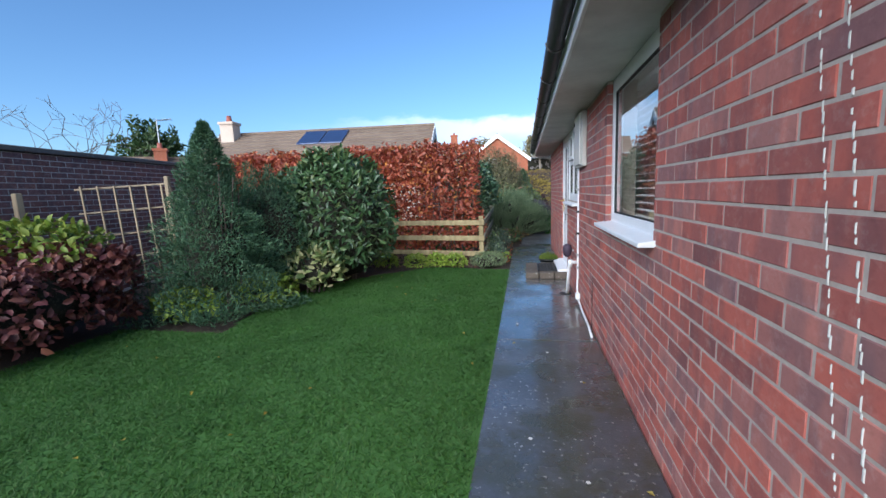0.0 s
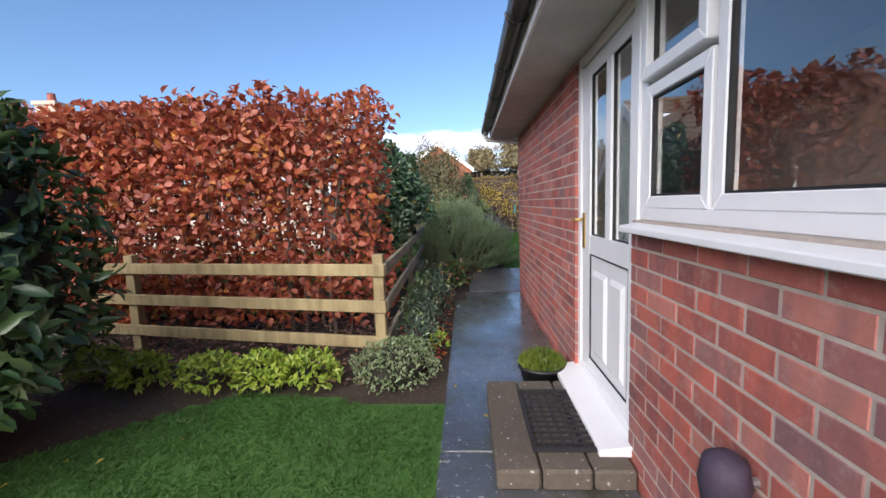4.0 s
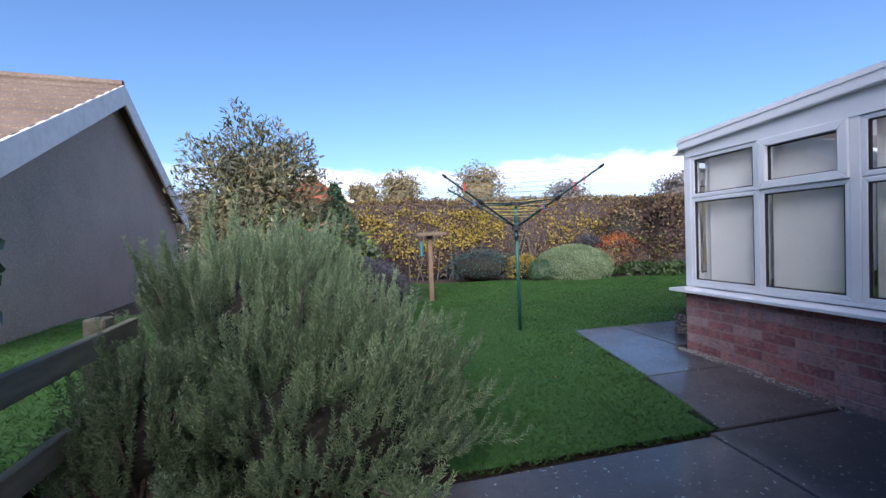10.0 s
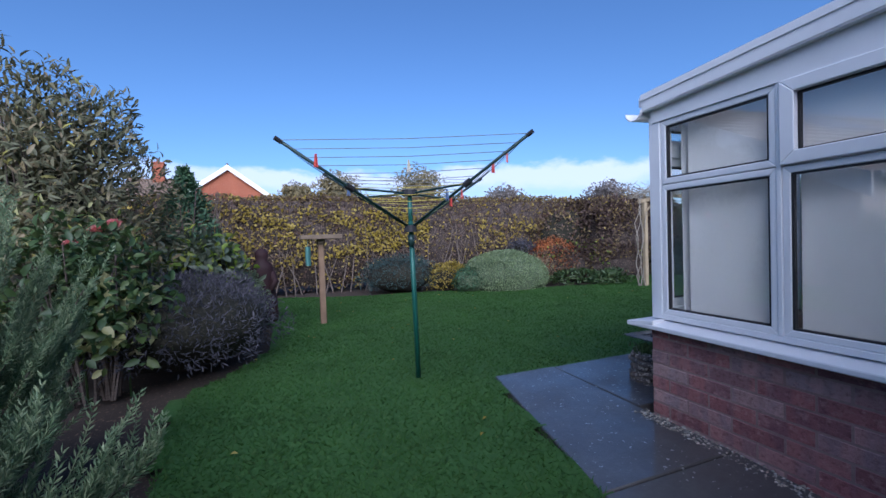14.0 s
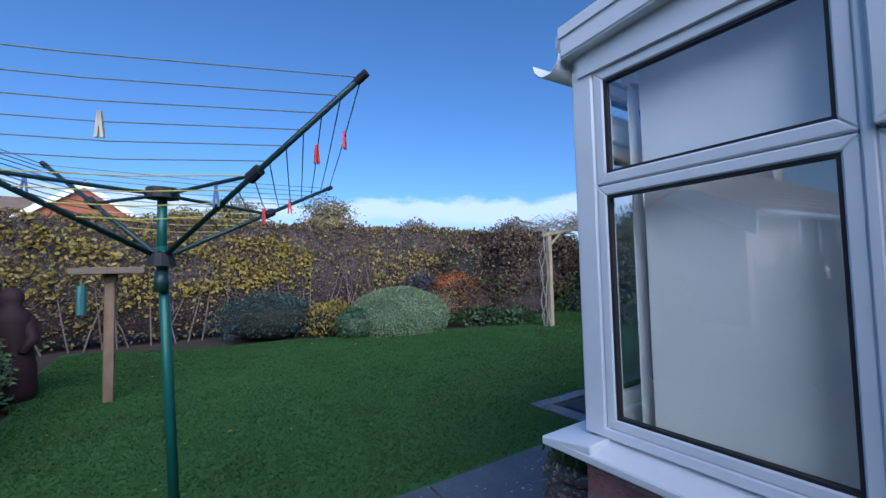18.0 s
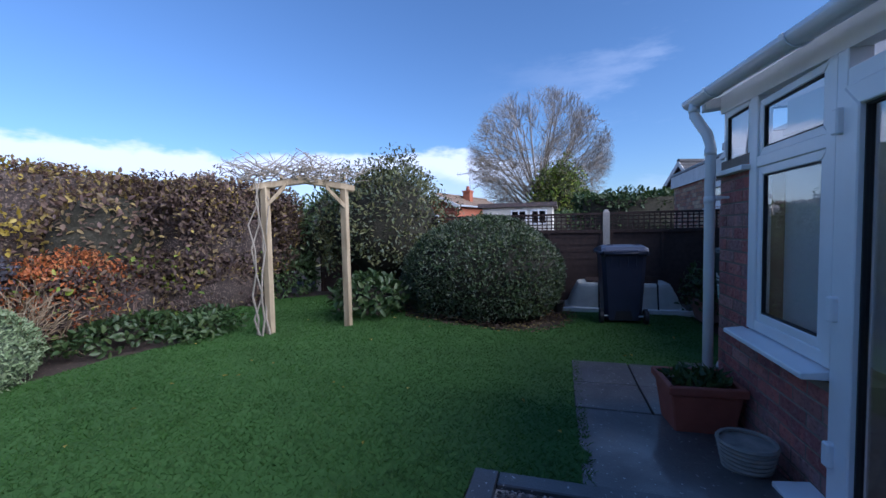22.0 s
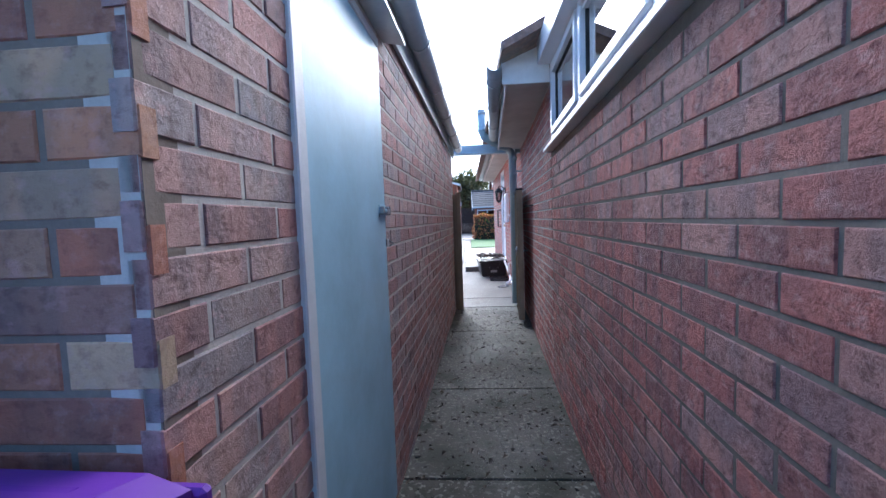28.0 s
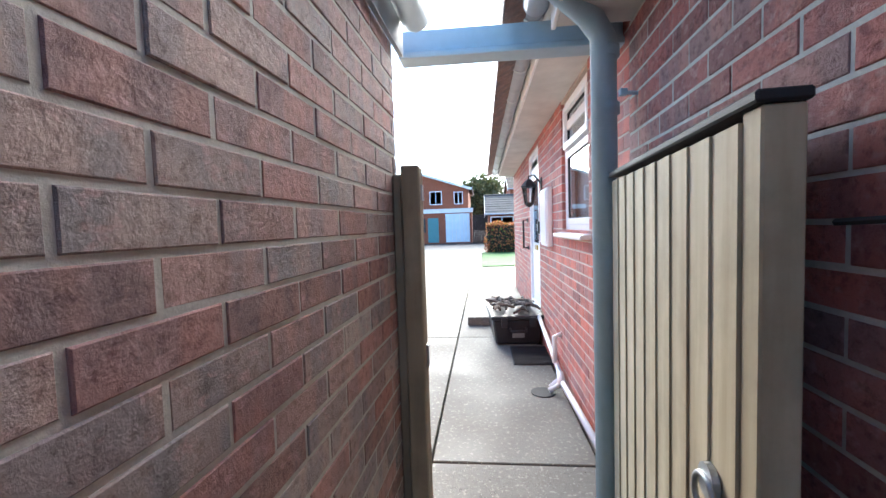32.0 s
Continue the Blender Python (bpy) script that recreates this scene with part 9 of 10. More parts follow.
part("garage_door", Mesh().box(8.3, 10.3, -24.98, -24.93, 0.05, 2.42), mat_plain("pale_blue_door", (0.62, 0.72, 0.80), 0.4, 0, 0.08, 2.0, 0.05), gb, "pale blue up-and-over door")
for q in range(6):
    part("rib", Mesh().box(8.45 + q * 0.32, 8.49 + q * 0.32, -24.935, -24.91, 0.1, 2.38), WHITE_PAINT, gb)
part("front_door", Mesh().box(10.9, 11.8, -24.98, -24.93, 0.05, 2.1), mat_plain("teal_door", (0.06, 0.22, 0.24), 0.4), gb, "dark teal front door")
part("porch_window", Mesh().box(12.0, 13.4, -24.98, -24.94, 0.9, 2.1), DARK_GLASS, gb)
sf = thing("street_fence", "brown boarded fence beside the garage block", "fence")
for q in range(10):
    part("board", Mesh().box(6.65 + q * 0.142, 6.78 + q * 0.142, -24.9, -24.86, -0.05, 2.25 + 0.02 * (q % 2)), FENCE_DARK, sf)
house("dark_roofed_garage", pose(2.2, -17.2 - 7, 0), 4.6, 5.6, 2.3, 3.7, HOUSE_BRICK, FAR_ROOF_DARK, "garage with a dark pyramid roof across the street", [("n", 3.6, 1.7, 0.3, 2.0)], [], 8)
house("brick_house", pose(-4.5, -34.5, 0), 9.0, 7.0, 4.9, 6.6, HOUSE_BRICK, FAR_ROOF, "brick house behind the dark-roofed garage", [("n", 2.0, 1.1, 3.2, 4.4)], [(8.0, 0.5, 5.5, 7.2, 0.7)], 10)
house("street_house", pose(-22.0, -27.5, 0), 13.0, 7.5, 4.9, 6.8, HOUSE_BRICK, FAR_ROOF, "brick house further along the street", [("n", 3.0, 1.4, 3.1, 4.3), ("n", 9.0, 1.4, 3.1, 4.3)], [], 10)
house("street_house", pose(18.5, -29.5, 0), 14.0, 7.5, 4.9, 6.8, HOUSE_BRICK, FAR_ROOF, "brick house further along the street", [("n", 3.0, 1.4, 3.1, 4.3), ("n", 9.0, 1.4, 3.1, 4.3)], [], 10)
bush("orange_hedge", (6.1, -11.9, 0.7), (0.95, 0.5, 0.75), 3200, 0.09, ORANGE, "low clipped hedge in orange autumn leaf by the pavement", "box", "hedge", 0.8, 0.3, 0.08, 0.6, 1.0, 0.0, 6, extra=[(250, 0.09, G_YELLOW, 0.1)])


# ---- far and bare trees ----
def branch_tree(name, base, height, spread, label, mat, depth=6, split=3, seed=1, trunk=0.3, fork=0.28, tip=0.012, category="tree", up=0.5, fan=0):
    """A bare tree: a trunk forking again and again into limbs and fine twigs."""
    rnd = random.Random(seed)
    tree = thing(name, label, category)
    limbs, twigs = Mesh(), Mesh()

    def grow(p, d, ln, rad, lv):
        bend = Vector((rnd.uniform(-1, 1), rnd.uniform(-1, 1), rnd.uniform(-0.4, 0.6))) * 0.22
        mid = p + d * ln * 0.5
        end = mid + (d + bend).normalized() * ln * 0.5
        (limbs if lv < 3 else twigs).tube([p, mid, end], [rad, rad * 0.82, rad * 0.66], 7 if lv < 3 else 3, caps=False)
        if lv >= depth:
            return
        kids = split if lv else (fan or split + 2)
        for q in range(kids):
            side = Vector((rnd.uniform(-1, 1), rnd.uniform(-1, 1), rnd.uniform(-0.35, 0.7)))
            nd = (d * up + side * spread).normalized()
            if lv == 0 and fan:
                az, el = 2.4 * q, radians(12 + 74 * ((q * 0.618) % 1.0))
                nd = Vector((math.cos(az) * math.cos(el), math.sin(az) * math.cos(el), math.sin(el)))
            src = end if q < 2 else p.lerp(end, rnd.uniform(0.55, 0.95))
            grow(src, nd, ln * rnd.uniform(0.62, 0.82) * (0.72 + 0.42 * nd.z if lv == 0 and fan else 1.0), max(rad * 0.58, tip), lv + 1)

    b = Vector(base)
    first = height * fork
    grow(b - Vector((0, 0, 0.2)), Vector((0, 0, 1)), first + 0.2, trunk, 0)
    top = max(v[2] for v in twigs.v) - b.z
    k = height / top
    for m in (limbs, twigs):
        m.v = [(b.x + (x - b.x) * k, b.y + (y - b.y) * k, b.z + (z - b.z) * k) for x, y, z in m.v]
    part("trunk", limbs, mat, tree, smooth=True)
    part("twig_crown", twigs, mat, tree, "fine bare twigs")
    return tree


TREE_BARK = mat_wood("tree_bark", (0.20, 0.17, 0.135), (0.30, 0.26, 0.21), 0.9)


def dome_tree(name, base, centre_z, r, rz, label, mat, limbs=30, seed=4):
    """A winter tree whose curved limbs and twigs fill an even rounded crown."""
    rnd = random.Random(seed)
    tree = thing(name, label, "tree", pose(*base))
    wood, twigs = Mesh(), Mesh()
    wood.tube([(0, 0, -0.2), (0.05, 0, 1.2), (0, 0.05, 2.6), (0, 0, centre_z * 0.62)], [0.42, 0.34, 0.28, 0.16], 9, caps=False)
    c = Vector((0, 0, centre_z))
    rv = lambda k: Vector((rnd.uniform(-k, k), rnd.uniform(-k, k), rnd.uniform(-k, k)))

    def bow(m, p, q, lift, ra, rb, sides, steps):
        """A limb bending upward from p to q; gives its points."""
        mid = p.lerp(q, 0.5) + Vector((q.x - p.x, q.y - p.y, 0)) * 0.10 - Vector((0, 0, lift))
        pts = [p * (1 - f) ** 2 + mid * 2 * f * (1 - f) + q * f * f for f in (k / steps for k in range(steps + 1))]
        m.tube(pts, [ra + (rb - ra) * k / steps for k in range(steps + 1)], sides, caps=False)
        return pts

    def shell(d, k):
        d = d.normalized()
        return c + Vector((d.x * r * k, d.y * r * k, d.z * rz * k))

    for q in range(limbs):
        z = -0.42 + 1.40 * (q + 0.5) / limbs
        a, h = 2.4 * q + rnd.uniform(-0.2, 0.2), math.sqrt(max(0.0, 1 - min(z, 0.99) ** 2))
        d = Vector((math.cos(a) * h, math.sin(a) * h, z))
        start = Vector((0, 0, centre_z * (0.26 + 0.34 * (z + 0.42) / 1.4)))
        main = bow(wood, start, shell(d, rnd.uniform(0.78, 0.9)), 0.5, 0.12, 0.022, 6, 8)
        for k in range(3, 9):
            for _ in range(2):
                p = main[k]
                dd = ((p - c).normalized() * 0.55 + d * 0.55 + rv(0.62) + Vector((0, 0, 0.15)))
                e = shell((p - c) * 0.6 / r + dd.normalized() * 0.55, rnd.uniform(0.80, 0.98))
                sec = bow(twigs, p, e, 0.2, 0.024, 0.011, 4, 4)
                for s in (1, 2, 3, 4):
                    for _ in range(5):
                        dt = ((sec[s] - c).normalized() * 0.8 + rv(0.8) + Vector((0, 0, 0.25))).normalized()
                        te = sec[s] + dt * rnd.uniform(0.6, 1.2)
                        o = te - c
                        over = math.sqrt((o.x / r) ** 2 + (o.y / r) ** 2 + (o.z / rz) ** 2)
                        te = c + o / over if over > 1.0 else te
                        twigs.tube([sec[s], te], [0.011, 0.006], 3, caps=False)
                        tip = te + (dt + rv(0.7)).normalized() * 0.35
                        twigs.tube([sec[s].lerp(te, 0.6), tip], [0.007, 0.005], 3, caps=False)
    part("trunk", wood, mat, tree, smooth=True)
    part("twig_crown", twigs, mat, tree, "fine bare twigs")
    return tree


dome_tree("bare_tree", (40.7, 17.1, 0), 7.2, 6.1, 5.7, "large bare winter tree with a broad rounded crown", TREE_BARK)
bush("ivy_shrub", (36.5, 15.3, 2.9), (2.0, 2.0, 3.0), 3000, 0.3, G_YELLOW, "tall yellow-green evergreen below the bare tree", core=0.6, shell=0.6, lump=0.25, aspect=0.45, extra=[(3200, 0.28, G_OLIVE, 0.5)])
bush("field_hedge", (19.0, 12.5, 1.12), (0.7, 2.1, 1.15), 8500, 0.16, G_MID, "tall dark green hedge beyond the fence", "box", "hedge", 0.9, 0.4, 0.14, 0.5)
bush("field_hedge", (32.0, 22.0, 1.0), (1.5, 8.0, 1.0), 5000, 0.2, G_DARK, "dark hedge behind the houses", "box", "hedge", 0.9, 0.4, 0.14, 0.5)
branch_tree("bare_sapling", (-11.4, 9.2, 0), 4.2, 0.9, "small bare tree with upright twigs behind the wall", TWIG, 6, 2, 3, 0.09, 0.45, 0.008, up=0.8)
branch_tree("bare_sapling", (-12.6, 8.0, 0), 4.3, 0.9, "small bare tree with upright twigs behind the wall", TWIG, 6, 2, 9, 0.09, 0.45, 0.008, up=0.8)
bush("evergreen_tree", (-40.0, 40.0, 4.5), (3.4, 3.4, 5.0), 3600, 0.6, G_MID, "round green tree behind the houses", category="tree", core=0.7, shell=0.5, lump=0.2)
bush("street_tree", (7.2, -46.0, 4.2), (3.4, 3.4, 3.6), 4200, 0.5, G_OLIVE, "green leafy tree behind the houses across the street", category="tree", core=0.6, shell=0.5, lump=0.2)


def tree_row(name, trees, mat, label):
    """Distant autumn trees, each with trunk, limbs and a crown of loose leaf clumps."""
    for x, y, r, top in trees:
        t = thing(name, label, "tree", group="tree line on the skyline")
        part("trunk", Mesh().tube([(x, y, -0.5), (x + 0.2, y, top * 0.45), (x, y, top * 0.85)], [0.5, 0.35, 0.12], 6), TREE_BARK, t)
        p, nr = shape_pts(2800, "dome", (x, y, top - r * 0.85), (r, r, r * 0.85), 0.75, 0.22, 2.6, 1.0)
        new("crown", leaves_on(p, nr, 0.85, mat, 0.0, 1.0, 0.6)).parent = t
        part("heart", core_of((x, y, top - r * 0.95), (r, r, r * 0.8), "dome", HEART, 0.55), mat, t, smooth=True)


tree_row("autumn_tree", [(15.7, 132, 7, 20.5), (38.7, 127, 8, 22), (4.7, 133, 5, 17.5), (-12, 135, 6, 17)], FAR_TREE, "distant tree in golden autumn leaf")
tree_row("grey_tree", [(61, 116, 6, 15.5), (84, 100, 6, 15), (-24, 130, 6, 15), (-36, 126, 6, 16)], FAR_BARE, "distant bare greyish tree")
bush("skyline_woods", (30, 140, 5.0), (130, 4, 6.5), 9000, 1.6, FAR_BARE, "low distant line of grey-brown woodland", "box", "woods", 0.9, 0.5, 0.9, 0.6, freq=0.13, twigs=0)
bush("skyline_woods", (150, 60, 2.5), (4, 90, 4.0), 6000, 1.6, FAR_BARE, "low distant line of grey-brown woodland", "box", "woods", 0.9, 0.5, 0.9, 0.6, freq=0.13, twigs=0)
bush("skyline_woods", (-130, 60, 5.0), (4, 120, 6.5), 6000, 1.6, FAR_BARE, "low distant line of grey-brown woodland", "box", "woods", 0.9, 0.5, 0.9, 0.6, freq=0.13, twigs=0)
bush("skyline_woods", (0, -120, 4.0), (160, 4, 6.0), 6000, 1.6, FAR_BARE, "low distant line of grey-brown woodland", "box", "woods", 0.9, 0.5, 0.9, 0.6, freq=0.13, twigs=0)

# ---- drive side of the bungalow ----
MF = EAST(XF, Y_BACK)
window("window_8", MF, uf(5.54), uf(6.40), 1.33, 2.36, [(uf(5.59), uf(6.35), 1.38, 1.96, False), (uf(5.59), uf(6.35), 1.98, 2.31, True)], "white window with a top opener facing the drive")
solo("front_blind", Mesh().box(uf(5.56), uf(6.38), 0.13, 0.135, 1.35, 2.35), BLIND, "pale blind behind the drive window", "blind", MF)
fd = thing("door_3", "white panelled front door with a glazed light, closed", "door", MF, kind="structure")
part("door_frame", frame_rect(uf(3.22), uf(4.16), 0.30, 2.30, 0.06, 0.0, 0.09), UPVC, fd, bevel=0.004)
part("door_leaf", Mesh().box(uf(3.28), uf(4.10), 0.03, 0.075, 0.36, 2.24), UPVC, fd, bevel=0.004)
part("glazed_light", Mesh().box(uf(3.48), uf(3.90), 0.022, 0.04, 1.15, 1.95), DARK_GLASS, fd, "dark glass light")
for za, zb in ((0.48, 0.72), (0.78, 1.04)):
    part("raised_panel", Mesh().hexa([(uf(3.40), 0.03, za), (uf(3.98), 0.03, za), (uf(3.98), 0.03, zb), (uf(3.40), 0.03, zb), (uf(3.43), 0.018, za + 0.03), (uf(3.95), 0.018, za + 0.03), (uf(3.95), 0.018, zb - 0.03), (uf(3.43), 0.018, zb - 0.03)]), UPVC, fd)
part("threshold", Mesh().hexa([(uf(3.18), -0.12, 0.26), (uf(4.2), -0.12, 0.26), (uf(4.2), 0.09, 0.26), (uf(3.18), 0.09, 0.26), (uf(3.18), -0.12, 0.285), (uf(4.2), -0.12, 0.285), (uf(4.2), 0.09, 0.31), (uf(3.18), 0.09, 0.31)]), UPVC, fd, "white plastic sill")
part("letter_plate", Mesh().box(uf(3.6), uf(3.8), 0.012, 0.03, 1.06, 1.12), BRASS, fd)
grab = thing("grab_rail", "black grab rail on the brick beside the door", "grab rail")
part("rail", Mesh().tube([(XF, 3.0, 1.45), (XF + 0.07, 3.0, 1.45), (XF + 0.07, 3.0, 1.05), (XF, 3.0, 1.05)], 0.014, 8), RUBBER, grab, smooth=True)
for z in (1.45, 1.05):
    part("flange", Mesh().tube([(XF - 0.002, 3.0, z), (XF + 0.012, 3.0, z)], 0.035, 12), RUBBER, grab)
mb = thing("front_meter_box", "white meter box set on the brick wall", "meter box")
part("case", Mesh().box(XF, XF + 0.05, 4.62, 5.07, 1.17, 1.74), UPVC, mb, bevel=0.006)
part("lid", Mesh().box(XF + 0.05, XF + 0.062, 4.66, 5.04, 1.20, 1.71), UPVC, mb, bevel=0.004)
kb = thing("key_box", "small black key safe by the door", "key safe")
part("case", Mesh().box(XF, XF + 0.045, 4.3, 4.38, 1.28, 1.42), RUBBER, kb, bevel=0.006)
part("keypad", Mesh().box(XF + 0.045, XF + 0.05, 4.32, 4.36, 1.31, 1.39), STEEL, kb)
lan = thing("wall_lantern", "black wall lantern with clear glass beside the door", "lantern", pose(XF, 4.4, 0))
part("back_plate", Mesh().box(0.0, 0.015, -0.04, 0.04, 1.72, 1.90), RUBBER, lan, bevel=0.004)
part("bracket", Mesh().tube([(0.01, 0, 1.84), (0.08, 0, 1.93), (0.14, 0, 1.92), (0.14, 0, 1.88)], 0.010, 8), RUBBER, lan, smooth=True)
part("cap", Mesh().lathe([(0.085, 1.80), (0.09, 1.81), (0.05, 1.86), (0.015, 1.89)], 6, (0.14, 0)), RUBBER, lan)
part("glass", Mesh().lathe([(0.045, 1.63), (0.072, 1.80)], 6, (0.14, 0)), GLASS, lan, "clear tapered glass")
part("base", Mesh().lathe([(0.015, 1.58), (0.05, 1.61), (0.05, 1.63)], 6, (0.14, 0)), RUBBER, lan)
for q in range(6):
    a = q * math.pi / 3
    part("glazing_bar", Mesh().tube([(0.14 + 0.047 * math.cos(a), 0.047 * math.sin(a), 1.62), (0.14 + 0.074 * math.cos(a), 0.074 * math.sin(a), 1.80)], 0.004, 5), RUBBER, lan)
step = thing("door_step", "low concrete step slab below the front door", "step")
part("slab", Mesh().box(XF + 0.01, 7.48, 0.55, 3.40, 0.0, 0.12), DRIVE, step, bevel=0.012)
part("riser", Mesh().box(XF + 0.01, 6.95, 3.2, 4.2, 0.0, 0.25), DRIVE, step, bevel=0.01)
case = thing("black_case", "open black plastic crate piled with cut branches", "crate", pose(6.89, 4.0, 0.008, 0, 0, 4))
BLACK_CASE = mat_plain("black_case_plastic", (0.022, 0.023, 0.026), 0.4, 0, 0.25, 14.0, 0.06)
part("shell", Mesh().hexa([(-0.25, -0.33, 0), (0.25, -0.33, 0), (0.25, 0.33, 0), (-0.25, 0.33, 0), (-0.29, -0.38, 0.30), (0.29, -0.38, 0.30), (0.29, 0.38, 0.30), (-0.29, 0.38, 0.30)]), BLACK_CASE, case, bevel=0.02)
part("rim", Mesh().box(-0.31, 0.31, -0.40, 0.40, 0.30, 0.345), BLACK_CASE, case, bevel=0.012)
for x in (-0.16, 0.16):
    part("latch", Mesh().box(x - 0.035, x + 0.035, 0.385, 0.42, 0.22, 0.33), BLACK_CASE, case, bevel=0.006)
part("handle", Mesh().tube([(-0.09, 0.36, 0.20), (-0.09, 0.42, 0.18), (0.09, 0.42, 0.18), (0.09, 0.36, 0.20)], 0.012, 8), BLACK_CASE, case, smooth=True)
part("label_plate", Mesh().box(-0.07, 0.07, 0.362, 0.368, 0.09, 0.14), STEEL, case)
rb = random.Random(4)
for q in range(46):
    x, y, a, l = rb.uniform(-0.24, 0.24), rb.uniform(-0.33, 0.33), rb.uniform(0, 6.28), rb.uniform(0.06, 0.14)
    z = 0.36 + rb.uniform(0, 0.07)
    part("cut_branch", Mesh().tube([(x - math.cos(a) * l, y - math.sin(a) * l, z), (x, y, z + 0.03), (x + math.cos(a) * l, y + math.sin(a) * l, z + rb.uniform(-0.01, 0.05))], [0.014, 0.018, 0.012], 5), PALE_TWIG if q % 3 == 0 else TWIG, case)
grid = thing("drain_mat", "dark ribbed rubber mat on the drive", "mat", pose(6.74, 4.72, 0.006))
part("mat_base", Mesh().box(-0.23, 0.23, -0.30, 0.30, 0.0, 0.008), RUBBER, grid)
for q in range(15):
    part("rib", Mesh().box(-0.22, 0.22, -0.28 + q * 0.04, -0.265 + q * 0.04, 0.008, 0.018), RUBBER, grid)
wp = thing("white_waste_pipes", "white plastic waste pipes along the foot of the wall", "pipe")
part("long_pipe", Mesh().tube([(XF + 0.05, 4.35, 0.34), (XF + 0.05, 5.5, 0.16), (XF + 0.05, 5.65, 0.12), (XF + 0.14, 5.68, 0.05)], 0.022, 10), UPVC, wp, smooth=True)
part("cross_pipe", Mesh().tube([(XF + 0.05, 7.1, 0.16), (XF + 0.05, 5.72, 0.10), (XF + 0.15, 5.69, 0.03)], 0.022, 10), UPVC, wp, smooth=True)
part("riser", Mesh().tube([(XF, 5.42, 0.42), (XF + 0.06, 5.42, 0.40), (XF + 0.065, 5.45, 0.18)], 0.022, 10), UPVC, wp, smooth=True)
part("elbow", Mesh().tube([(XF + 0.05, 5.60, 0.14), (XF + 0.06, 5.72, 0.09)], 0.030, 10), UPVC, wp, smooth=True)
# Gully hole as a flat black disc, its inner shade painted.
part("gully", Mesh().tube([(XF + 0.20, 5.68, -0.02), (XF + 0.20, 5.68, 0.012)], 0.10, 16), RUBBER, wp, "black disc for the shaded gully opening")

# ---- small litter ----
STONE = mat_concrete("pebble", (0.10, 0.09, 0.08), (0.22, 0.20, 0.17), 0.9)
PALE_STONE = mat_concrete("pale_spot", (0.55, 0.54, 0.50), (0.70, 0.68, 0.64), 0.9)
rs = random.Random(12)


def pebble(name, x, y, r, mat, label, flat=0.5):
    bm = bmesh.new()
    bmesh.ops.create_icosphere(bm, subdivisions=2, radius=r)
    m = Mesh()
    o = Vector((x * 7, y * 5, r * 90))
    m.v = [tuple(v.co * (1 + 0.25 * noise.noise(v.co / r * 1.3 + o)) * 1.0) for v in bm.verts]
    m.v = [(a, b, c * flat) for a, b, c in m.v]
    m.f = [tuple(q.index for q in f.verts) for f in bm.faces]
    bm.free()
    return solo(name, m, mat, label, "stone", pose(x, y, float(ground_z(x, y)) + (0.009 if flat < 0.2 else 0.004) + r * flat * 0.7, 0, 0, rs.uniform(0, 360)), "small stones")


for q in range(16):
    side = rs.choice((XE + rs.uniform(0.03, 0.16), 7.77 - rs.uniform(0.03, 0.14), rs.uniform(6.9, 7.6)))
    pebble("stone", side, rs.uniform(7.6, 11.5), rs.uniform(0.008, 0.022), STONE, "small dark stone on the passage path")
for x, y, r in ((-0.24, 2.0, 0.035), (-0.27, 2.25, 0.02), (0.1, 4.4, 0.014), (-0.05, 3.2, 0.012), (0.2, 2.9, 0.010), (-0.15, 5.1, 0.016), (0.0, 2.5, 0.008), (0.3, 3.9, 0.010)):
    pebble("lichen_spot", x, y, r, PALE_STONE, "round pale lichen spot on the dark path", 0.08)
lit = thing("lawn_litter", "scattered small fallen leaves on lawn and paving", "leaves", kind="stuff")
n = 420
lx, ly = RNG.uniform(-4.0, 9.5, n), RNG.uniform(1.0, 20.0, n)
ok = lawn_side(lx, ly) | lawn_back(lx, ly) | ((lx < 0.5) & (lx > -0.3) & (ly < 12.5))
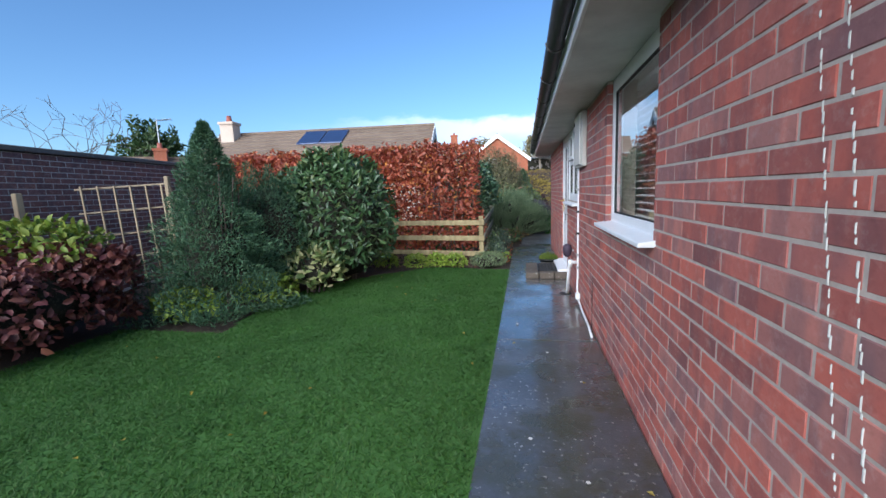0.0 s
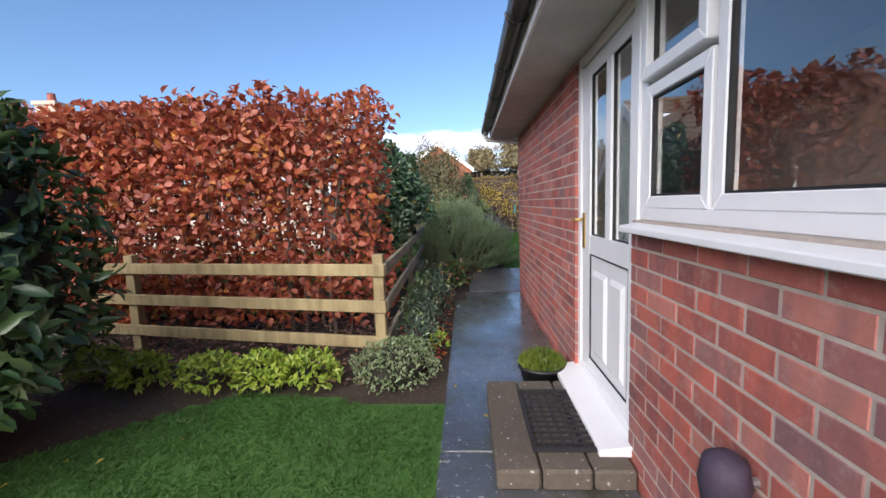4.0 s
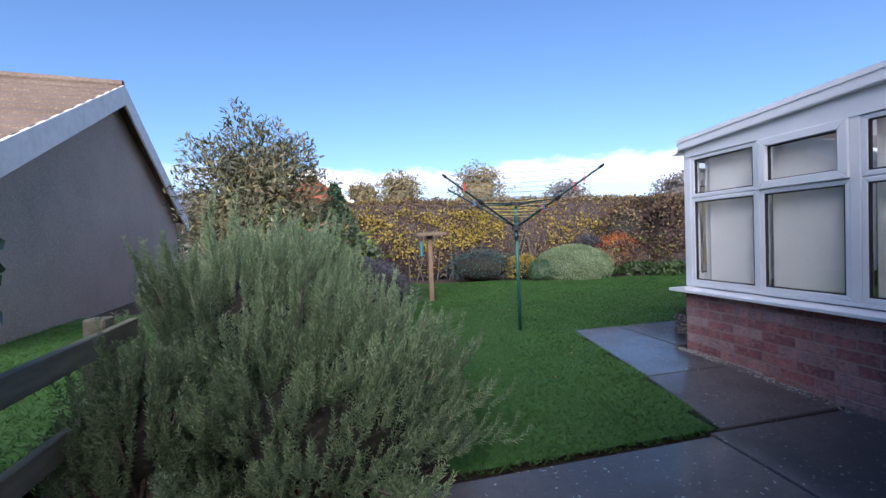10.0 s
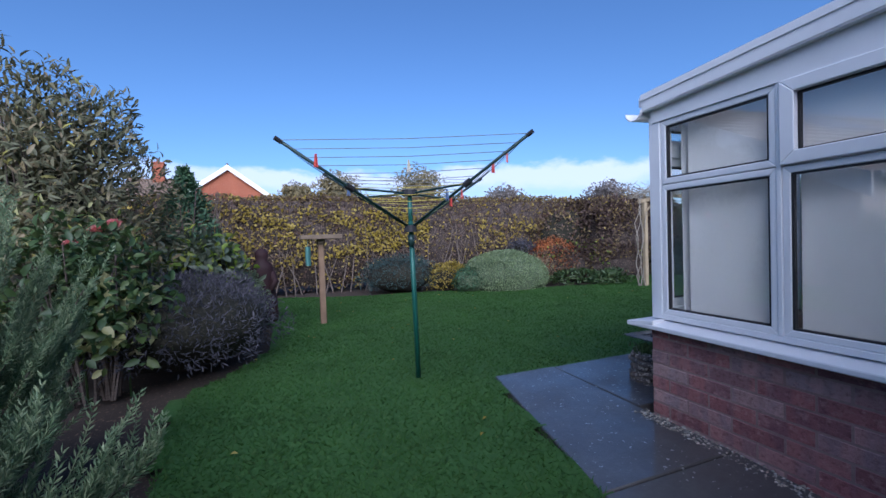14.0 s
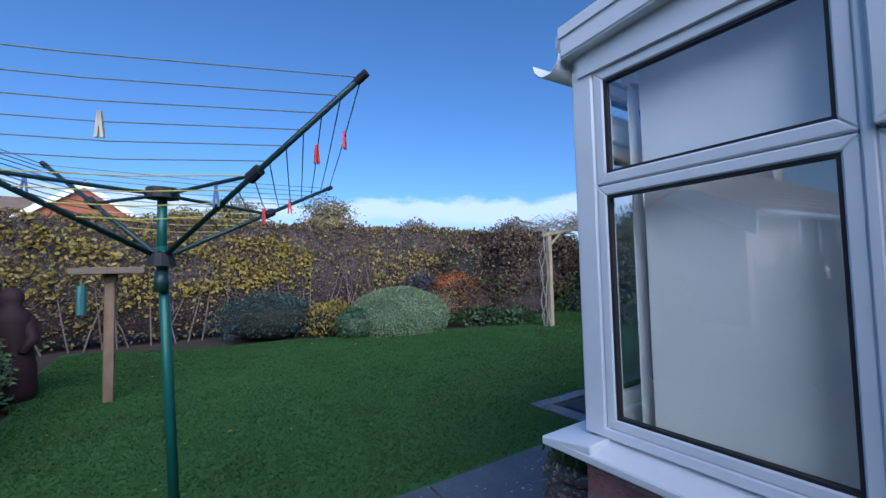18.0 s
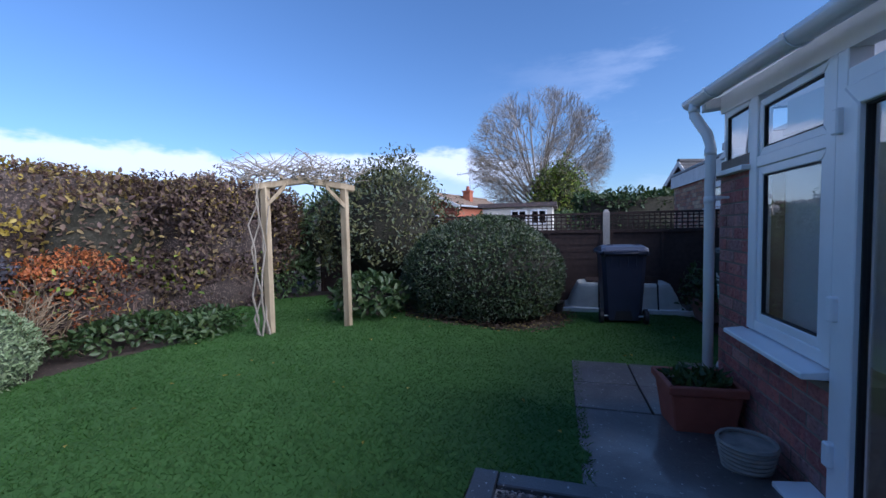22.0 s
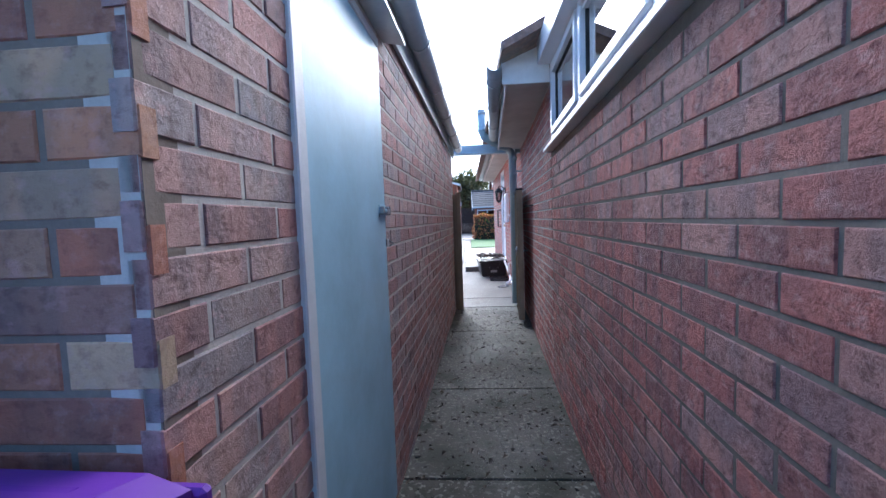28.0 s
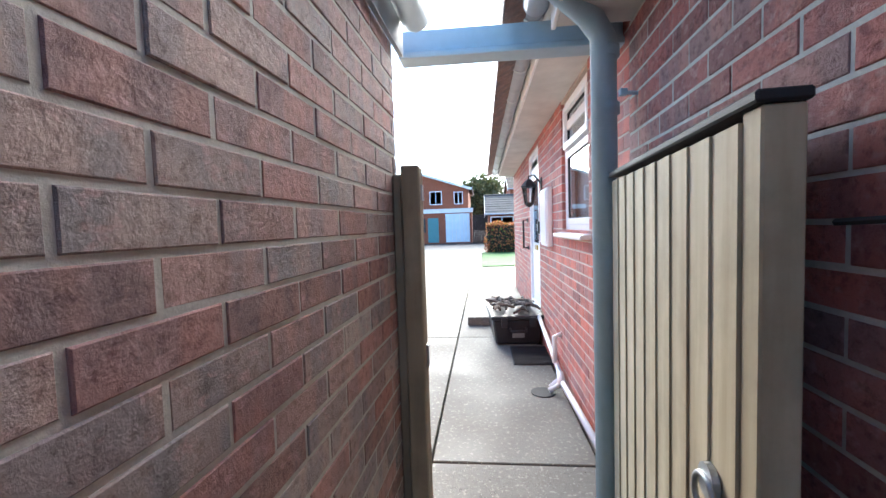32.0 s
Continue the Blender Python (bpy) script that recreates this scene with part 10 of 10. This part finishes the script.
lx, ly = lx[ok], ly[ok]
n = len(lx)
lp = np.stack([lx, ly, ground_z(lx, ly) + 0.028], 1)
new("fallen_leaf", leaf_mesh("fallen_leaf", lp, unit(n) * np.array([1, 1, 0.15]), np.tile([0, 0, 1.0], (n, 1)) + unit(n) * 0.3, RNG.uniform(0.025, 0.05, n), RNG.uniform(0.015, 0.03, n), HEDGE_YEL)).parent = lit

# two old lines of mortar dabs on the side wall
for y0 in (2.19, 2.11):
    dabs = thing("mortar_dabs", "upright row of white mortar dabs on the brick wall", "dabs", kind="structure")
    for q in range(30):
        z = 0.62 + q * 0.036 + rs.uniform(-0.010, 0.010)
        w, h = rs.uniform(0.0012, 0.0030), rs.uniform(0.006, 0.020)
        y = y0 - 0.10 * (1.6 - z) / 0.6 + rs.uniform(-0.003, 0.003)
        part("dab", Mesh().hexa([(0.5485, y - w, z - h), (0.5485, y + w, z - h), (0.5485, y + w, z + h), (0.5485, y - w, z + h), (0.546, y - w * 0.6, z - h * 0.7), (0.546, y + w * 0.6, z - h * 0.7), (0.546, y + w * 0.6, z + h * 0.7), (0.546, y - w * 0.6, z + h * 0.7)]), PALE_STONE, dabs)
# old boards and sticks leaning on the garage by the fence
sticks = thing("leaning_sticks", "old boards and sticks leaning against the garage wall", "sticks")
for q in range(7):
    x = 10.25 + q * 0.09 + rs.uniform(-0.02, 0.02)
    part("stick", Mesh().tube([(x, 13.0 - 0.02 * q, 0.0), (x + rs.uniform(-0.08, 0.08), 12.68, rs.uniform(1.25, 1.5))], 0.016, 5), PALE_TWIG if q % 2 else TWIG, sticks)
part("board", Mesh().hexa([(10.72, 12.86, 0.0), (10.88, 12.86, 0.0), (10.88, 12.89, 0.0), (10.72, 12.89, 0.0), (10.72, 12.65, 1.55), (10.88, 12.65, 1.55), (10.88, 12.68, 1.55), (10.72, 12.68, 1.55)]), PALE_TWIG, sticks)
pebble("stone", 7.9, 13.69, 0.07, PALE_STONE, "pale broken stone at the lawn corner", 0.5)
